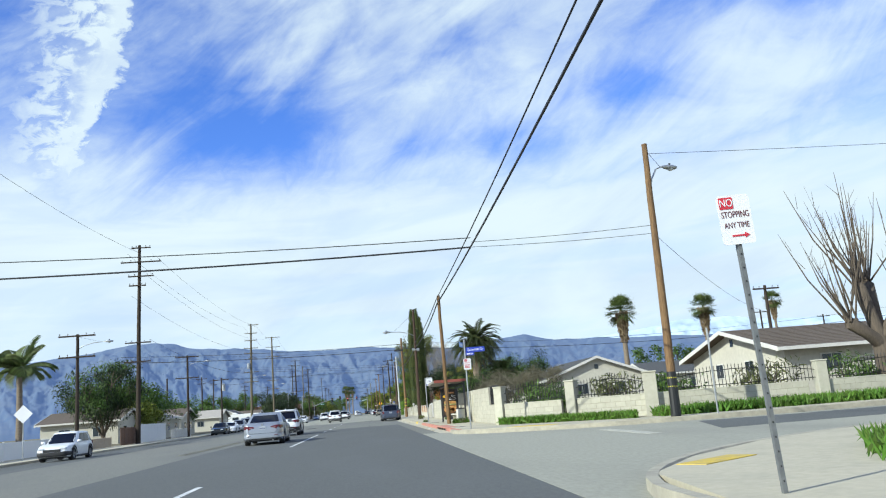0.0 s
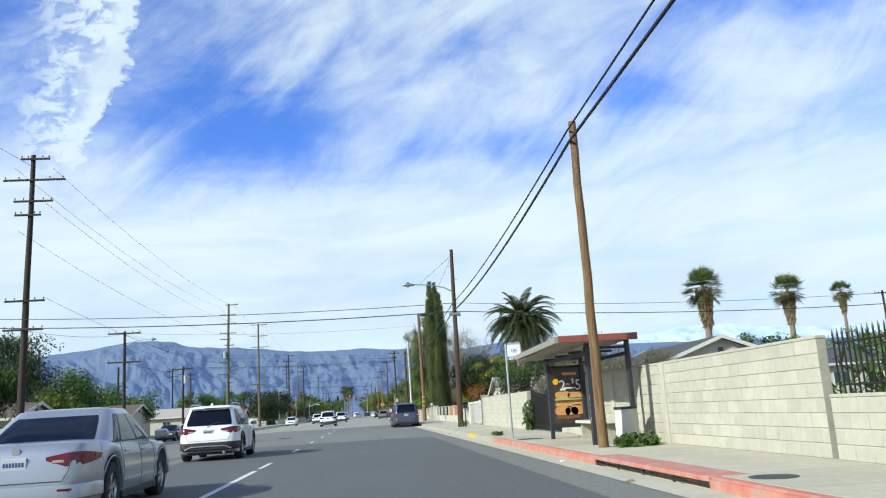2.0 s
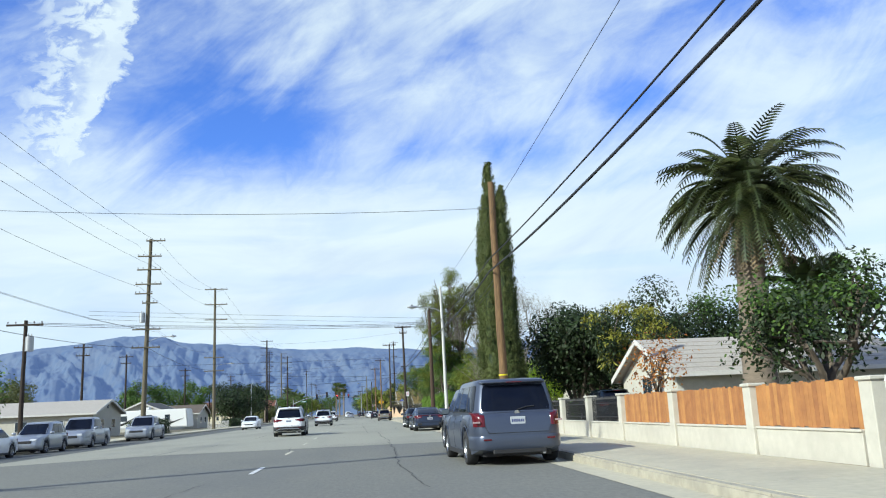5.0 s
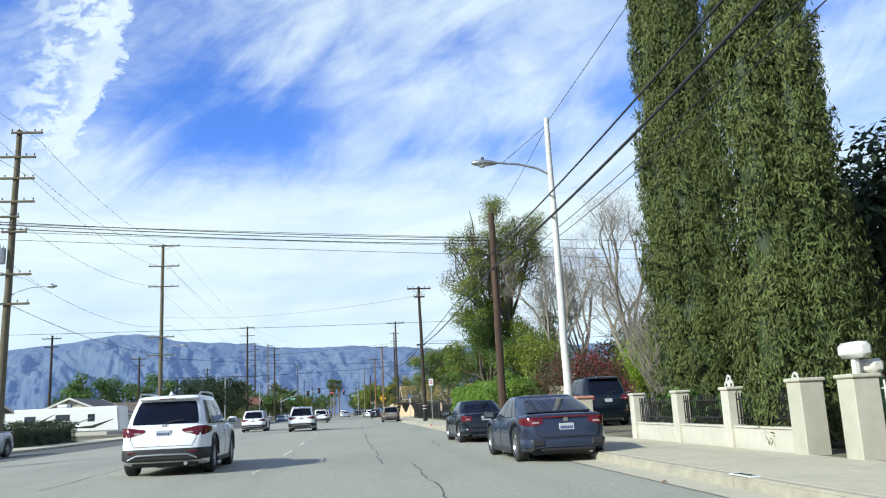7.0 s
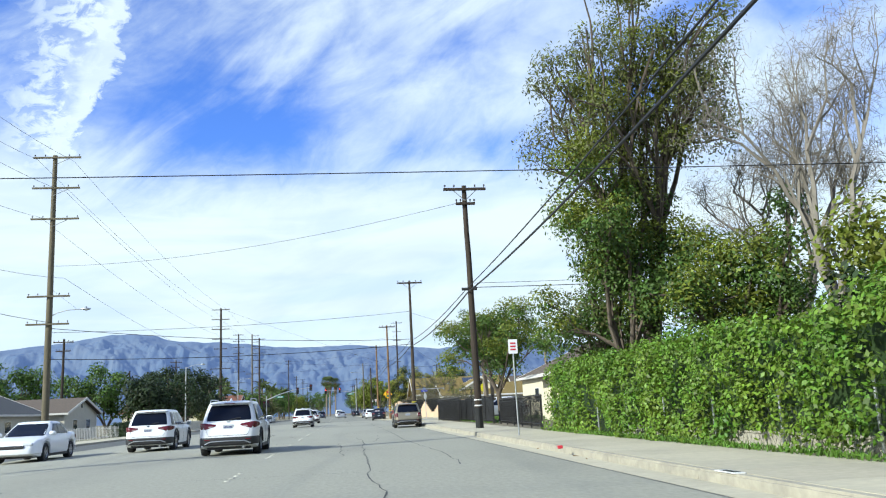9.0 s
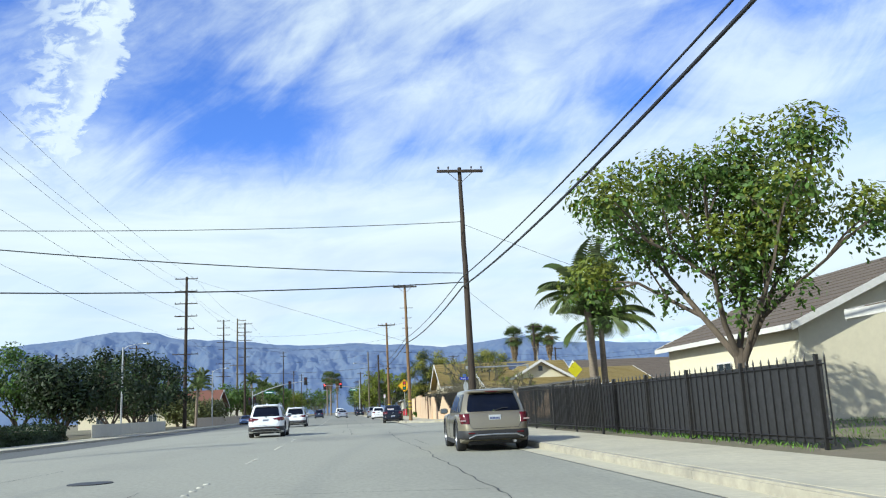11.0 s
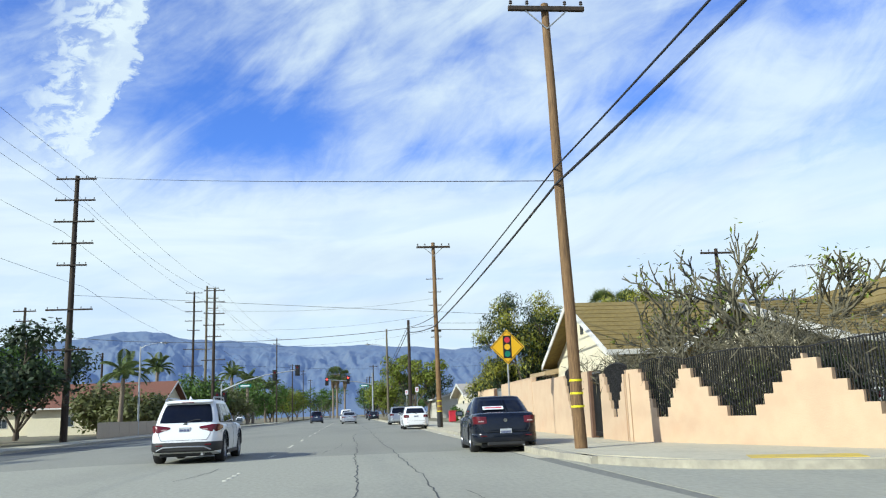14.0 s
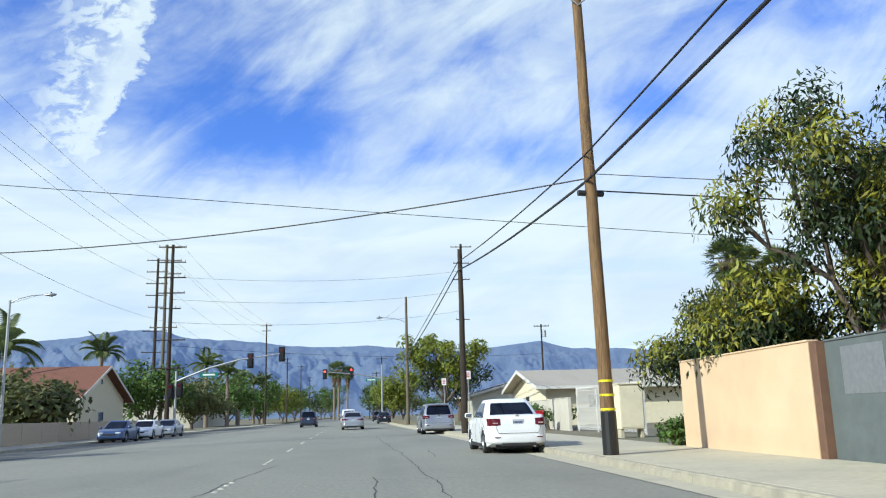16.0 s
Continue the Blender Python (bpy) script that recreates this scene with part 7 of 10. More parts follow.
g = iron_fence("narrow white iron garden gate", (6.74, 81.6), (6.74, 80.5), 0.08, 1.08, "iron_white", gap=0.13, name="iron_gate", r=0.012)
letter = thing("letter_box", (6.5, 80.2, PAVE), "black letter box on a gate pillar", "letter box")
part("letter_body", boxes((-0.12, 0.12, -0.2, 0.2, 0.92, 1.18), bevel=0.03), "iron_black", letter)
part("letter_post", boxes((-0.03, 0.03, -0.03, 0.03, -0.05, 0.95)), "iron_black", letter)
stops = [81.95, 85.2, 88.75, 92.3, 95.4, 98.6, 101.7, 104.1]
for i, (y0, y1) in enumerate(zip(stops, stops[1:])):
    x0, x1 = 6.74 + 0.02 * i, 6.76 + 0.02 * i
    pillar("square cream fence pillar", (x1, y1), 1.12, 0.26)
    low_wall("cream low wall between fence pillars", (x1, y1 - 0.14), (x0, y0 + 0.14), 0.42)
    if i < 3:
        rz, length = between((x1, y1), (x0, y0))
        ob = thing("board_fence", (x1, y1, PAVE), "orange-stained bamboo board panel", "fence", "board fences", rz)
        board = mesh_of("board", boxes((-0.055, 0.055, -0.012, 0.012, 0.46, 1.14), bevel=0.004), M["wood_orange"])
        for k in range(int(length / 0.118)):
            part("board", board, None, ob, at=pose(0.07 + k * 0.118, 0, random.uniform(-0.02, 0.02)))
        part("rail", boxes((0, length, 0.014, 0.04, 1.0, 1.05)), "wood_orange", ob)
    else:
        iron_fence("black iron panel between cream pillars", (x1, y1 - 0.15), (x0, y0 + 0.15), 0.46, 1.06, gap=0.10)
iron_fence("white iron railing with scrolled top", (7.0, 107.6), (6.95, 104.2), 0.42, 1.15, "iron_white", gap=0.15, r=0.012, spear=False)
low_wall("stained grey low wall under the railing", (7.0, 107.6), (6.95, 104.2), 0.34, "kerb")
scroll = thing("railing_scroll", (6.97, 105.9, PAVE + 1.15), "white wrought scrolls along the top of a railing", "ornament", "fence ornaments")
for k in range(4):
    y0 = -1.55 + 0.82 * k
    part("scroll", tube(bmesh.new(), [(0, y0, 0.0), (0, y0 + 0.18, 0.07), (0, y0 + 0.36, 0.20), (0, y0 + 0.44, 0.13), (0, y0 + 0.36, 0.09), (0, y0 + 0.52, 0.20), (0, y0 + 0.68, 0.07), (0, y0 + 0.8, 0.0)], 0.012, 5), "iron_white", scroll)
pillar("white plastered gate pillar", (7.02, 107.8), 1.18, 0.42)

# by the cypresses
for y in (113.2, 114.6):
    pillar("cream block gate pillar", (7.1, y), 1.12, 0.4, "block")
g = iron_fence("white iron gate standing open", (8.0, 112.6), (7.25, 113.1), 0.06, 1.08, "iron_white", gap=0.10, name="iron_gate", r=0.012, spear=False)
mb = thing("mailbox", (7.1, 113.2, PAVE + 1.18), "two white mailboxes on a gate pillar", "mailbox")
part("mailbox_body", boxes((-0.12, 0.12, -0.3, 0.25, 0.22, 0.45), bevel=0.06), "iron_white", mb, smooth=40)
part("mailbox_body", boxes((0.12, 0.33, -0.2, 0.2, 0.0, 0.2), bevel=0.05), "iron_white", mb, smooth=40)
part("bracket", boxes((-0.03, 0.03, -0.05, 0.05, -0.02, 0.23)), "iron_white", mb)
ys = [114.8, 117.3, 119.8, 122.6]
for y0, y1 in zip(ys, ys[1:]):
    pillar("white square fence pillar", (7.15, y1), 1.06, 0.3)
    low_wall("white plastered low wall", (7.15, y1), (7.12, y0), 0.36)
    iron_fence("black iron panel between white pillars", (7.15, y1 - 0.15), (7.12, y0 + 0.15), 0.42, 1.0, gap=0.11, spear=False)
for y in (114.9, 116.0, 117.3):
    ob = thing("fence_ornament", (7.13, y, PAVE + 1.06 if y == 117.3 else PAVE + 1.0), "white cast scroll ornament on the fence", "ornament", "fence ornaments")
    bm = bmesh.new()
    for cx, cz, r in ((-0.10, 0.09, 0.07), (0.10, 0.09, 0.07), (0, 0.19, 0.08)):
        tube(bm, [(0, cx + r * math.cos(a), cz + r * math.sin(a)) for a in np.linspace(0, 2 * math.pi, 13)], 0.022, 5)
    part("scroll", bm, "iron_white", ob)
    part("stem", boxes((-0.012, 0.012, -0.012, 0.012, -0.03, 0.2)), "iron_white", ob)
ys = [127.2, 130.7, 134.4]
for y in ys:
    ob = pillar("rough stone fence pillar with a brick cap", (7.05, y), 1.06, 0.46, "block", cap=False)
    part("cap", boxes((-0.28, 0.28, -0.28, 0.28, 1.06, 1.14), bevel=0.02), "kerb_red", ob, "brick-red cap")
for y0, y1 in zip(ys, ys[1:]):
    low_wall("stone footing under the fence", (7.05, y1 - 0.23), (7.05, y0 + 0.23), 0.28, "block")
    iron_fence("black iron panel between stone pillars", (7.05, y1 - 0.23), (7.05, y0 + 0.23), 0.33, 1.12, gap=0.10)
pillar("white gate pillar", (7.1, 137.6), 1.0, 0.4)
rzb, lb = between((8.6, 141.5), (7.6, 137.8))
ob = thing("board_fence", (9.4, 141.0, PAVE), "weathered grey board fence", "fence", "board fences", -62)
board = mesh_of("board", boxes((-0.085, 0.085, -0.012, 0.012, 0.0, 1.75)), M["wood_grey"])
for k in range(26):
    part("board", board, None, ob, at=pose(0.18 * k, 0, random.uniform(-0.03, 0.03)))
part("rail", boxes((-0.1, 4.6, 0.014, 0.05, 1.2, 1.28)), "wood_grey", ob)

# wire fence under the hedge
ob = thing("wire_fence", (7.35, 162.4, PAVE), "leaning chain-link fence under the hedge", "fence", "wire fences", -90)
for k in range(8):
    part("post", rods(((2.6 * k, 0, -0.05), (2.6 * k + 0.05, -0.03, 1.1), 0.025), seg=8), "steel", ob)
bm = bmesh.new()
for k in range(130):
    x = k * 0.15
    for s in (-1, 1):
        rod(bm, (x, 0, 0.08), (x + s * 0.4, -0.02, 0.7), 0.0025, seg=3, cap=False)
tagged(part("wire_mesh", bm, "dark_metal", ob), kind="stuff")
low_wall("broken low stone edging", (7.55, 155.5), (7.5, 144.0), 0.24, "kerb")

# black railings towards the second side street
iron_fence("black iron railing round a lawn", (8.0, 176.8), (7.4, 164.5), 0.06, 1.25, gap=0.14, posts=2.4)
g = iron_fence("tall black iron fence with a dark screen", (7.95, 197.6), (7.95, 178.4), 0.06, 1.5, gap=0.3, posts=2.7, r=0.011)
part("screen", boxes((0.1, 19.0, 0.03, 0.04, 0.1, 1.45)), "dark_metal", g, "dark mesh screen")
iron_fence("tall black iron fence with spear tips", (8.8, 207.2), (7.1, 199.6), 0.06, 1.58, gap=0.14, posts=2.6, r=0.013)
iron_fence("tall black iron fence with spear tips", (30, 208.6), (8.8, 207.3), 0.06, 1.58, gap=0.36, posts=2.6, r=0.013)
iron_fence("tall black iron fence with spear tips", (7.1, 199.5), (7.4, 189.0), 0.06, 1.58, gap=0.14, posts=2.6, r=0.013)


# stepped pink wall
def stepped_wall(label, a, b, vees, mat, full=1.85, base=0.62, posts=()):
    """A plastered wall whose top climbs in steps away from each V, with iron bars in the V's. vees: (middle, half width, half flat)."""
    rz, length = between(a, b)
    ob = thing("stepped_wall", (*a, PAVE), label, "wall", "stepped walls", rz)

    def top(s):
        h = full
        for mid, half, flat in vees:
            d = abs(s - mid)
            if d < half:
                h = min(h, base + (0 if d < flat else (math.floor((d - flat) / ((half - flat) / 5)) + 1) / 5 * (full - base - 0.1)))
        return h

    marks = sorted({0.0, length, *[m + s * (f + (h - f) * k / 5) for m, h, f in vees for s in (-1, 1) for k in range(6)]})
    marks = [m for m in marks if -1e-6 <= m <= length + 1e-6]
    outline = [(0, -0.1), (length, -0.1)]
    for p, q in reversed(list(zip(marks, marks[1:]))):
        if q - p < 0.004:
            continue
        h = top((p + q) / 2)
        outline += [(q, h), (p, h)]
    part("face", plate_bm(outline, -0.08, 0.08), mat, ob)
    for mid, half, flat in vees:
        lo, hi = max(0.05, mid - half), min(length - 0.05, mid + half)
        n = int((hi - lo) / 0.075)
        grid = {}
        for k in range(n + 1):
            s = lo + (hi - lo) * k / n
            z0 = top(s)
            z1 = full + 0.10 + 0.16 * math.cos((s - mid) / half * 1.3)
            h = round(z1 - z0, 2)
            if h > 0.12:
                if h not in grid:
                    grid[h] = mesh_of("picket", boxes((-0.011, 0.011, -0.011, 0.011, 0, h)), M["iron_black"])
                part("picket", grid[h], None, ob, at=pose(s, 0, z0))
        part("rail", tube(bmesh.new(), [(lo + (hi - lo) * k / 10, 0, full + 0.08 + 0.16 * math.cos((lo + (hi - lo) * k / 10 - mid) / half * 1.3)) for k in range(11)], 0.016, 5), "iron_black", ob)
        for f in (0.35, 0.7):
            part("scroll", tube(bmesh.new(), [(mid - half * f + 0.02, 0.0, base + (full - base) * f), (mid, 0.0, base + (full - base) * (f - 0.25)), (mid + half * f - 0.02, 0.0, base + (full - base) * f)], 0.012, 4), "iron_black", ob)
    for s in posts:
        part("post", boxes((s - 0.06, s + 0.06, -0.11, 0.11, -0.1, full - 0.1)), "stucco_peach", ob)
    return ob


stepped_wall("pink plastered wall with stepped peaks and iron infill", (6.9, 236.0), (10.3, 226.7), [(1.3, 0.82, 0.21), (3.9, 1.75, 0.42), (7.8, 2.1, 0.5)], "stucco_peach", posts=(0.06, 9.8))
stepped_wall("pink plastered wall with stepped peaks and iron infill", (10.3, 226.7), (15.4, 225.3), [(1.2, 1.05, 0.35), (3.6, 0.7, 0.2)], "stucco_peach")
stepped_wall("pink plastered wall with stepped V openings", (6.85, 238.3), (6.9, 236.1), [(1.22, 0.95, 0.17)], "stucco_peach", posts=(2.1,))
stepped_wall("pink plastered wall with stepped V openings", (6.95, 248.5), (6.87, 239.5), [(6.6, 0.95, 0.14)], "stucco_peach", full=2.0)
iron_fence("scrolled black iron gate in a pink wall", (6.87, 239.42), (6.85, 238.4), 0.06, 1.9, gap=0.075, name="iron_gate", r=0.012)
pillar("brown-edged pink gate post", (6.86, 239.46), 2.0, 0.2, "trim_brown", cap=False)
low_wall("tall peach plastered wall beside the pavement", (7.2, 257.6), (6.95, 248.5), 2.16, "stucco_peach", 0.2, name="plaster_wall")
low_wall("tall peach plastered wall beside the pavement", (7.25, 266.8), (7.28, 260.75), 2.05, "stucco_pink", 0.2, name="plaster_wall")
g = low_wall("grey painted panel closing a gateway", (7.4, 260.5), (7.35, 257.7), 2.02, "panel_grey", 0.1, name="gate_panel")
part("patch", boxes((0.5, 1.7, -0.056, -0.051, 1.1, 1.9)), "steel", g)
pillar("brown-edged gate post", (7.3, 260.62), 2.05, 0.22, "trim_brown", cap=False)
iron_fence("black iron gate in front of a carport", (15.4, 225.3), (22.5, 225.0), 0.06, 1.5, gap=0.14, posts=2.3, base=0.0)
iron_fence("white iron fence beside a drive", (9.5, 276.5), (9.0, 284.5), 0.06, 1.9, "iron_white", gap=0.14, r=0.014, posts=2.6)
low_wall("white plastered yard wall", (8.8, 285), (9.3, 298), 1.5, "stucco_white")
ob = thing("red_bin", (7.6, 287.0, PAVE), "small dark red bin beside a wall", "bin")
part("bin_body", boxes((-0.3, 0.3, -0.3, 0.3, 0, 0.9), bevel=0.04), "sign_red", ob)
part("bin_lid", boxes((-0.33, 0.33, -0.33, 0.33, 0.9, 0.96), bevel=0.02), "sign_red", ob)


# ---- houses ----
def house(label, x0, x1, y0, y1, wall_h, ridge_h, axis, wall, roof, eave=0.45, windows=(), at_z=PAVE, hip=0.0, name="house", door=None, chimney=None, antenna=None, trim="fascia"):
    """A low house: walls, gabled roof with eaves and fascia, gable boards, windows on its sides given as (side, along, z, w, h)."""
    cx, cy = (x0 + x1) / 2, (y0 + y1) / 2
    ob = thing(name, (cx, cy, at_z), label, "house", "houses")
    hx, hy = (x1 - x0) / 2, (y1 - y0) / 2
    bm = boxes((-hx, hx, -hy, hy, -0.3, wall_h))
    part("wall", bm, wall, ob)
    t = 0.14
    if axis == "x":
        run, rise, length = hy, ridge_h - wall_h, hx
    else:
        run, rise, length = hx, ridge_h - wall_h, hy
    slope = rise / run

    def place(along_, across, z):
        return (along_, across, z) if axis == "x" else (across, along_, z)

    # gables
    for s in (-1, 1):
        bm = bmesh.new()
        lo = hip
        a = length * s
        vs = [bm.verts.new(place(a - s * 0.01, -run, wall_h)), bm.verts.new(place(a - s * 0.01, run, wall_h)), bm.verts.new(place(a - s * (0.01 + lo), 0, ridge_h - 0.02)),
              bm.verts.new(place(a - s * 0.15, -run, wall_h)), bm.verts.new(place(a - s * 0.15, run, wall_h)), bm.verts.new(place(a - s * (0.15 + lo), 0, ridge_h - 0.02))]
        bm.faces.new(vs[:3])
        bm.faces.new(vs[3:])
        for i, j in ((0, 1), (1, 2), (2, 0)):
            bm.faces.new((vs[i], vs[j], vs[j + 3], vs[i + 3]))
        bmesh.ops.recalc_face_normals(bm, faces=bm.faces)
        part("gable", bm, wall, ob)
        bm = boxes((-0.18, 0.18, -0.02, 0.02, -0.22, 0.22)) if axis == "y" else boxes((-0.02, 0.02, -0.18, 0.18, -0.22, 0.22))
        part("gable_vent", bm, "window", ob, at=Matrix.Translation(place(a + s * 0.01, 0, wall_h + rise * 0.55)))
    for s in (-1, 1):
        out = run + eave
        z_out = wall_h - slope * eave
        bm = bmesh.new()
        pts = [(-length - eave, 0, ridge_h), (length + eave, 0, ridge_h), (length + eave, s * out, z_out), (-length - eave, s * out, z_out)]
        lo = [bm.verts.new(place(p[0], p[1], p[2] + 0.02)) for p in pts]
        hi = [bm.verts.new(place(p[0], p[1], p[2] + 0.02 + t)) for p in pts]
        bm.faces.new(lo)
        bm.faces.new(hi)
        for i in range(4):
            bm.faces.new((lo[i], lo[(i + 1) % 4], hi[(i + 1) % 4], hi[i]))
        bmesh.ops.recalc_face_normals(bm, faces=bm.faces)
        slab = part("roof", bm, roof, ob)
        # courses of shingles as low ridges
        rows = int(out / 0.45) if at_z == PAVE and x0 < 23 else 0
        for k in range(1, rows):
            f = k / rows
            zc = ridge_h + (z_out - ridge_h) * f + 0.02 + t
            bm = bmesh.new()
            box(bm, -length - eave, length + eave, -0.03, 0.03, -0.01, 0.022)
            m = Matrix.Translation(place(0, s * out * f, zc)) @ (pose(0, 0, 0, -s * math.degrees(math.atan(slope)), 0, 0) if axis == "x" else pose(0, 0, 0, 0, s * math.degrees(math.atan(slope)), 0) @ pose(0, 0, 0, 0, 0, 90))
            part("shingle_course", bm, roof, slab, at=m)
        bm = bmesh.new()
        c = place(0, s * (out + 0.02), z_out + 0.07)
        d = place(length + eave, 0.02, 0.09)
        box(bm, c[0] - d[0], c[0] + d[0], c[1] - d[1], c[1] + d[1], c[2] - d[2], c[2] + d[2])
        part("fascia", bm, trim, ob)
        for e in (-1, 1):
            bm = bmesh.new()
            p, q = Vector(place(e * (length + eave + 0.015), 0, ridge_h + 0.07)), Vector(place(e * (length + eave + 0.015), s * out, z_out + 0.07))
            d = (q - p).normalized()
            n = Vector(place(0, 0, 1))
            w = Vector(place(0.02, 0, 0))
            vs = []
            for base in (p, q):
                for dz in (-0.12, 0.12):
                    for dw in (-1, 1):
                        vs.append(bm.verts.new(base + n * dz + w * dw))
            for f in ((0, 1, 3, 2), (4, 6, 7, 5), (0, 4, 5, 1), (2, 3, 7, 6), (0, 2, 6, 4), (1, 5, 7, 3)):
                bm.faces.new([vs[i] for i in f])
            bmesh.ops.recalc_face_normals(bm, faces=bm.faces)
            part("barge_board", bm, trim, ob)
    for side, pos, z, w, h in windows:
        if side in "sn":
            yy_ = -hy if side == "s" else hy
            g = -1 if side == "s" else 1
            m = pose(pos, yy_ + g * 0.015, z, 0, 0, 0)
        else:
            xx_ = -hx if side == "w" else hx
            g = -1 if side == "w" else 1
            m = pose(xx_ + g * 0.015, pos, z, 0, 0, 90)
        wn = part("house_window", boxes((-w / 2 - 0.06, w / 2 + 0.06, -0.03, 0.03, -h / 2 - 0.06, h / 2 + 0.06)), "fascia", ob, "white-framed window", at=m)
        for k in (-1, 1):
            part("pane", boxes((k * w / 4 - w / 4 + 0.02, k * w / 4 + w / 4 - 0.02, -0.04, 0.04, -h / 2, h / 2)), "window", wn)
    if door:
        side, pos, w, h, mat = door
        m = pose(pos, -hy - 0.01, h / 2, 0, 0, 0) if side == "s" else pose(-hx - 0.01, pos, h / 2, 0, 0, 90)
        part("door", boxes((-w / 2, w / 2, -0.03, 0.03, -h / 2, h / 2)), mat, ob, at=m)
    if chimney:
        part("chimney", boxes((chimney[0] - 0.35, chimney[0] + 0.35, chimney[1] - 0.35, chimney[1] + 0.35, wall_h, ridge_h + 0.7)), "block", ob)
    if antenna:
        bm = rods((antenna, (antenna[0], antenna[1], ridge_h + 1.6), 0.02), ((antenna[0] - 0.7, antenna[1], ridge_h + 1.5), (antenna[0] + 0.7, antenna[1], ridge_h + 1.62), 0.015), seg=5)
        for k in range(5):
            rod(bm, (antenna[0] - 0.6 + 0.3 * k, antenna[1] - 0.35, ridge_h + 1.55), (antenna[0] - 0.6 + 0.3 * k, antenna[1] + 0.35, ridge_h + 1.55), 0.01, seg=4)
        part("antenna", bm, "steel", ob)
    return ob


house("cream stucco bungalow with a dark grey gabled roof", 18.0, 28.2, 78.2, 92.0, 2.55, 4.42, "y", "stucco_white", "roof_grey", windows=(("s", -1.6, 1.5, 1.2, 0.9), ("s", 2.2, 1.5, 1.1, 0.9), ("w", 0, 1.5, 1.4, 0.9)))
house("white stucco house with a tan low roof", 22.5, 36, 41.0, 53.0, 2.6, 3.9, "x", "stucco_white", "roof_brown", eave=0.7, windows=(("w", -2, 1.7, 1.0, 0.8), ("w", 2.0, 1.7, 1.0, 0.8), ("s", -4.2, 1.7, 1.1, 0.8), ("s", -1.5, 1.7, 0.7, 0.7), ("s", 1.5, 1.7, 1.1, 0.8), ("s", 4.5, 1.7, 1.1, 0.8)))
house("small pale house with a low tan roof", 32, 42, 88, 97, 2.6, 3.9, "x", "stucco_white", "roof_grey", windows=(("s", 0, 1.5, 1.2, 0.9),))
house("white house with a grey roof beside a drive", 13.4, 24, 105.0, 112.0, 2.1, 3.6, "x", "stucco_white", "roof_light", windows=(("w", 0, 1.5, 1.2, 1.0),))
house("pale house end behind the red bougainvillea", 16.5, 24, 134, 141, 2.6, 4.2, "x", "stucco_white", "roof_brown")
house("cream house with a porch behind the railing", 11.4, 22, 172.5, 181.0, 2.55, 3.5, "y", "stucco_cream", "roof_brown", eave=0.8, windows=(("s", -3.5, 1.5, 1.3, 1.0), ("w", -2.2, 1.5, 1.2, 1.0)), door=("w", 1.5, 0.95, 2.05, "window"))
house("yellow house with a steep gable", 14.5, 26, 190.5, 201.5, 3.1, 5.6, "y", "stucco_cream", "roof_brown", windows=(("w", 0, 1.6, 1.2, 1.0),))
house("cream bungalow with mossy tan shingles and a road-side gable", 8.9, 21, 243.0, 252.2, 2.95, 5.0, "x", "stucco_cream", "roof_tan", eave=0.6, windows=(("w", 2.2, 1.75, 0.8, 0.75), ("w", -0.4, 1.75, 0.5, 0.75), ("s", -2.0, 1.6, 1.2, 1.0)), antenna=(4, 0, 4.0))
house("cream garage wing under a low front slope of mossy tan shingles", 11.6, 25.0, 233.0, 243.5, 2.35, 3.75, "x", "stucco_cream", "roof_tan", eave=0.6, windows=(("s", -4.6, 1.4, 1.2, 0.9),), door=("s", 1.0, 3.4, 2.0, "fascia"))
house("cream gable rising over the garage roof", 14.0, 18.6, 235.2, 243.2, 3.15, 4.45, "y", "stucco_cream", "roof_tan", eave=0.5)
house("house with a dark brown roof beyond the garage", 21.5, 40, 237.0, 247.0, 2.6, 4.6, "x", "stucco_cream", "roof_brown", windows=(("s", -4, 1.5, 1.3, 1.0),))
house("low extension with louvred windows behind the peach wall", 8.8, 16, 252.6, 255.1, 2.5, 3.0, "y", "stucco_cream", "roof_tan", eave=0.5, windows=(("w", 0.7, 2.22, 0.9, 0.34), ("w", -0.5, 2.22, 0.9, 0.34)), trim="trim_tan")
ob = thing("solar_panels", (17.5, 246.0, PAVE), "dark solar panels on a bungalow roof", "solar panel")
for k in range(4):
    part("panel", boxes((-0.5, 0.5, -0.85, 0.85, -0.02, 0.02)), "solar", ob, at=pose(-1.6 + 1.05 * k, -0.75, 4.93 - 0.34, math.degrees(math.atan(2.05 / 4.6)), 0, 0))
ob = thing("satellite_dish", (13.2, 243.2, PAVE), "grey satellite dish on a roof", "satellite dish")
bm = bmesh.new()
bmesh.ops.create_cone(bm, cap_ends=False, segments=16, radius1=0.06, radius2=0.4, depth=0.16, matrix=pose(0, 0, 3.9, 60, 0, 30))
part("dish", bm, "steel", ob, smooth=60)
part("mast", rods(((0, 0.1, 3.0), (0, 0.1, 3.85), 0.03), seg=6), "steel", ob)
house("low pale house with a wide tan roof", 11.0, 22, 300, 312, 2.5, 3.7, "x", "stucco_cream", "roof_light", eave=0.8, windows=(("w", 0, 1.5, 1.2, 0.9), ("s", -2, 1.5, 1.4, 0.8)))
house("grey-roofed house far along the road", 10, 22, 330, 342, 2.6, 4.2, "y", "stucco_white", "roof_grey")

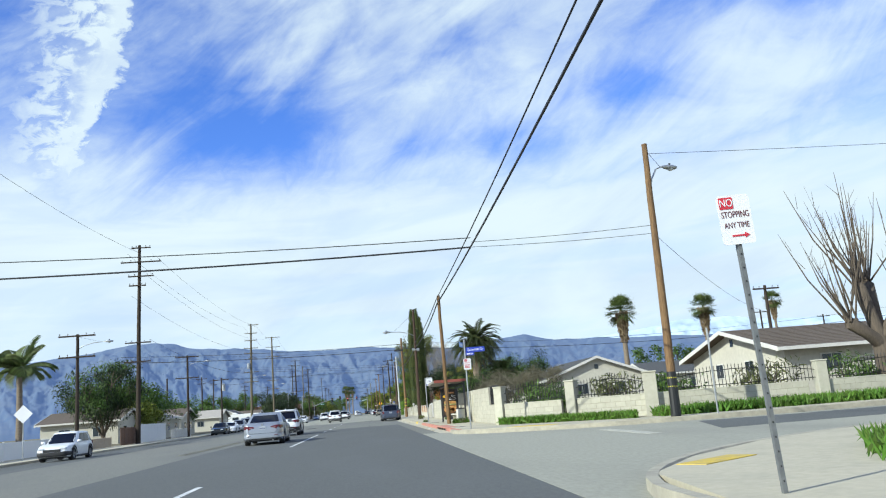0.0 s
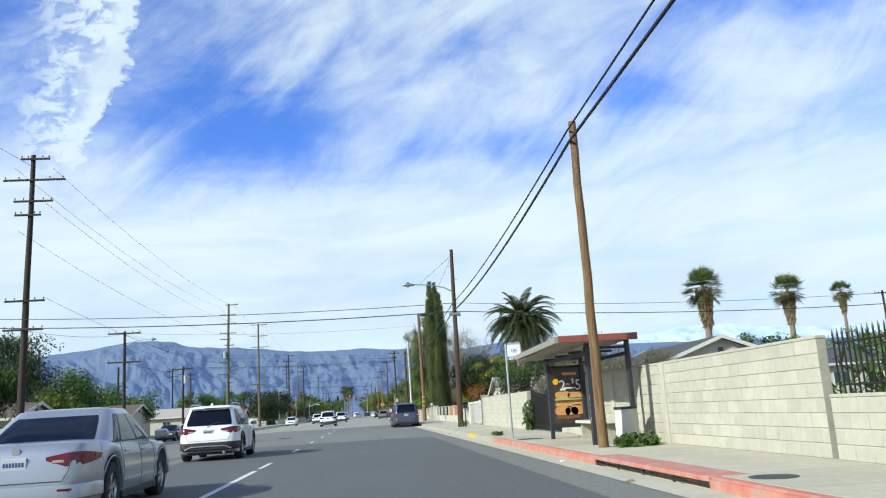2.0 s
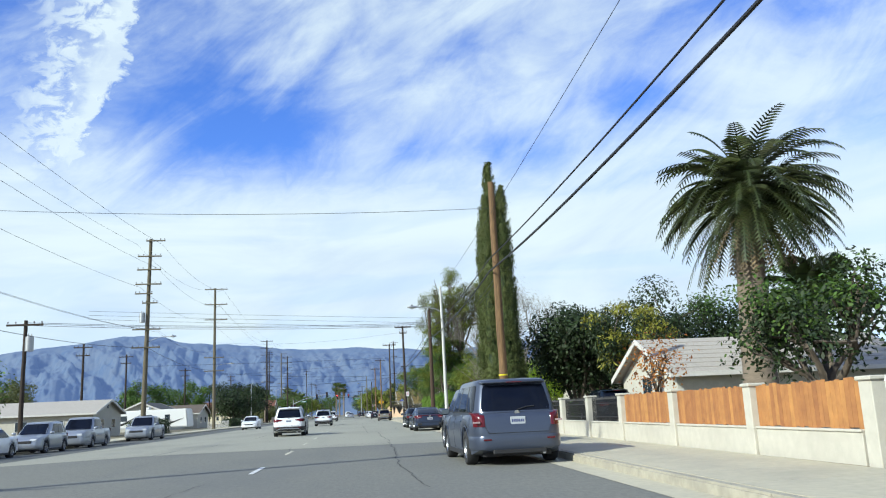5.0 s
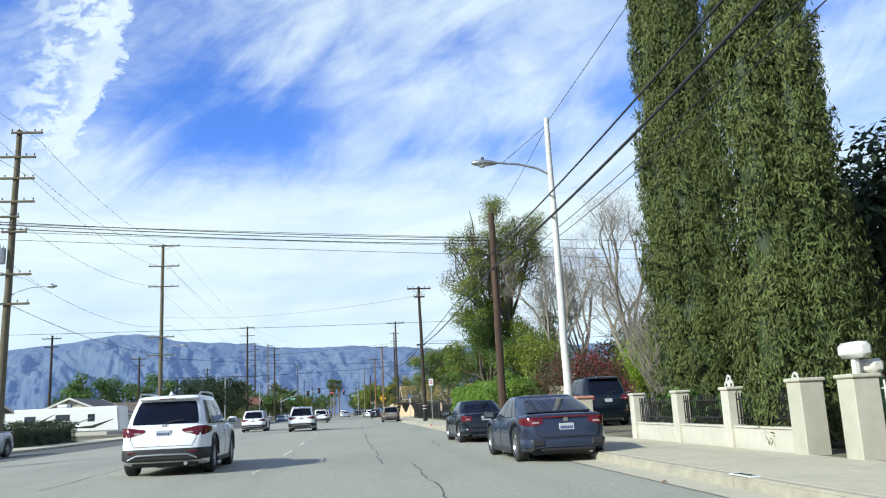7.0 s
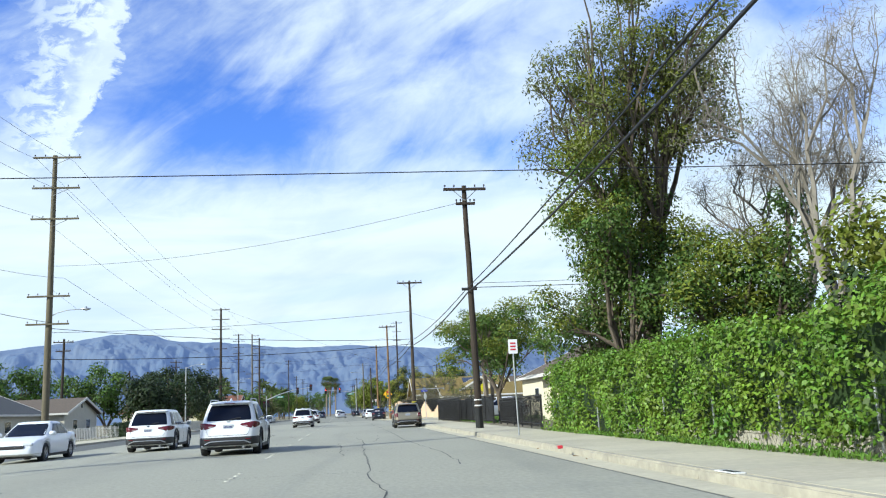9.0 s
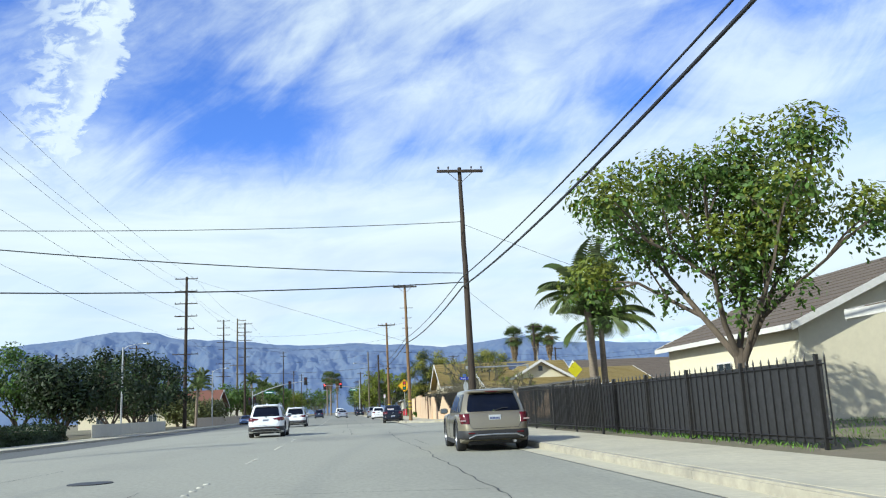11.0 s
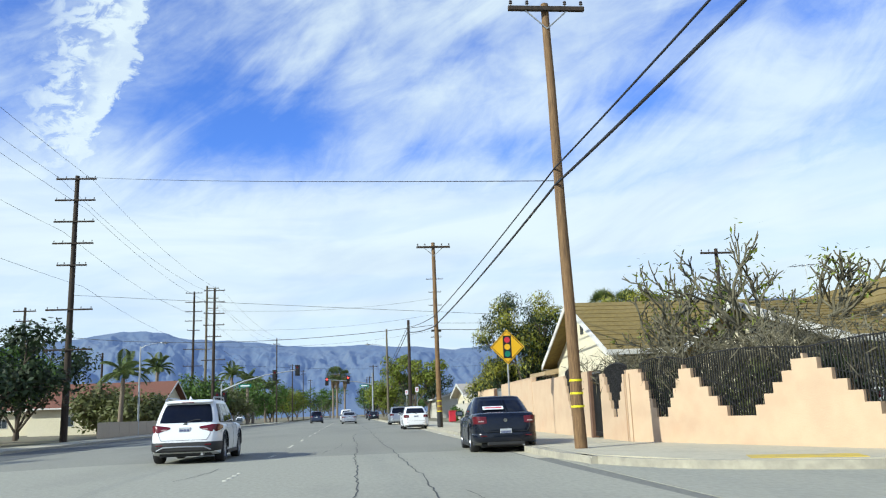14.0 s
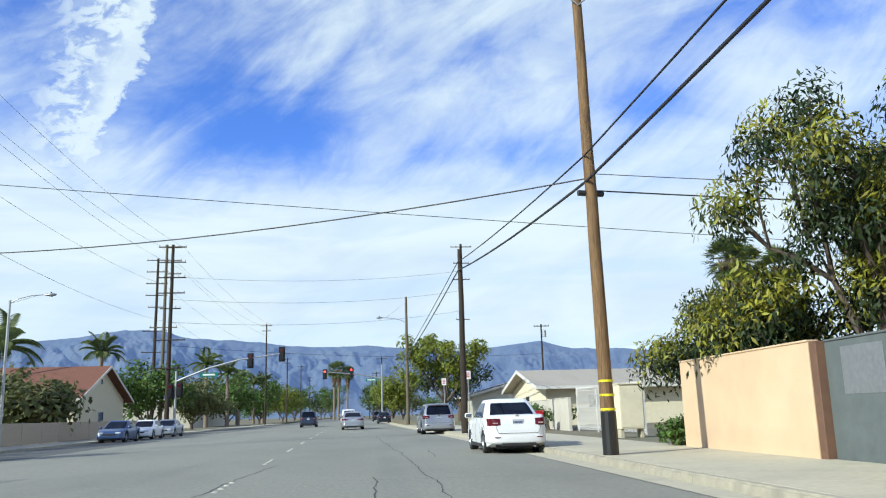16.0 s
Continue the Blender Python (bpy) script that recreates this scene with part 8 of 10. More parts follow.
# cars in drives
car("driveway_suv", "black sport utility vehicle standing in a drive", (9.9, 136.0, PAVE), 0, "suv", (4.9, 1.95, 1.95), P["black"], 0.38, 2.9, far=True)
car("driveway_suv", "olive-gold sport utility vehicle standing in a drive", (12.6, 132.2, PAVE), 0, "suv", (4.3, 1.8, 1.72), P["gold"], 0.36, 2.55, bumper="black", lamps="round")
car("driveway_car", "black car parked deep in a shaded drive", (12.2, 111.5, PAVE), 0, "suv", (4.6, 1.85, 1.6), P["black"], 0.34, 2.7, far=True)
car("driveway_pickup", "blue pickup parked by a porch", (11.2, 169.8, PAVE), 200, "pickup", (5.2, 1.9, 1.75), P["blue"], 0.36, 3.2, far=True)
car("driveway_suv", "white sport utility vehicle behind an iron gate", (18.6, 228.6, PAVE), 285, "suv", (5.3, 2.04, 1.93), P["white"], 0.4, 2.95, far=True)
car("driveway_car", "white pickup behind the stepped wall", (13.2, 230.4, PAVE), 270, "pickup", (5.3, 1.95, 1.8), P["white"], 0.37, 3.2, far=True)
car("driveway_car", "silver car behind the black fence", (11.5, 196.5, PAVE), 80, "sedan", (4.6, 1.78, 1.46), P["silver"], 0.33, 2.7, far=True)

# ---- plants ----
def leaf_mesh(name, centres, size, aspect, mat, seed, up=0.0, out_from=None, hang=0.0, jitter=0.35, normals=None):
    """Many small pointed leaves, one kite of four corners each, at the given centres."""
    rs = np.random.RandomState(seed)
    c = np.asarray(centres, float)
    n = len(c)
    axis = rs.normal(size=(n, 3))
    if out_from is not None:
        d = c - np.asarray(out_from, float)
        d /= np.linalg.norm(d, axis=1)[:, None] + 1e-6
        axis = axis * 0.7 + d * 0.8
    axis[:, 2] += up * 2 - hang * 2
    axis /= np.linalg.norm(axis, axis=1)[:, None] + 1e-6
    if normals is not None:
        axis -= normals * (axis * normals).sum(1)[:, None] * 0.8
        axis /= np.linalg.norm(axis, axis=1)[:, None] + 1e-6
    side = np.cross(axis, rs.normal(size=(n, 3)) if normals is None else normals)
    side /= np.linalg.norm(side, axis=1)[:, None] + 1e-6
    ln = size * (1 + jitter * rs.uniform(-1, 1, n))[:, None]
    w = ln * aspect
    v = np.stack([c - axis * ln * 0.5, c + side * w * 0.5 - axis * ln * 0.05, c + axis * ln * 0.5, c - side * w * 0.5 - axis * ln * 0.05], 1).reshape(-1, 3)
    me = bpy.data.meshes.new(name)
    me.vertices.add(4 * n)
    me.vertices.foreach_set("co", v.ravel())
    me.loops.add(4 * n)
    me.loops.foreach_set("vertex_index", np.arange(4 * n))
    me.polygons.add(n)
    me.polygons.foreach_set("loop_start", np.arange(0, 4 * n, 4))
    me.update(calc_edges=True)
    me.materials.append(M[mat])
    return me


def branches(rr, height, spread, trunk_h, trunk_r, levels, kids, up, taper=0.62):
    """Grows a trunk and limbs; gives the tubes as (points, radii) and the tips."""
    tubes, tips = [], []

    def grow(p, d, length, r, level):
        mid = p + d * length * 0.5 + Vector((rr.uniform(-1, 1), rr.uniform(-1, 1), rr.uniform(-0.5, 1))) * length * 0.08
        end = p + d * length
        tubes.append(([p, mid, end], [r, r * (0.5 + taper / 2), r * taper], level))
        if level >= levels:
            tips.append(end)
            return
        if level >= levels - 1:
            tips.append(mid)
        for _ in range(kids):
            nd = Vector((d.x + rr.gauss(0, 0.55), d.y + rr.gauss(0, 0.55), d.z + rr.gauss(0, 0.35) + up))
            nd.normalize()
            grow(end if rr.random() < 0.7 else mid, nd, length * rr.uniform(0.62, 0.85), r * taper, level + 1)

    top = Vector((rr.uniform(-0.1, 0.1), rr.uniform(-0.1, 0.1), 1)).normalized() * trunk_h
    tubes.append(([Vector((0, 0, -0.1)), top * 0.5, top], [trunk_r * 1.25, trunk_r, trunk_r * 0.9], 0))
    first = (height - trunk_h) * 0.42
    for k in range(5):
        a = 2 * math.pi * k / 5 + rr.uniform(-0.4, 0.4)
        out = spread / max(height - trunk_h, 0.1)
        d = Vector((math.cos(a) * out, math.sin(a) * out, rr.uniform(0.55, 1.1))).normalized()
        grow(top * rr.uniform(0.75, 1.0), d, first * rr.uniform(0.75, 1.1), trunk_r * 0.55, 1)
    return tubes, tips


def tree(label, at, height, spread, leaf="leaf_green", n=5000, size=0.22, trunk_h=1.6, trunk_r=0.22, levels=3, kids=3, up=0.12, taper=0.62, bark="bark", seed=1, clump=0.55, aspect=0.5, hang=0.0, name="tree", low=None, group="trees", mixed=None, fill=0.9, share=0.45):
    """A tree with a tapered trunk, limbs and a crown of single leaves in clumps round the twigs."""
    rr = random.Random(seed)
    ob = thing(name, at, label, "tree", group)
    tubes, tips = branches(rr, height, spread, trunk_h, trunk_r, levels, kids, up, taper)
    zmax = max(t.z for t in tips)
    xmax = sorted(max(abs(t.x), abs(t.y)) for t in tips)[int(len(tips) * 0.93)]
    sc = Vector((spread / xmax, spread / xmax, (height - trunk_h) / max(0.1, zmax - trunk_h)))

    def fit(p):
        return Vector((p.x * sc.x, p.y * sc.y, p.z if p.z < trunk_h else trunk_h + (p.z - trunk_h) * sc.z))

    bm = bmesh.new()
    for pts, radii, level in tubes:
        tube(bm, [fit(p) for p in pts], radii, 9 if level == 0 else 6 if level == 1 else 4)
    part("trunk", bm, bark, ob, smooth=60)
    if n:
        rs = np.random.RandomState(seed)
        t = np.array([fit(p) for p in tips])
        if leaf.startswith("bark"):
            c = t[rs.randint(0, len(t), n)] + np.clip(rs.normal(size=(n, 3)), -1.6, 1.6) * clump * np.array([1, 1, 0.75])
            part("twig_spray", leaf_mesh("twig_spray", c, size, aspect, leaf, seed, hang=hang, up=0.25), None, ob)
            return ob
        # leaves lie on the skins of separate tufts, some large, some thin, so that limbs and sky show between them
        t = t[rs.uniform(size=len(t)) < fill]
        big = rs.uniform(0.55, 1.25, len(t))
        share = big ** 2 * rs.uniform(0.45, 1.0, len(t))
        pick = rs.choice(len(t), n, p=share / share.sum())
        d = rs.normal(size=(n, 3))
        d /= np.linalg.norm(d, axis=1)[:, None]
        d[:, 2] = np.where((d[:, 2] < -0.35) & (rs.uniform(size=n) < 0.5), -d[:, 2], d[:, 2])
        r = clump * big[pick] * (1.55 - 1.1 * rs.uniform(size=n) ** 1.8)
        c = t[pick] + d * r[:, None] * np.array([1.05, 1.05, 0.95])
        c[:, 2] -= hang * 0.5 * r * rs.uniform(size=n) ** 2
        nrm = d + np.array([0, 0, 0.45]) + rs.normal(size=(n, 3)) * 0.42
        nrm /= np.linalg.norm(nrm, axis=1)[:, None]
        if low is not None:
            ok = c[:, 2] > low
            c, nrm, pick, d = c[ok], nrm[ok], pick[ok], d[ok]
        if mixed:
            # a lighter leaf colour on the upper side of some tufts paints lit tops
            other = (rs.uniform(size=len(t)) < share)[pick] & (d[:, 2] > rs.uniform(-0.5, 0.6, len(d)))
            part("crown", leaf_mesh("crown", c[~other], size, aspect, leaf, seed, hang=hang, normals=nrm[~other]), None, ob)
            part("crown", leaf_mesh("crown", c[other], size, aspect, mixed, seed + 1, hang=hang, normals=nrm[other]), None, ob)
        else:
            part("crown", leaf_mesh("crown", c, size, aspect, leaf, seed, hang=hang, normals=nrm), None, ob)
    return ob


def pollard(label, at, knobs, seed, length):
    """A lopped tree: a stout trunk, a few thick limbs that end in knobs, and a fan of long straight whips on each."""
    ob = thing("bare_tree", at, label, "tree", "trees")
    rr = random.Random(seed)
    bm = bmesh.new()
    tube(bm, [(0, 0, -0.1), (0.05, 0, 1.2), (0.0, 0.05, 2.3)], [0.50, 0.38, 0.36], 12)
    for x, y, z in knobs:
        tube(bm, [(0, 0, 2.0), (x * 0.45, y * 0.45, 2.0 + (z - 2.0) * 0.5), (x, y, z), (x * 1.05, y * 1.05, z + 0.22)], [0.30, 0.24, 0.27, 0.16], 9)
    part("trunk", bm, "bark", ob, smooth=60)
    for x, y, z in knobs:
        bm = bmesh.new()
        for _ in range(13):
            d = Vector((x * 0.22 + rr.gauss(0, 0.34), y * 0.22 + rr.gauss(0, 0.34), 1.0)).normalized()
            n = length * rr.uniform(0.6, 1.05)
            p = Vector((x, y, z)) + Vector((rr.uniform(-0.2, 0.2), rr.uniform(-0.2, 0.2), 0.05))
            q = p + d * n * 0.5 + Vector((rr.gauss(0, 0.1), rr.gauss(0, 0.1), 0))
            e = q + Vector((d.x * 0.7, d.y * 0.7, d.z)).normalized() * n * 0.5
            tube(bm, [p, q, e], [0.045, 0.028, 0.008], 5)
            for f in (0.35, 0.6, 0.8):
                s0 = p + (e - p) * f
                tube(bm, [s0, s0 + Vector((rr.gauss(0, 0.18), rr.gauss(0, 0.18), 0.55)) * n * 0.22], [0.012, 0.004], 4)
        part("twig_fan", bm, "bark", ob, "long straight leafless shoots")
    return ob


def whip_shrub(label, at, height, seed):
    """A coppiced shrub: many long thin whips that rise from one stool and arch outwards, with a few side twigs."""
    ob = thing("bare_shrub", at, label, "tree", "trees")
    rr = random.Random(seed)
    bm = bmesh.new()
    for k in range(230):
        a = rr.uniform(0, 2 * math.pi)
        lean = 0.66 * math.sqrt(rr.random())
        n = height * rr.uniform(0.55, 1.0) * (1 - 0.25 * lean)
        foot = Vector((0.55 * rr.gauss(0, 0.5), 0.4 * rr.gauss(0, 0.5), 0.0))
        pts, p, bend = [foot], foot.copy(), rr.uniform(0.5, 1.5)
        wob = Vector((rr.gauss(0, 0.07), rr.gauss(0, 0.07), 0))
        for q in range(6):
            f = (q + 1) / 6
            tilt = lean * (0.45 + bend * 0.65 * f)
            p = p + Vector((math.cos(a) * math.sin(tilt) - 0.10 * f, math.sin(a) * math.sin(tilt), math.cos(tilt))) * (n / 6) + wob * (0.5 - rr.random())
            pts.append(p)
        tube(bm, pts, [0.020, 0.018, 0.015, 0.012, 0.010, 0.008, 0.004], 4)
        for q in (3, 4, 5):
            if rr.random() < 0.7:
                e = pts[q] + Vector((rr.gauss(0, 0.22), rr.gauss(0, 0.22), rr.uniform(0.25, 0.6)))
                tube(bm, [pts[q], e], [0.010, 0.004], 3)
    part("whips", bm, "bark_pale", ob, smooth=60)
    return ob


def bush(label, at, rx, ry, h, leaf, n, size, seed=3, aspect=0.55, name="bush", extra=None, group="bushes", hang=0.0):
    """A shrub: stems and a lumpy mass of leaves that is densest at its skin."""
    ob = thing(name, at, label, "bush", group)
    rs = np.random.RandomState(seed)
    rr = random.Random(seed)
    bm = bmesh.new()
    for k in range(7):
        a = rr.uniform(0, 6.28)
        tube(bm, [(0.1 * math.cos(a), 0.1 * math.sin(a), -0.05), (rx * 0.3 * math.cos(a), ry * 0.3 * math.sin(a), h * 0.4), (rx * 0.6 * math.cos(a), ry * 0.6 * math.sin(a), h * 0.75)], [0.05, 0.035, 0.015], 5)
    part("stems", bm, "bark", ob)
    lumps = np.stack([rs.uniform(-1, 1, 26) * rx * 0.75, rs.uniform(-1, 1, 26) * ry * 0.75, rs.uniform(0.12, 0.82, 26) * h], 1)
    rad = rs.uniform(0.22, 0.38, 26) * min(h, 1.3 * max(rx, ry))
    pick = rs.randint(0, 26, n)
    d = rs.normal(size=(n, 3))
    d /= np.linalg.norm(d, axis=1)[:, None]
    c = lumps[pick] + d * (rad[pick] * rs.uniform(0.55, 1.05, n))[:, None]
    ok = c[:, 2] > 0.02
    nrm = d + np.array([0, 0, 0.3]) + rs.normal(size=(n, 3)) * 0.45
    nrm /= np.linalg.norm(nrm, axis=1)[:, None]
    c, nrm, pick = c[ok], nrm[ok], pick[ok]
    if extra:
        # blossom covers some lumps and leaves others green
        bloom = rs.uniform(size=len(c)) < rs.choice([0.10, 0.5, 0.9], 26)[pick]
        part("blossom", leaf_mesh("blossom", c[bloom], size, aspect, extra, seed + 1, hang=hang, normals=nrm[bloom]), None, ob)
        c, nrm = c[~bloom], nrm[~bloom]
    part("leaves", leaf_mesh("leaves", c, size, aspect, leaf, seed, hang=hang, normals=nrm), None, ob)
    return ob


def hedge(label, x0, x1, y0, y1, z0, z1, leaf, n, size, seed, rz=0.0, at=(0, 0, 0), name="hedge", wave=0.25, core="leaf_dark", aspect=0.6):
    """A clipped mass of leaves round an added box, dark for the shade inside."""
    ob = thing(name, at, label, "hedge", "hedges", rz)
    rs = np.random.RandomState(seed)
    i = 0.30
    part("shade_core", boxes((x0 + i, x1 - i, y0 + i, y1 - i, z0, z1 - i)), core, ob)
    lx, ly, lz = x1 - x0, y1 - y0, z1 - z0
    areas = np.array([ly * lz, ly * lz, lx * lz, lx * lz, lx * ly])
    tufts = max(30, int(areas.sum() * 8.0))
    face = rs.choice(5, tufts, p=areas / areas.sum())
    x, y, z = x0 + rs.uniform(size=tufts) * lx, y0 + rs.uniform(size=tufts) * ly, z0 + rs.uniform(size=tufts) * lz
    x = np.where(face == 0, x0, np.where(face == 1, x1, x))
    y = np.where(face == 2, y0, np.where(face == 3, y1, y))
    z = np.where(face == 4, z1, z)
    out = np.zeros((tufts, 3))
    for k, d in enumerate(((-1, 0, 0.25), (1, 0, 0.25), (0, -1, 0.25), (0, 1, 0.25), (0, 0, 1))):
        out[face == k] = d
    lump = np.array([noise.noise(Vector((a * 0.8, b * 0.8, c * 0.8 + seed))) for a, b, c in zip(x, y, z)])
    mid = np.stack([x, y, z], 1) + out * (lump * wave * 0.8 - 0.13 + rs.uniform(-0.09, 0.09, tufts))[:, None]
    rad = rs.uniform(0.17, 0.36, tufts)
    pick = rs.choice(tufts, n, p=rad ** 2 / (rad ** 2).sum())
    d = rs.normal(size=(n, 3)) + out[pick] * 0.9
    d /= np.linalg.norm(d, axis=1)[:, None]
    c = mid[pick] + d * (rad[pick] * (1.15 - 0.5 * rs.uniform(size=n) ** 2))[:, None]
    c[:, 2] = np.maximum(c[:, 2], z0 + 0.02)
    nrm = d + np.array([0, 0, 0.35]) + rs.normal(size=(n, 3)) * 0.4
    nrm /= np.linalg.norm(nrm, axis=1)[:, None]
    part("leaves", leaf_mesh("leaves", c, size, aspect, leaf, seed, normals=nrm), None, ob)
    return ob


def grass_patch(label, pts, n, h, seed, name="grass"):
    """Blades of grass scattered over a convex outline."""
    rs = np.random.RandomState(seed)
    pts = np.array(pts, float)
    k = len(pts)
    tri = rs.randint(1, k - 1, n)
    a, b = rs.uniform(size=n), rs.uniform(size=n)
    flip = a + b > 1
    a[flip], b[flip] = 1 - a[flip], 1 - b[flip]
    p = pts[0] + a[:, None] * (pts[tri] - pts[0]) + b[:, None] * (pts[tri + 1] - pts[0])
    hh = h * rs.uniform(0.5, 1.15, n)
    c = np.column_stack([p, PAVE + hh * 0.42])
    me = leaf_mesh(name, c, h, 0.16, "grass_blade", seed, up=0.9)
    return solid(name, me, None, label, "grass", kind="stuff")


def frond(rr, base, az, el, length, droop, leaf_len, pairs, verts, faces, fold=0.5, limp=0.1, broad=0.34):
    """One feather leaf: a bent midrib with paired leaflets."""
    d = Vector((math.cos(az) * math.cos(el), math.sin(az) * math.cos(el), math.sin(el)))
    p = Vector(base)
    step = length / pairs
    for k in range(pairs):
        f = k / pairs
        d = (d + Vector((0, 0, -droop * step * (0.4 + f)))).normalized()
        q = p + d * step
        side = d.cross(Vector((0, 0, 1)))
        if side.length < 0.05:
            side = Vector((1, 0, 0))
        side.normalize()
        up = side.cross(d)
        ll = leaf_len * (0.45 + 1.1 * math.sin(math.pi * min(0.98, 0.12 + f * 0.86)))
        w = step * broad
        for s in (-1, 1):
            o = (side * s * 0.75 + d * 0.55 + up * (fold - 0.9 * f * fold * 1.6)).normalized()
            i = len(verts)
            verts.extend([tuple(p - d * w), tuple(p + d * w), tuple(p + o * ll * 0.55 + d * w * 0.8 - Vector((0, 0, ll * limp * 0.2))), tuple(p + o * ll - Vector((0, 0, ll * limp)))])
            faces.append((i, i + 1, i + 2, i + 3) if s > 0 else (i + 3, i + 2, i + 1, i))
        i = len(verts)
        verts.extend([tuple(p - side * 0.02), tuple(p + side * 0.02), tuple(q + side * 0.015), tuple(q - side * 0.015)])
        faces.append((i, i + 1, i + 2, i + 3))
        p = q


def palm(label, at, trunk_h, kind, seed, crown=2.4, trunk_r=0.3, name="palm_tree"):
    ob = thing(name, at, label, "palm tree", "palm trees")
    rr = random.Random(seed)
    bm = bmesh.new()
    n = 16
    bend = (rr.uniform(-0.2, 0.2), rr.uniform(-0.2, 0.2))
    pts = [(bend[0] * (k / n) ** 2, bend[1] * (k / n) ** 2, -0.1 + (trunk_h + 0.1) * k / n) for k in range(n + 1)]
    tube(bm, pts, [trunk_r * (1.25 - 0.4 * k / n + (0.06 if k % 2 else 0)) for k in range(n + 1)], 10)
    part("trunk", bm, "bark_palm", ob, smooth=50)
    top = Vector(pts[-1])
    if kind == "feather":
        verts, faces = [], []
        for k in range(170):
            el = math.asin(rr.uniform(-0.70, 0.95))
            frond(rr, top + Vector((0, 0, rr.uniform(-0.4, 0.5))), rr.uniform(0, 6.283), el, crown * rr.uniform(0.82, 1.08), 0.50 if el > 0 else 0.36, 0.42, 24, verts, faces, fold=0.3, limp=0.25, broad=0.26)
        part("crown", raw_mesh("crown", verts, faces, M["leaf_date"]), None, ob)
        verts, faces = [], []
        for k in range(30):
            frond(rr, top - Vector((0, 0, 0.3)), rr.uniform(0, 6.283), radians(rr.uniform(-70, -35)), crown * 0.75, 0.2, 0.25, 18, verts, faces)
        part("old_fronds", raw_mesh("old_fronds", verts, faces, M["leaf_dead"]), None, ob, "brown hanging fronds")
    elif kind == "queen":
        verts, faces = [], []
        for k in range(17):
            el = radians(rr.uniform(5, 80))
            frond(rr, top + Vector((0, 0, 0.5)), 6.283 * k / 17 * 7 + rr.uniform(-0.2, 0.2), el, crown * rr.uniform(0.85, 1.15), 0.62, 0.66, 22, verts, faces, fold=0.1, limp=0.45, broad=0.11)
        part("crown", raw_mesh("crown", verts, faces, M["leaf_palm"]), None, ob)
        part("crownshaft", rods((top - Vector((0, 0, 0.1)), top + Vector((0, 0, 0.9)), trunk_r * 0.8, trunk_r * 0.35)), "leaf_green", ob)
    else:
        verts, faces, dead_v, dead_f = [], [], [], []
        for k in range(58):
            el = radians(rr.uniform(-60, 85))
            az = rr.uniform(0, 6.283)
            d = Vector((math.cos(az) * math.cos(el), math.sin(az) * math.cos(el), math.sin(el)))
            hub = top + d * crown * 0.45
            side = d.cross(Vector((0, 0, 1))).normalized() if abs(d.z) < 0.98 else Vector((1, 0, 0))
            i = len(verts)
            verts.extend([tuple(top - side * 0.03), tuple(top + side * 0.03), tuple(hub + side * 0.02), tuple(hub - side * 0.02)])
            faces.append((i, i + 1, i + 2, i + 3))
            up = side.cross(d)
            for j in range(13):
                a = radians(-85 + 170 * j / 12)
                o = d * math.cos(a) + side * math.sin(a)
                o2 = side * math.cos(a) - d * math.sin(a)
                tip = hub + o * crown * 0.55 * rr.uniform(0.85, 1.1) - Vector((0, 0, crown * 0.10 * rr.random())) + up * 0.05
                i = len(verts)
                mid = hub + o * crown * 0.3
                verts.extend([tuple(hub), tuple(mid + o2 * 0.06), tuple(tip), tuple(mid - o2 * 0.06)])
                faces.append((i, i + 1, i + 2, i + 3))
        part("crown", raw_mesh("crown", verts, faces, M["leaf_palm"]), None, ob)
        cs = []
        for k in range(900):
            z = rr.uniform(0, 1)
            rad = trunk_r + crown * 0.24 * (1 - z) ** 0.7 * rr.uniform(0.4, 1)
            a = rr.uniform(0, 6.283)
            cs.append((top.x + rad * math.cos(a), top.y + rad * math.sin(a), top.z - 0.2 - z * crown * 1.5))
        part("dead_skirt", leaf_mesh("dead_skirt", cs, 0.9, 0.16, "leaf_dead", seed, hang=1.5), None, ob, "brown skirt of dead leaves")
    return ob


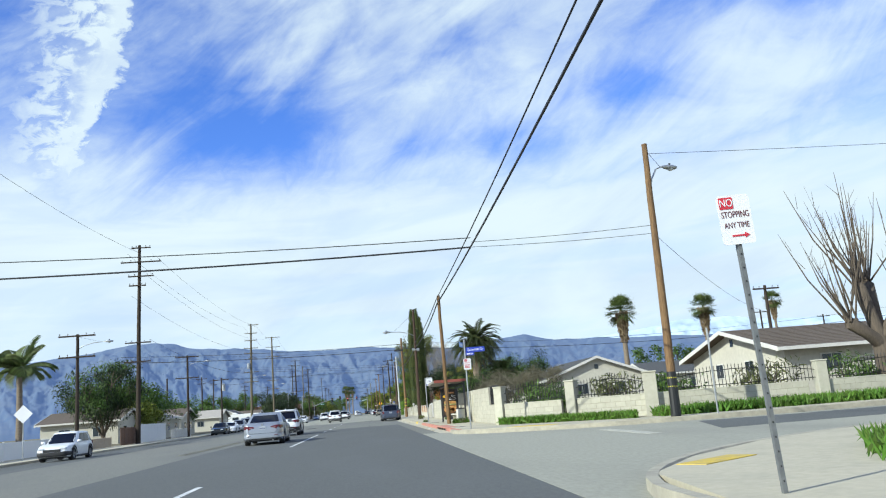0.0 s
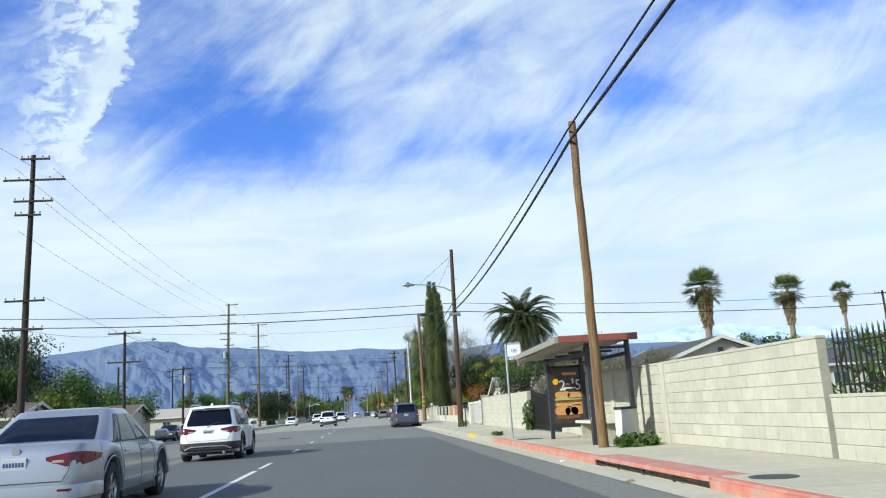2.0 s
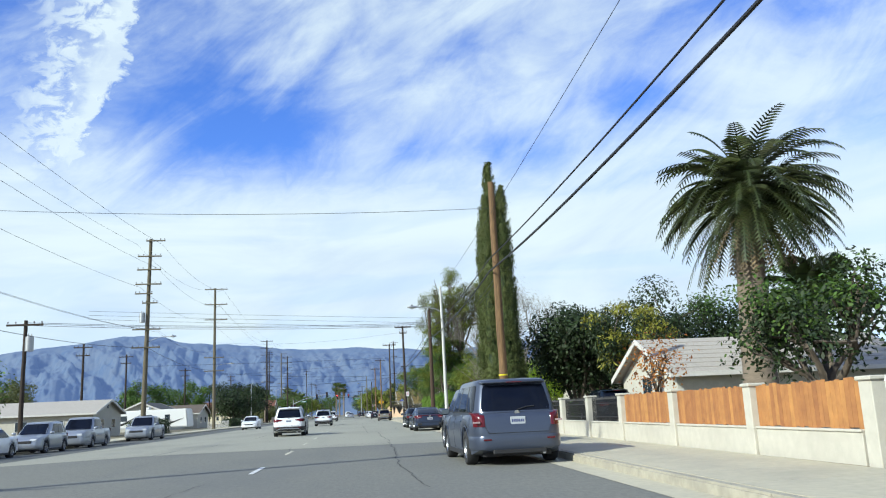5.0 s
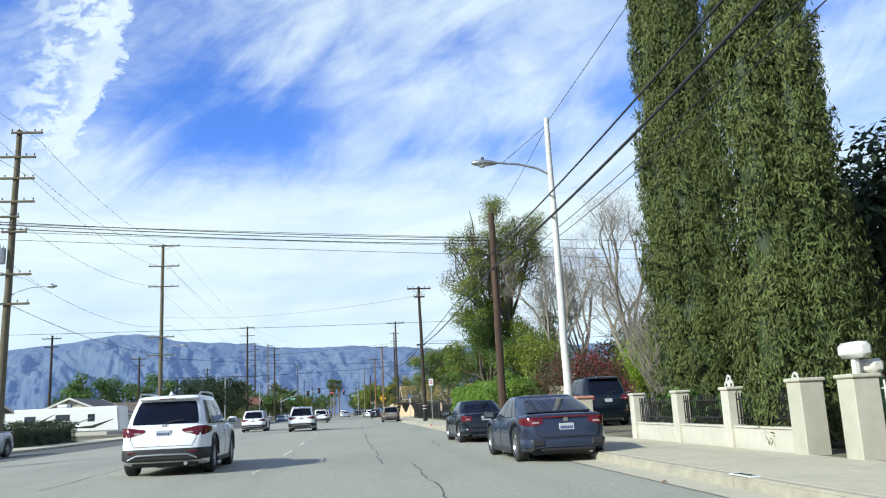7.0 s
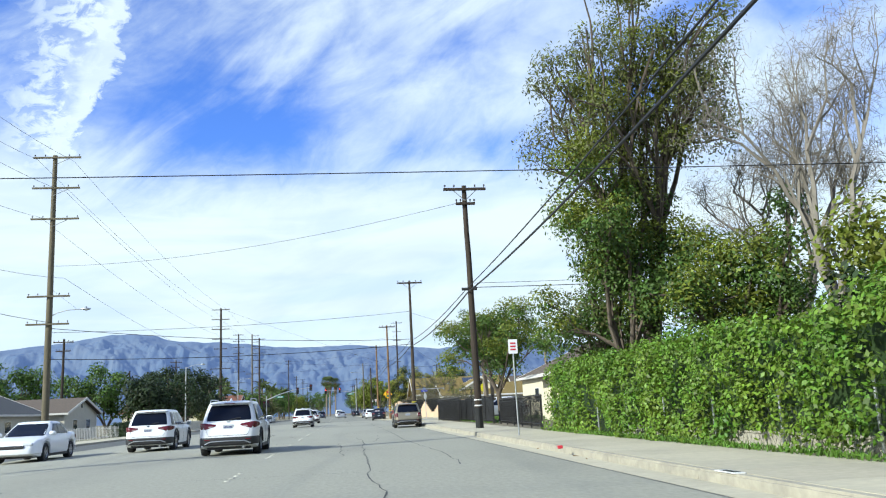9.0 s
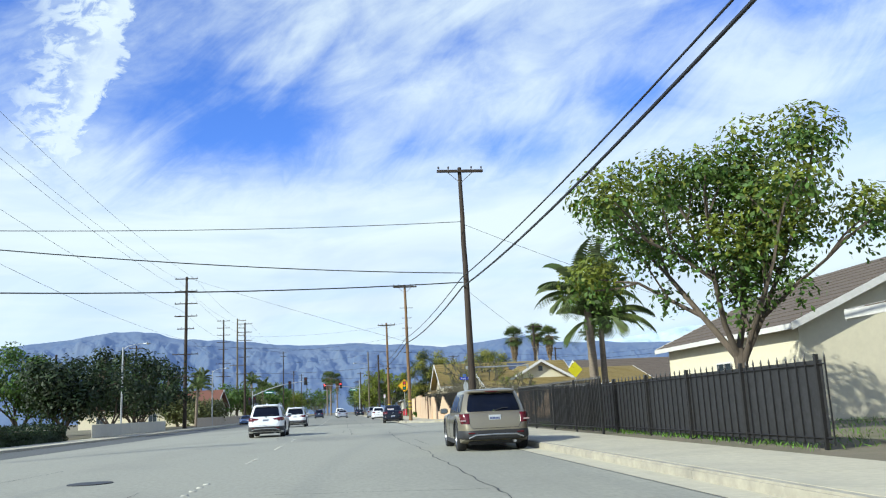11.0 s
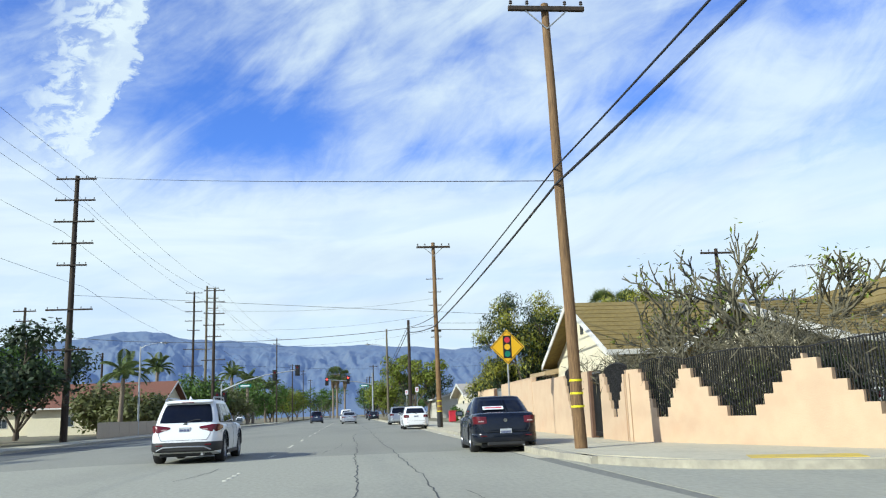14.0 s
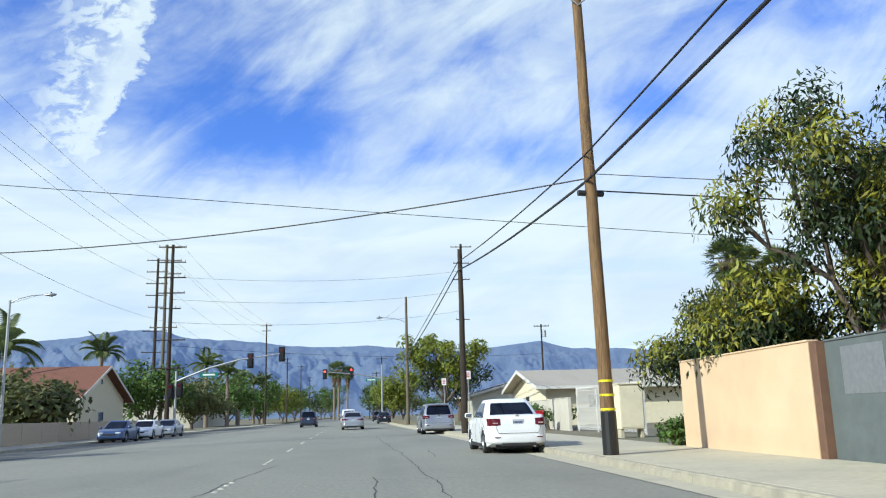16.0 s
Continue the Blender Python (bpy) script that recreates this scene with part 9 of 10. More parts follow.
def cypress(label, at, spires, seed, n=70000):
    """Tall columns of upright sprays round an added core, dark for the shade between them."""
    ob = thing("cypress", at, label, "tree", "trees")
    rs = np.random.RandomState(seed)
    part("trunk", rods(((0, 0, -0.1), (0, 0, 1.5), 0.35, 0.28), seg=10), "bark", ob)
    for si, (sx, sy, h, r) in enumerate(spires):
        def profile(z):
            f = np.clip(z / h, 0, 1)
            return r * np.where(f < 0.12, 0.72 + 0.28 * f / 0.12, np.where(f < 0.70, 1.0 - 0.36 * (f - 0.12) / 0.58, 0.64 * np.clip(1 - (np.maximum(f - 0.70, 0) / 0.305) ** 1.5, 0, 1)))
        bm = bmesh.new()
        rings = []
        for z in np.linspace(0.3, h * 0.97, 26):
            row = []
            for k in range(16):
                a = 2 * math.pi * k / 16
                rad = float(profile(z)) * 0.60 * (1 + 0.16 * noise.noise(Vector((math.cos(a) * 2, math.sin(a) * 2, z * 0.9 + si * 5))))
                row.append(bm.verts.new((sx + rad * math.cos(a), sy + rad * math.sin(a), z)))
            rings.append(row)
        for a, b in zip(rings, rings[1:]):
            for k in range(16):
                bm.faces.new((a[k], a[(k + 1) % 16], b[(k + 1) % 16], b[k]))
        bm.faces.new(rings[-1])
        part("inner_bough", bm, "leaf_dark", ob, smooth=60)
        m = int(n * r * h / sum(q[2] * q[3] for q in spires))
        k = int(30 * r * h)
        z = h * rs.uniform(0.0, 0.985, k)
        a = rs.uniform(0, 2 * math.pi, k)
        lump = np.array([noise.noise(Vector((math.cos(q) * 3.0, math.sin(q) * 3.0, w * 0.16 + si * 7))) + 0.45 * noise.noise(Vector((math.cos(q) * 7, math.sin(q) * 7, w * 0.6))) for q, w in zip(a, z)])
        rad = profile(z) * (0.92 + 0.38 * lump)
        tall = rs.uniform(0.5, 1.3, k)
        pick = rs.randint(0, k, m)
        f = rs.uniform(0, 1, m)
        # each spray swells at its middle, narrows to a tip and leans outwards there
        wide = 0.15 * np.sin(math.pi * np.clip(0.12 + 0.86 * f, 0, 1)) ** 0.8
        rr_ = rad[pick] + f ** 2 * 0.16 - 0.03 + wide * rs.normal(size=m) * 0.55
        aa = a[pick] + wide * rs.normal(size=m) / np.maximum(rad[pick], 0.2)
        zz = np.minimum(z[pick] + (f - 0.2) * tall[pick], h * 1.02)
        ok = zz > 0.12
        c = np.stack([sx + rr_ * np.cos(aa), sy + rr_ * np.sin(aa), zz], 1)[ok]
        nrm = np.stack([np.cos(aa), np.sin(aa), np.full(m, 0.25)], 1)[ok] + rs.normal(size=(ok.sum(), 3)) * 0.5
        nrm /= np.linalg.norm(nrm, axis=1)[:, None]
        part("sprays", leaf_mesh("sprays", c, 0.13, 0.23, "leaf_cypress", seed + si, up=0.9, normals=nrm), None, ob)
    return ob


# first corner
palm("tall fan palm with a brown skirt behind the houses", (37.5, 112.2, PAVE), 12.2, "fan", 11, 2.7, 0.34)
palm("tall fan palm with a brown skirt behind the houses", (59.4, 134.4, PAVE), 14.2, "fan", 12, 2.9, 0.36)
palm("slender fan palm far behind the houses", (98.0, 183.0, -0.75), 20.4, "fan", 13, 2.8, 0.3)
palm("stout date palm with a full round crown", (14.3, 99.6, PAVE), 8.3, "feather", 15, 3.9, 0.5)
palm("small young palm beside the date palm", (17.8, 101.0, PAVE), 4.0, "queen", 16, 2.3, 0.2)
pollard("pollarded bare tree with long upright shoots", (20.9, 30.4, PAVE), ((-1.3, -0.2, 2.9), (-0.35, 0.3, 4.3), (1.1, -0.3, 3.9), (0.4, 0.9, 4.5), (2.0, 0.6, 3.6)), 21, 4.6)
tree("leafy green tree behind the house", (45, 115, PAVE), 6.5, 4.0, "leaf_green", 3500, 0.35, seed=22)
tree("yellow-green tree between the palms", (62, 128, PAVE), 8.0, 5.5, "leaf_yellow", 3500, 0.4, seed=23)
tree("leafy green tree behind the houses", (80, 140, PAVE), 8.0, 6.5, "leaf_green", 3500, 0.45, seed=24)
tree("dark green round citrus tree beside the date palm", (12.6, 92.5, PAVE), 4.3, 2.1, "leaf_dark", 7000, 0.16, trunk_h=1.0, seed=25, mixed="leaf_green")
for x, y, h, s in ((15.6, 84.0, 4.0, 31), (18.8, 82.5, 4.3, 32), (13.8, 80.5, 3.4, 33), (17.0, 79.0, 3.8, 34)):
    tree("grey-green frangipani mound over the block wall", (x, y, PAVE), h, 2.4, "bark_olive", 5200, 0.34, trunk_h=0.4, trunk_r=0.14, levels=7, kids=2, taper=0.78, bark="bark_olive", seed=s, up=0.3, clump=0.3, aspect=0.07)
for x, y, sd in ((9.5, 37.6, 41), (11.5, 35.6, 42), (13.4, 33.8, 43), (16.5, 32.0, 44), (20.0, 31.0, 45), (23.0, 30.2, 46), (9.2, 40.5, 47)):
    bush("spiky dark shrub behind the iron fence", (x, y, PAVE), 1.3, 1.1, 1.75, "leaf_green" if sd % 2 else "leaf_grey", 900, 0.34, sd, aspect=0.18)
grass_patch("rough green verge grass", [(6.15, 33.9), (6.0, 34.6), (10.4, 29.8), (10.1, 28.9)], 5200, 0.34, 51)
grass_patch("rough green verge grass", [(10.9, 28.4), (10.9, 29.6), (30, 28.4), (30, 26.7)], 12000, 0.42, 52)
grass_patch("rough green grass on the corner", [(5.9, 8.6), (7.5, 11.3), (30, 14.0), (30, 6.0)], 9000, 0.3, 53)
grass_patch("weeds round the foot of a pole", [(5.1, 43.7), (5.9, 43.6), (6.0, 44.3), (5.2, 44.4)], 500, 0.22, 54)
bush("weedy green tuft at the foot of a pole", (5.45, 43.75, PAVE), 0.5, 0.35, 0.28, "leaf_green", 700, 0.09, 55, name="weeds")
bush("climbing weeds beside an iron gate", (6.2, 58.1, PAVE), 0.25, 0.35, 1.3, "leaf_green", 600, 0.11, 56, name="weeds")
bush("small dry weeds at a pole's foot", (5.2, 70.4, PAVE), 0.25, 0.25, 0.35, "leaf_grey", 220, 0.09, 57, name="weeds")
bush("small weeds growing from the kerb", (4.4, 54.6, PAVE), 0.2, 0.4, 0.14, "leaf_green", 250, 0.07, 58, name="weeds")

# between the fences
cypress("tall dark green Italian cypress column", (8.85, 122.3, PAVE), ((0, 0, 15.4, 1.0), (-0.5, 0.2, 13.6, 0.7), (0.5, -0.1, 14.2, 0.8)), 61, 150000)
cypress("tall dark green Italian cypress column", (7.95, 116.2, PAVE), ((-0.15, 0.1, 14.6, 0.86), (-0.45, -0.25, 12.6, 0.62), (0.5, 0.0, 13.2, 0.72), (0.25, -0.45, 9.5, 0.75), (0.45, -0.2, 5.2, 0.95)), 60, 180000)
for x, y, h, sp, s in ((15.5, 124, 6.8, 3.6, 62), (19.5, 121, 7.0, 3.8, 63), (24, 118, 7.2, 3.8, 64), (12.6, 118.0, 5.4, 2.2, 65)):
    tree("dense dark evergreen tree shading the yard", (x, y, PAVE), h, sp, "leaf_dark", 15000, 0.22, trunk_h=0.4, trunk_r=0.25, seed=s, clump=0.85, mixed="leaf_green" if s == 64 else None, fill=1.0)
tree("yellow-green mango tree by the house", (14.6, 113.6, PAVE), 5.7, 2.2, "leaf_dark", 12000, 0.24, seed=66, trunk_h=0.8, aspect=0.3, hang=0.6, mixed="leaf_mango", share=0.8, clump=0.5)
tree("orange-leaved small tree behind the fence", (9.6, 97.0, PAVE), 2.5, 0.5, "leaf_orange", 900, 0.11, trunk_h=1.2, trunk_r=0.08, seed=67)
for x, y, s in ((10.5, 113.3, 68), (9.9, 116.5, 69), (8.4, 121.9, 70), (8.3, 118.4, 71)):
    bush("leafy green shrub behind the fence", (x, y, PAVE), 0.9, 0.8, 1.1, "leaf_bright" if s % 2 else "leaf_green", 900, 0.2, s)
whip_shrub("fountain of bare pale whips beside the cypress", (9.8, 126.2, PAVE), 6.3, 72)
for x, y, h, k in ((13.3, 138.2, 3.8, 73), (14.3, 137.8, 4.1, 74), (15.3, 137.4, 3.9, 271), (16.4, 137.0, 4.0, 272), (13.8, 136.8, 3.2, 273)):
    tree("bright lime-green conifer in a clipped row", (x, y, PAVE), h, 0.72, "leaf_lime", 11000, 0.09, trunk_h=0.3, trunk_r=0.1, seed=k, clump=0.42, fill=1.0, up=0.4)
bush("dark red bougainvillea mound", (11.3, 142.0, PAVE), 2.6, 2.6, 3.7, "leaf_olive", 24000, 0.10, 75, extra="leaf_red")
bush("dark shrub beside the red bougainvillea", (9.6, 146.6, PAVE), 1.8, 1.6, 3.4, "leaf_dark", 5000, 0.17, 76)
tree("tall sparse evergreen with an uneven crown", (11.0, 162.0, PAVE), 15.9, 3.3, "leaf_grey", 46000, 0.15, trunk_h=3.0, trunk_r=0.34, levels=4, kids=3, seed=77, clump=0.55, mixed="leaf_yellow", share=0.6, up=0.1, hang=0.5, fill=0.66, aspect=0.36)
tree("leafy understorey tree with yellow-green upper leaves", (12.6, 158.0, PAVE), 6.4, 2.4, "leaf_green", 17000, 0.15, trunk_h=1.4, seed=78, mixed="leaf_yellow", fill=0.6)
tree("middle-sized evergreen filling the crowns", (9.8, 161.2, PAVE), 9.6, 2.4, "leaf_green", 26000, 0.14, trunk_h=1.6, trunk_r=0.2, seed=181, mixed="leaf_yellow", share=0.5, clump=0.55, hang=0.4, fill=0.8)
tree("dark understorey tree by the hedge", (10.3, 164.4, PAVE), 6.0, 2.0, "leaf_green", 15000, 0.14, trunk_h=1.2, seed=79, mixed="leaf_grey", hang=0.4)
tree("tall bare winter tree with fine twigs", (15.4, 146.2, PAVE), 12.6, 3.8, n=7500, leaf="bark_pale", size=0.42, aspect=0.03, clump=0.35,  trunk_h=2.6, trunk_r=0.3, levels=6, kids=2, up=0.18, bark="bark_pale", seed=80, name="bare_tree")
tree("tall bare winter tree with fine twigs", (13.0, 153.5, PAVE), 11.6, 2.6, n=7500, leaf="bark_pale", size=0.42, aspect=0.03, clump=0.35,  trunk_h=3.0, trunk_r=0.26, levels=6, kids=2, up=0.3, bark="bark_pale", seed=81, name="bare_tree")
tree("tall bare winter tree with fine twigs", (17.0, 162.0, PAVE), 13.5, 3.4, n=7500, leaf="bark_pale", size=0.42, aspect=0.03, clump=0.35,  trunk_h=3.0, trunk_r=0.28, levels=6, kids=2, up=0.3, bark="bark_pale", seed=82, name="bare_tree")
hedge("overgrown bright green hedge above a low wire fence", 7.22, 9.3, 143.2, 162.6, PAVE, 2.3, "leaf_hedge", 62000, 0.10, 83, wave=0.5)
grass_patch("sparse verge grass under the hedge", [(7.0, 138), (7.4, 162), (7.0, 162), (6.9, 138)], 2500, 0.16, 84)
tree("round leafy tree on the pavement's edge", (9.4, 184.0, PAVE), 7.0, 2.7, "leaf_green", 18000, 0.16, trunk_h=2.0, trunk_r=0.16, seed=85, mixed="leaf_yellow", hang=0.3)
bush("potted agave by the porch", (11.5, 178.0, PAVE), 0.5, 0.5, 0.9, "leaf_grey", 160, 0.5, 86, aspect=0.12)
palm("green queen palm in a lawn", (11.9, 204.6, PAVE), 5.5, "queen", 87, 3.0, 0.20)
palm("green queen palm in a lawn", (12.5, 204.9, PAVE), 4.4, "queen", 88, 2.6, 0.15)
grass_patch("mown green lawn behind the black fence", [(7.6, 178), (7.9, 203), (14, 208), (30, 208), (30, 178)], 16000, 0.13, 89)
for x, y, h, k, s in ((29.2, 310.4, 13.6, "fan", 90), (35.4, 320.3, 15.0, "fan", 91), (37.2, 317.0, 14.2, "fan", 92), (41.6, 305, 12.5, "queen", 93)):
    palm("distant palm above the rooftops", (x, y, -0.75), h, k, s, 2.4, 0.25)
tree("leafy tree beyond the roofs", (60, 255, PAVE), 8.5, 5.0, "leaf_yellow", 3500, 0.4, seed=95)
tree("round dark tree beyond the roofs", (75, 262, PAVE), 8.0, 5.0, "leaf_green", 3500, 0.4, seed=96)

# corner garden
for x, y, h, sp, k in ((11.0, 241.0, 5.7, 2.5, 101), (11.3, 236.2, 5.9, 2.5, 102), (13.2, 232.0, 3.6, 1.8, 103)):
    tree("leafless frangipani with stubby forking branches", (x, y, PAVE), h, sp, "leaf_yellow", 500, 0.2, trunk_h=0.6, trunk_r=0.15, levels=7, kids=2, up=0.25, taper=0.80, bark="bark_olive", seed=k, clump=0.2, aspect=0.3)
for x, y, s in ((11.0, 229.8, 104), (13.6, 228.6, 106), (9.0, 243.0, 108)):
    bush("spiky garden shrub behind the stepped wall", (x, y, PAVE), 0.9, 0.9, 1.5, "leaf_green" if s % 2 else "leaf_grey", 500, 0.34, s, aspect=0.16)
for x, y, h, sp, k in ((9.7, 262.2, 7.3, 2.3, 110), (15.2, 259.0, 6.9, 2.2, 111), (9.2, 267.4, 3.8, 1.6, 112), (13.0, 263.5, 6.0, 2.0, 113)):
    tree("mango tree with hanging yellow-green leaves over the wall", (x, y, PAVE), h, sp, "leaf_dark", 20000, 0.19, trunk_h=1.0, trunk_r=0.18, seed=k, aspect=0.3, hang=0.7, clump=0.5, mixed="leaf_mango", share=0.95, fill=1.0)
palm("palm behind the mango trees", (18, 274, PAVE), 6.2, "fan", 114, 1.8, 0.2)
bush("leafy weeds against the peach wall", (7.0, 256.6, PAVE), 0.45, 0.8, 0.62, "leaf_green", 900, 0.12, 115, name="weeds")
bush("leafy weeds at the wall's end", (7.2, 267.5, PAVE), 0.4, 0.6, 0.75, "leaf_green", 800, 0.12, 116, name="weeds")
bush("green shrub beside a drive", (9.0, 290.0, PAVE), 1.2, 1.6, 1.3, "leaf_green", 1500, 0.18, 117)
tree("round leafy street tree in the distance", (6.7, 326, PAVE), 8.2, 3.6, "leaf_yellow", 6000, 0.34, trunk_h=2.0, seed=118)
tree("dark leafy street tree in the distance", (9.5, 338, PAVE), 7.5, 3.2, "leaf_dark", 5000, 0.34, trunk_h=2.0, seed=119)

for x, y, h, sp, k in ((19.5, 131.5, 5.4, 2.8, 191), (21.0, 147.5, 6.0, 3.2, 192), (20.5, 155.0, 6.5, 3.4, 193), (17.0, 150.5, 5.0, 2.4, 194)):
    tree("tangled grey-brown thicket tree in the back yard", (x, y, PAVE), h, sp, "leaf_grey" if k % 2 else "leaf_dark", 7000, 0.2, trunk_h=0.9, trunk_r=0.16, seed=k, clump=0.6)
tree("yellow-green leafy shrub tree behind the hedge", (10.6, 146.5, PAVE), 4.4, 1.6, "leaf_yellow", 6000, 0.15, trunk_h=0.8, trunk_r=0.1, seed=196, clump=0.45)

for x, y, k in ((8.4, 235.6, 401), (9.2, 233.4, 402), (10.0, 231.4, 403), (10.7, 229.6, 404), (11.6, 228.2, 405), (8.1, 238.6, 406), (8.2, 241.2, 407), (13.4, 227.6, 408), (9.6, 236.2, 409), (10.8, 233.0, 410)):
    bush("dark spiky garden shrub behind the stepped wall", (x, y, PAVE), 0.85, 0.95, 2.2, "leaf_dark" if k % 2 else "leaf_grey", 1500, 0.27, k, aspect=0.2)
for x, y, h, sp, k in ((7.9, 238.4, 2.7, 1.0, 421), (8.6, 235.2, 2.9, 1.2, 422), (9.6, 232.2, 2.8, 1.2, 423), (10.6, 229.6, 2.6, 1.1, 424), (12.2, 227.9, 2.4, 1.0, 425), (7.9, 240.4, 2.4, 0.7, 426)):
    tree("leafless shrub with a dense tangle of grey-olive twigs", (x, y, PAVE), h, sp, "bark_olive", 1500, 0.42, aspect=0.05, trunk_h=0.3, trunk_r=0.06, levels=5, kids=2, up=0.45, taper=0.75, bark="bark_olive", seed=k, clump=0.3, name="bare_shrub", group="bushes")
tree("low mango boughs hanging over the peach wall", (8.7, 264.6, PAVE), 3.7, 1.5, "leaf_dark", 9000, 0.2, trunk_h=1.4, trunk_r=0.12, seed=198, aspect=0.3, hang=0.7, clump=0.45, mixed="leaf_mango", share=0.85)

# ---- across the road ----
ZY = -0.15
for x0, x1, y0, y1, rh, ax, roof, lab in ((-34, -26, 92, 101, 3.6, "x", "roof_brown", "low pale house with a brown roof across the road"),
                                          (-33, -25, 108, 117, 3.7, "y", "roof_light", "small white gabled house across the road"),
                                          (-36, -26, 122, 132, 3.8, "x", "roof_brown", "low house with a brown roof across the road"),
                                          (-37.5, -29, 204, 216, 4.3, "y", "roof_grey", "white bungalow with a porch across the road"),
                                          (-36, -27, 216, 226, 3.9, "x", "roof_brown", "brown-roofed house across the road"),
                                          (-38, -27, 160, 170, 3.8, "x", "roof_light", "pale-roofed house across the road"),
                                          (-36, -27, 50, 60, 3.8, "x", "roof_brown", "low tan house behind a white wall")):
    house(lab, x0, x1, y0, y1, 2.5, rh, ax, "stucco_white", roof, windows=(("s", -1.5, 1.4, 1.2, 0.9), ("s", 2, 1.4, 1.2, 0.9), ("e", -2, 1.4, 1.2, 0.9), ("e", 2, 1.4, 1.2, 0.9)), at_z=ZY,
          chimney=(2.0, 2.0) if y0 == 196 else None)
for x0, x1, y0, y1, rh in ((-40, -25, 318, 332, 6.2), (-52, -38, 330, 350, 6.6)):
    house("building with a red clay tile roof across the road", x0, x1, y0, y1, 3.4, rh, "x", "stucco_cream", "roof_red", eave=0.8, windows=(("s", -3, 1.6, 1.4, 1.1), ("s", 3, 1.6, 1.4, 1.1), ("e", 0, 1.6, 1.4, 1.1)), at_z=ZY)
house("long pale flat-roofed store far across the road", -60, -28, 380, 410, 4.2, 4.9, "x", "stucco_white", "roof_light", at_z=ZY)


def panel_fence(label, a, b, h, mat, step=1.2, base=-0.13, name="panel_fence"):
    rz, length = between(a, b)
    ob = thing(name, (*a, base), label, "fence", "panel fences", rz)
    n = max(1, int(length / step))
    for k in range(n):
        part("panel", boxes((k * step + 0.02, (k + 1) * step - 0.02, -0.02, 0.02, 0.02, h), bevel=0.006), mat, ob)
        part("post", boxes((k * step - 0.03, k * step + 0.03, -0.035, 0.035, -0.1, h + 0.05)), mat, ob)
    return ob


panel_fence("pale blue-white corrugated panel fence", (-21.3, 93.0), (-21.2, 82.0), 1.75, "sign_white")
panel_fence("dark red-brown board fence", (-21.2, 82.0), (-21.2, 75.5), 1.55, "trim_brown")
panel_fence("white low boundary wall", (-21.5, 62.0), (-21.6, 20.0), 1.1, "sign_white", 3.0)
panel_fence("tan slatted fence across the road", (-21.4, 74.0), (-21.4, 63.0), 0.8, "iron_tan", 0.9)
panel_fence("white picket fence across the road", (-21.3, 106.0), (-21.3, 95.0), 1.0, "iron_white", 0.8)
panel_fence("white low wall across the road", (-21.6, 265.0), (-21.6, 236.0), 1.1, "stucco_white", 3.0)
panel_fence("tan boundary wall across the road", (-21.4, 332.0), (-21.5, 282.0), 1.3, "iron_tan", 3.0)
iron_fence("white railing in front of a bungalow", (-21.5, 214.0), (-21.5, 194.0), 0.05, 1.0, "iron_white", gap=0.4, base=-0.13, r=0.014)
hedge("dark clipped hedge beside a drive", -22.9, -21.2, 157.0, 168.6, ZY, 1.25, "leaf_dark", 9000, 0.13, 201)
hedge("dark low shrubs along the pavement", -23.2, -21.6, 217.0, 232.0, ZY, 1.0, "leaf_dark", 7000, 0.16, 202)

# travel trailer
rv = thing("travel_trailer", (-28.2, 187.0, ZY), "white travel trailer with dark swoosh stripes", "trailer", rz=-98)
bm = boxes((-1.2, 1.2, -6.0, 6.0, 0.55, 2.95))
for v in bm.verts:
    if v.co.y < -4 and v.co.z < 1.5:
        v.co.y += 0.9
    if v.co.y > 4 and v.co.z > 2:
        v.co.y -= 0.25
bmesh.ops.bevel(bm, geom=bm.edges[:], offset=0.12, segments=2, affect="EDGES")
part("trailer_body", bm, "rv_white", rv, smooth=35)
for y, z, w, h in ((-2.8, 1.9, 1.1, 0.7), (0.4, 2.0, 1.4, 0.6), (3.2, 1.9, 0.7, 0.7)):
    part("trailer_window", boxes((1.19, 1.22, y - w / 2, y + w / 2, z - h / 2, z + h / 2), bevel=0.008), "window", rv)
for k, (y0, z0, y1, z1) in enumerate(((-5.4, 1.1, -0.4, 2.35), (-2.6, 1.0, 3.4, 1.95), (1.2, 1.0, 5.4, 1.7))):
    part("stripe", tube(bmesh.new(), [(1.205, y0, z0), (1.205, (y0 + y1) / 2, z0 + 0.05), (1.205, y1, z1)], [0.03, 0.14, 0.02], 4), "plastic_black" if k != 1 else "sign_back", rv)
for y in (-0.7, 0.3):
    part("wheel", rods(((0.95, y, 0.36), (1.2, y, 0.36), 0.36), seg=18), "rubber", rv)
part("roof_unit", boxes((-0.4, 0.4, -0.6, 0.4, 3.0, 3.3), bevel=0.05), "rv_white", rv)
part("hitch", rods(((0, -3.9, 0.5), (0, -5.6, 0.45), 0.06), seg=6), "dark_metal", rv)
part("stand", boxes((-0.08, 0.08, -5.3, -5.1, -0.02, 0.5)), "dark_metal", rv)

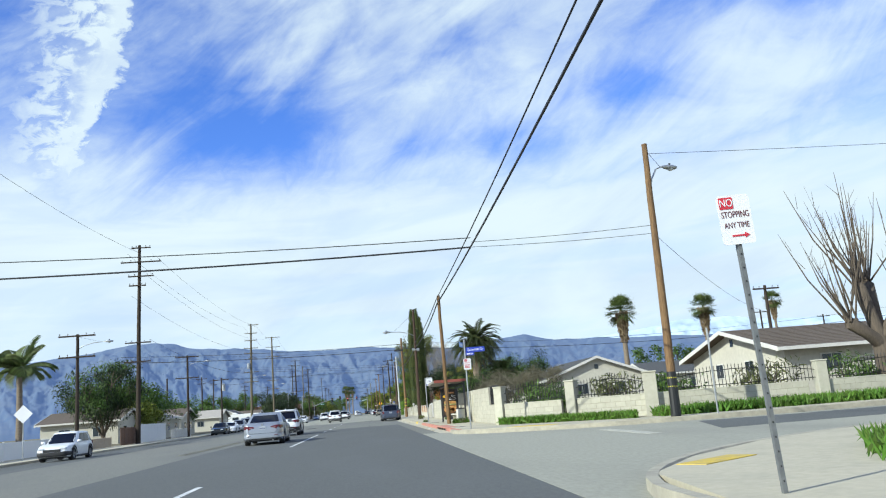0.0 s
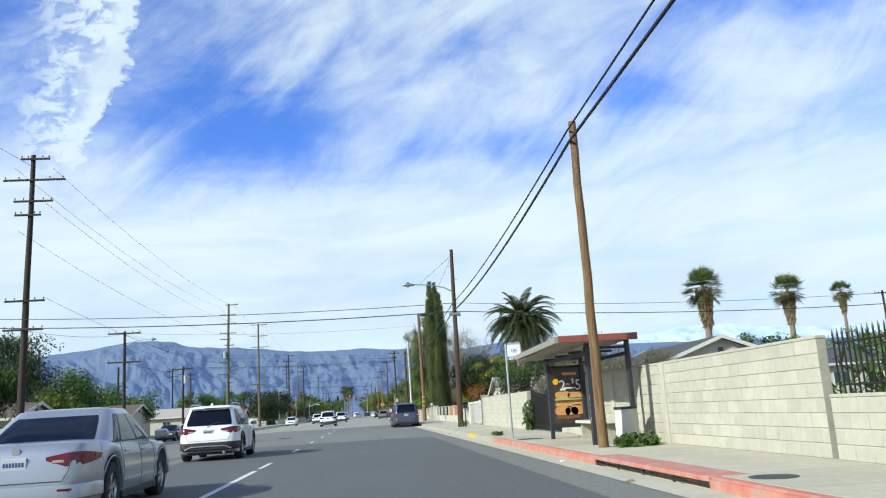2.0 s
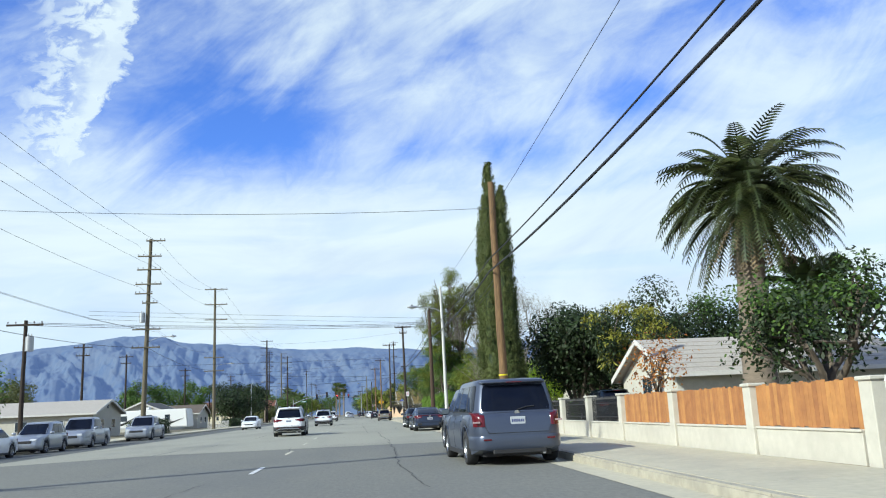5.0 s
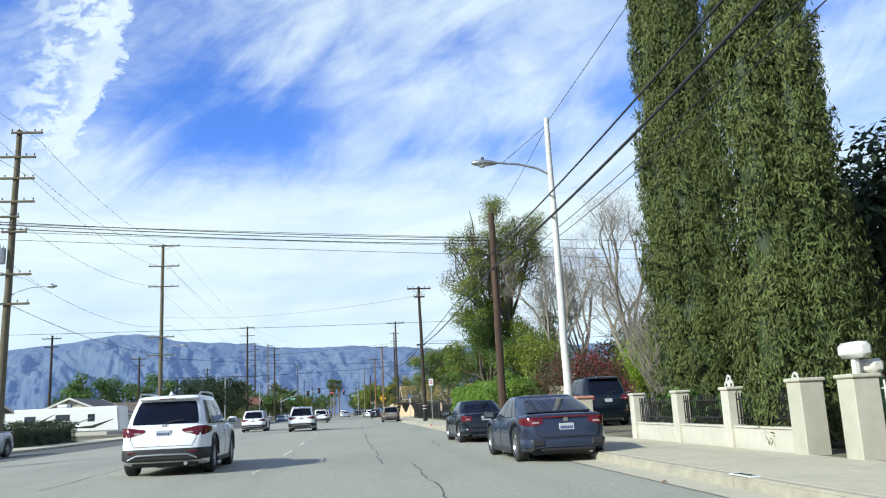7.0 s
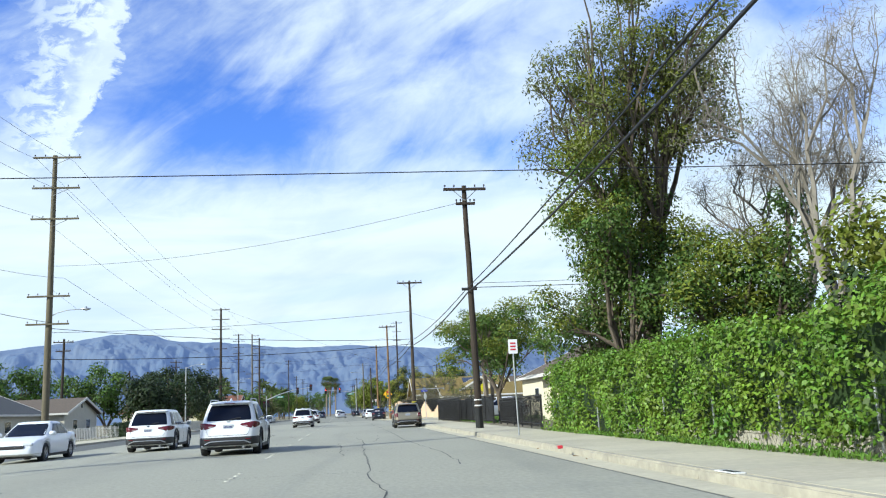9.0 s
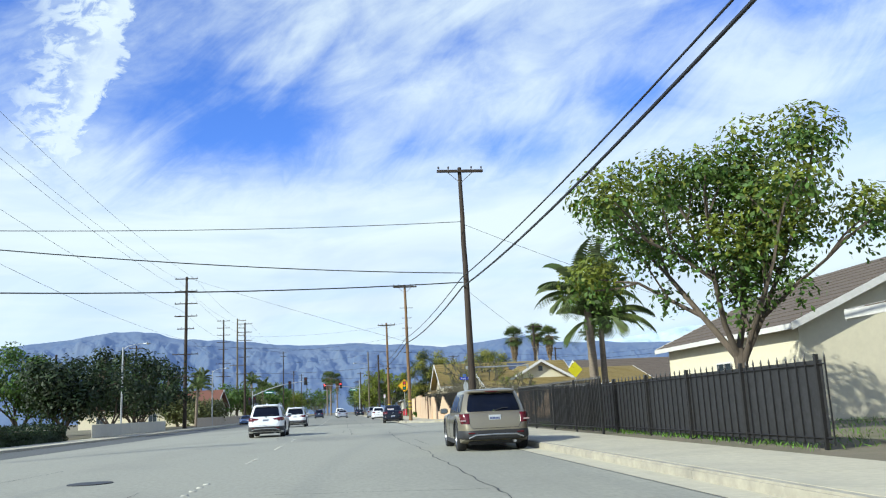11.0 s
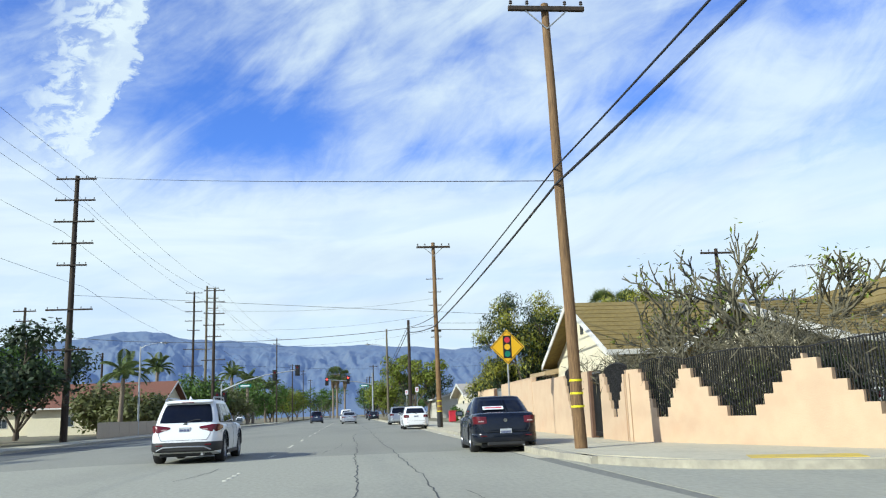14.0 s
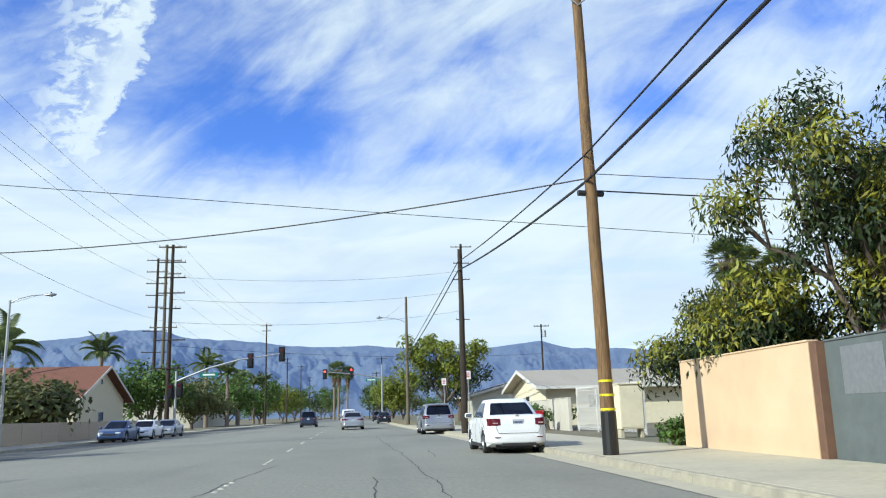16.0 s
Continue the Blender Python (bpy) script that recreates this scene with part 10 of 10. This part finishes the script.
# trees
for x, y, h, sp, leaf, s in ((-31.5, 103, 9.0, 5.6, "leaf_dark", 211), (-27.5, 108, 6.0, 3.2, "leaf_green", 212), (-33, 140, 6.0, 3.6, "leaf_green", 213), (-28, 131, 5.5, 3.2, "leaf_green", 214),
                            (-35, 258, 9.0, 5.0, "leaf_green", 215), (-25.5, 257, 8.2, 4.6, "leaf_dark", 216), (-31, 292, 9.6, 6.0, "leaf_dark", 217), (-27, 272, 7.2, 4.5, "leaf_dark", 218),
                            (-29, 282, 7.6, 4.8, "leaf_green", 219), (-42, 240, 8.5, 4.2, "leaf_green", 220), (-24.5, 240, 6.0, 3.2, "leaf_dark", 221), (-26, 345, 7, 4, "leaf_green", 222),
                            (-24, 360, 6.0, 4.0, "leaf_grey", 223), (-25, 395, 8, 5, "leaf_green", 224), (-24, 430, 9, 5, "leaf_green", 225), (-23, 470, 9, 5, "leaf_yellow", 226),
                            (-50, 190, 8, 4, "leaf_grey", 227), (-58, 215, 9, 4, "leaf_grey", 228), (-30, 312, 4.4, 3.0, "leaf_grey", 229), (-24.5, 308, 3.6, 2.4, "leaf_grey", 230), (-26, 100.5, 3.6, 1.6, "leaf_yellow", 231),
                            (6, 400, 9, 4, "leaf_yellow", 232), (5, 430, 9, 4, "leaf_yellow", 233), (4, 470, 10, 5, "leaf_green", 234), (8, 510, 11, 5, "leaf_green", 235), (-14, 560, 12, 6, "leaf_green", 236), (2, 600, 12, 6, "leaf_dark", 237), (-26, 540, 12, 7, "leaf_green", 238), (-36, 480, 9, 6, "leaf_green", 239)):
    tree("leafy green tree across the road" if x < 0 else "leafy street tree far along the road", (x, y, ZY), h, sp, leaf, 7000 if y < 300 else 3500, 0.30 if y < 200 else 0.42 if y < 300 else 0.55, trunk_h=0.7, seed=s, clump=0.9 if y < 300 else 1.1, fill=1.0)
tree("willowy dark tree behind a panel fence", (-25.6, 85.5, ZY), 7.6, 3.6, "leaf_dark", 13000, 0.34, trunk_h=1.0, seed=241, hang=1.0, aspect=0.24, clump=0.8, mixed="leaf_green", share=0.3, fill=1.0)
palm("feathery queen palm across the road", (-22.8, 58.5, ZY), 5.4, "queen", 242, 2.7, 0.2)
palm("queen palm across the road", (-25.2, 303.2, ZY), 5.8, "queen", 243, 3.0, 0.22)
for k, (x, y, h) in enumerate(((-8.5, 480, 14), (-10.5, 500, 15), (-7.0, 520, 15), (-26, 412, 8), (-27, 420, 8.5), (-25, 428, 8), (-24, 436, 8.5), (-23.5, 385, 8), (-33, 350, 9), (-25, 375, 9))):
    palm("distant palm standing over the road", (x, y, ZY), h, "fan" if k < 3 else "queen", 250 + k, 3.0, 0.28)
for k in range(26):
    x = -120 + 7.2 * k + (k * 37 % 11) - 5
    if -16 < x < 2:
        continue
    tree("hazy tree on the far edge of town", (x, 640 + (k * 53 % 90), ZY), 9 + k % 4, 7, ("leaf_green", "leaf_grey", "leaf_dark")[k % 3], 1200, 0.9, trunk_h=2, seed=300 + k, clump=1.3)

# painted number patches on the kerb, the numbers as bars
for x, y in ((4.38, 101.4), (4.33, 111.9), (4.74, 143.6)):
    ob = thing("kerb_number", (along(KERB_R, y) + 0.085, y, PAVE + 0.012), "white painted patch with dark bars on the kerb", "kerb paint", "kerb numbers")
    part("patch", boxes((-0.075, 0.075, -0.28, 0.28, -0.012, 0.002)), "white_paint", ob)
    for k in range(4):
        part("bar", boxes((-0.05, 0.05, -0.2 + 0.11 * k, -0.14 + 0.11 * k, 0.002, 0.006)), "sign_black", ob)
ob = thing("crumpled_carton", (4.5, 150.7, PAVE), "small crushed red carton lying on the kerb", "litter")
bm = boxes((-0.05, 0.05, -0.07, 0.07, 0.0, 0.06), bevel=0.006)
for v in bm.verts:
    v.co.x += 0.02 * math.sin(v.co.y * 40 + v.co.z * 30)
    v.co.z = max(0.0, v.co.z + 0.015 * math.sin(v.co.x * 60))
part("carton_body", bm, "sign_red", ob)
part("carton_flap", boxes((-0.045, 0.045, 0.06, 0.10, 0.03, 0.04)), "sign_white", ob)
rs = random.Random(77)
for k in range(26):
    y = rs.uniform(20, 262)
    if STREET_1[0] - 4 < y < STREET_1[1] + 4 or STREET_2[0] - 4 < y < STREET_2[1] + 4:
        continue
    ob = thing("litter_scrap", (along(KERB_R, y) - rs.uniform(0.08, 0.55), y, 0.012), "scrap of pale paper litter in the gutter" if k % 4 == 0 else "dry brown leaf in the gutter", "litter" if k % 4 == 0 else "leaf", "gutter litter", rs.uniform(0, 360))
    w = rs.uniform(0.03, 0.07)
    part("scrap_body", raw_mesh("scrap_body", [(-w, -w * 0.6, 0), (w, -w * 0.5, 0.01), (w * 0.9, w * 0.6, 0.028), (-w, w * 0.5, 0.012), (0, 0, 0.03)], [(0, 1, 4), (1, 2, 4), (2, 3, 4), (3, 0, 4)], M["sign_white" if k % 4 == 0 else "leaf_dead"]), None, ob)
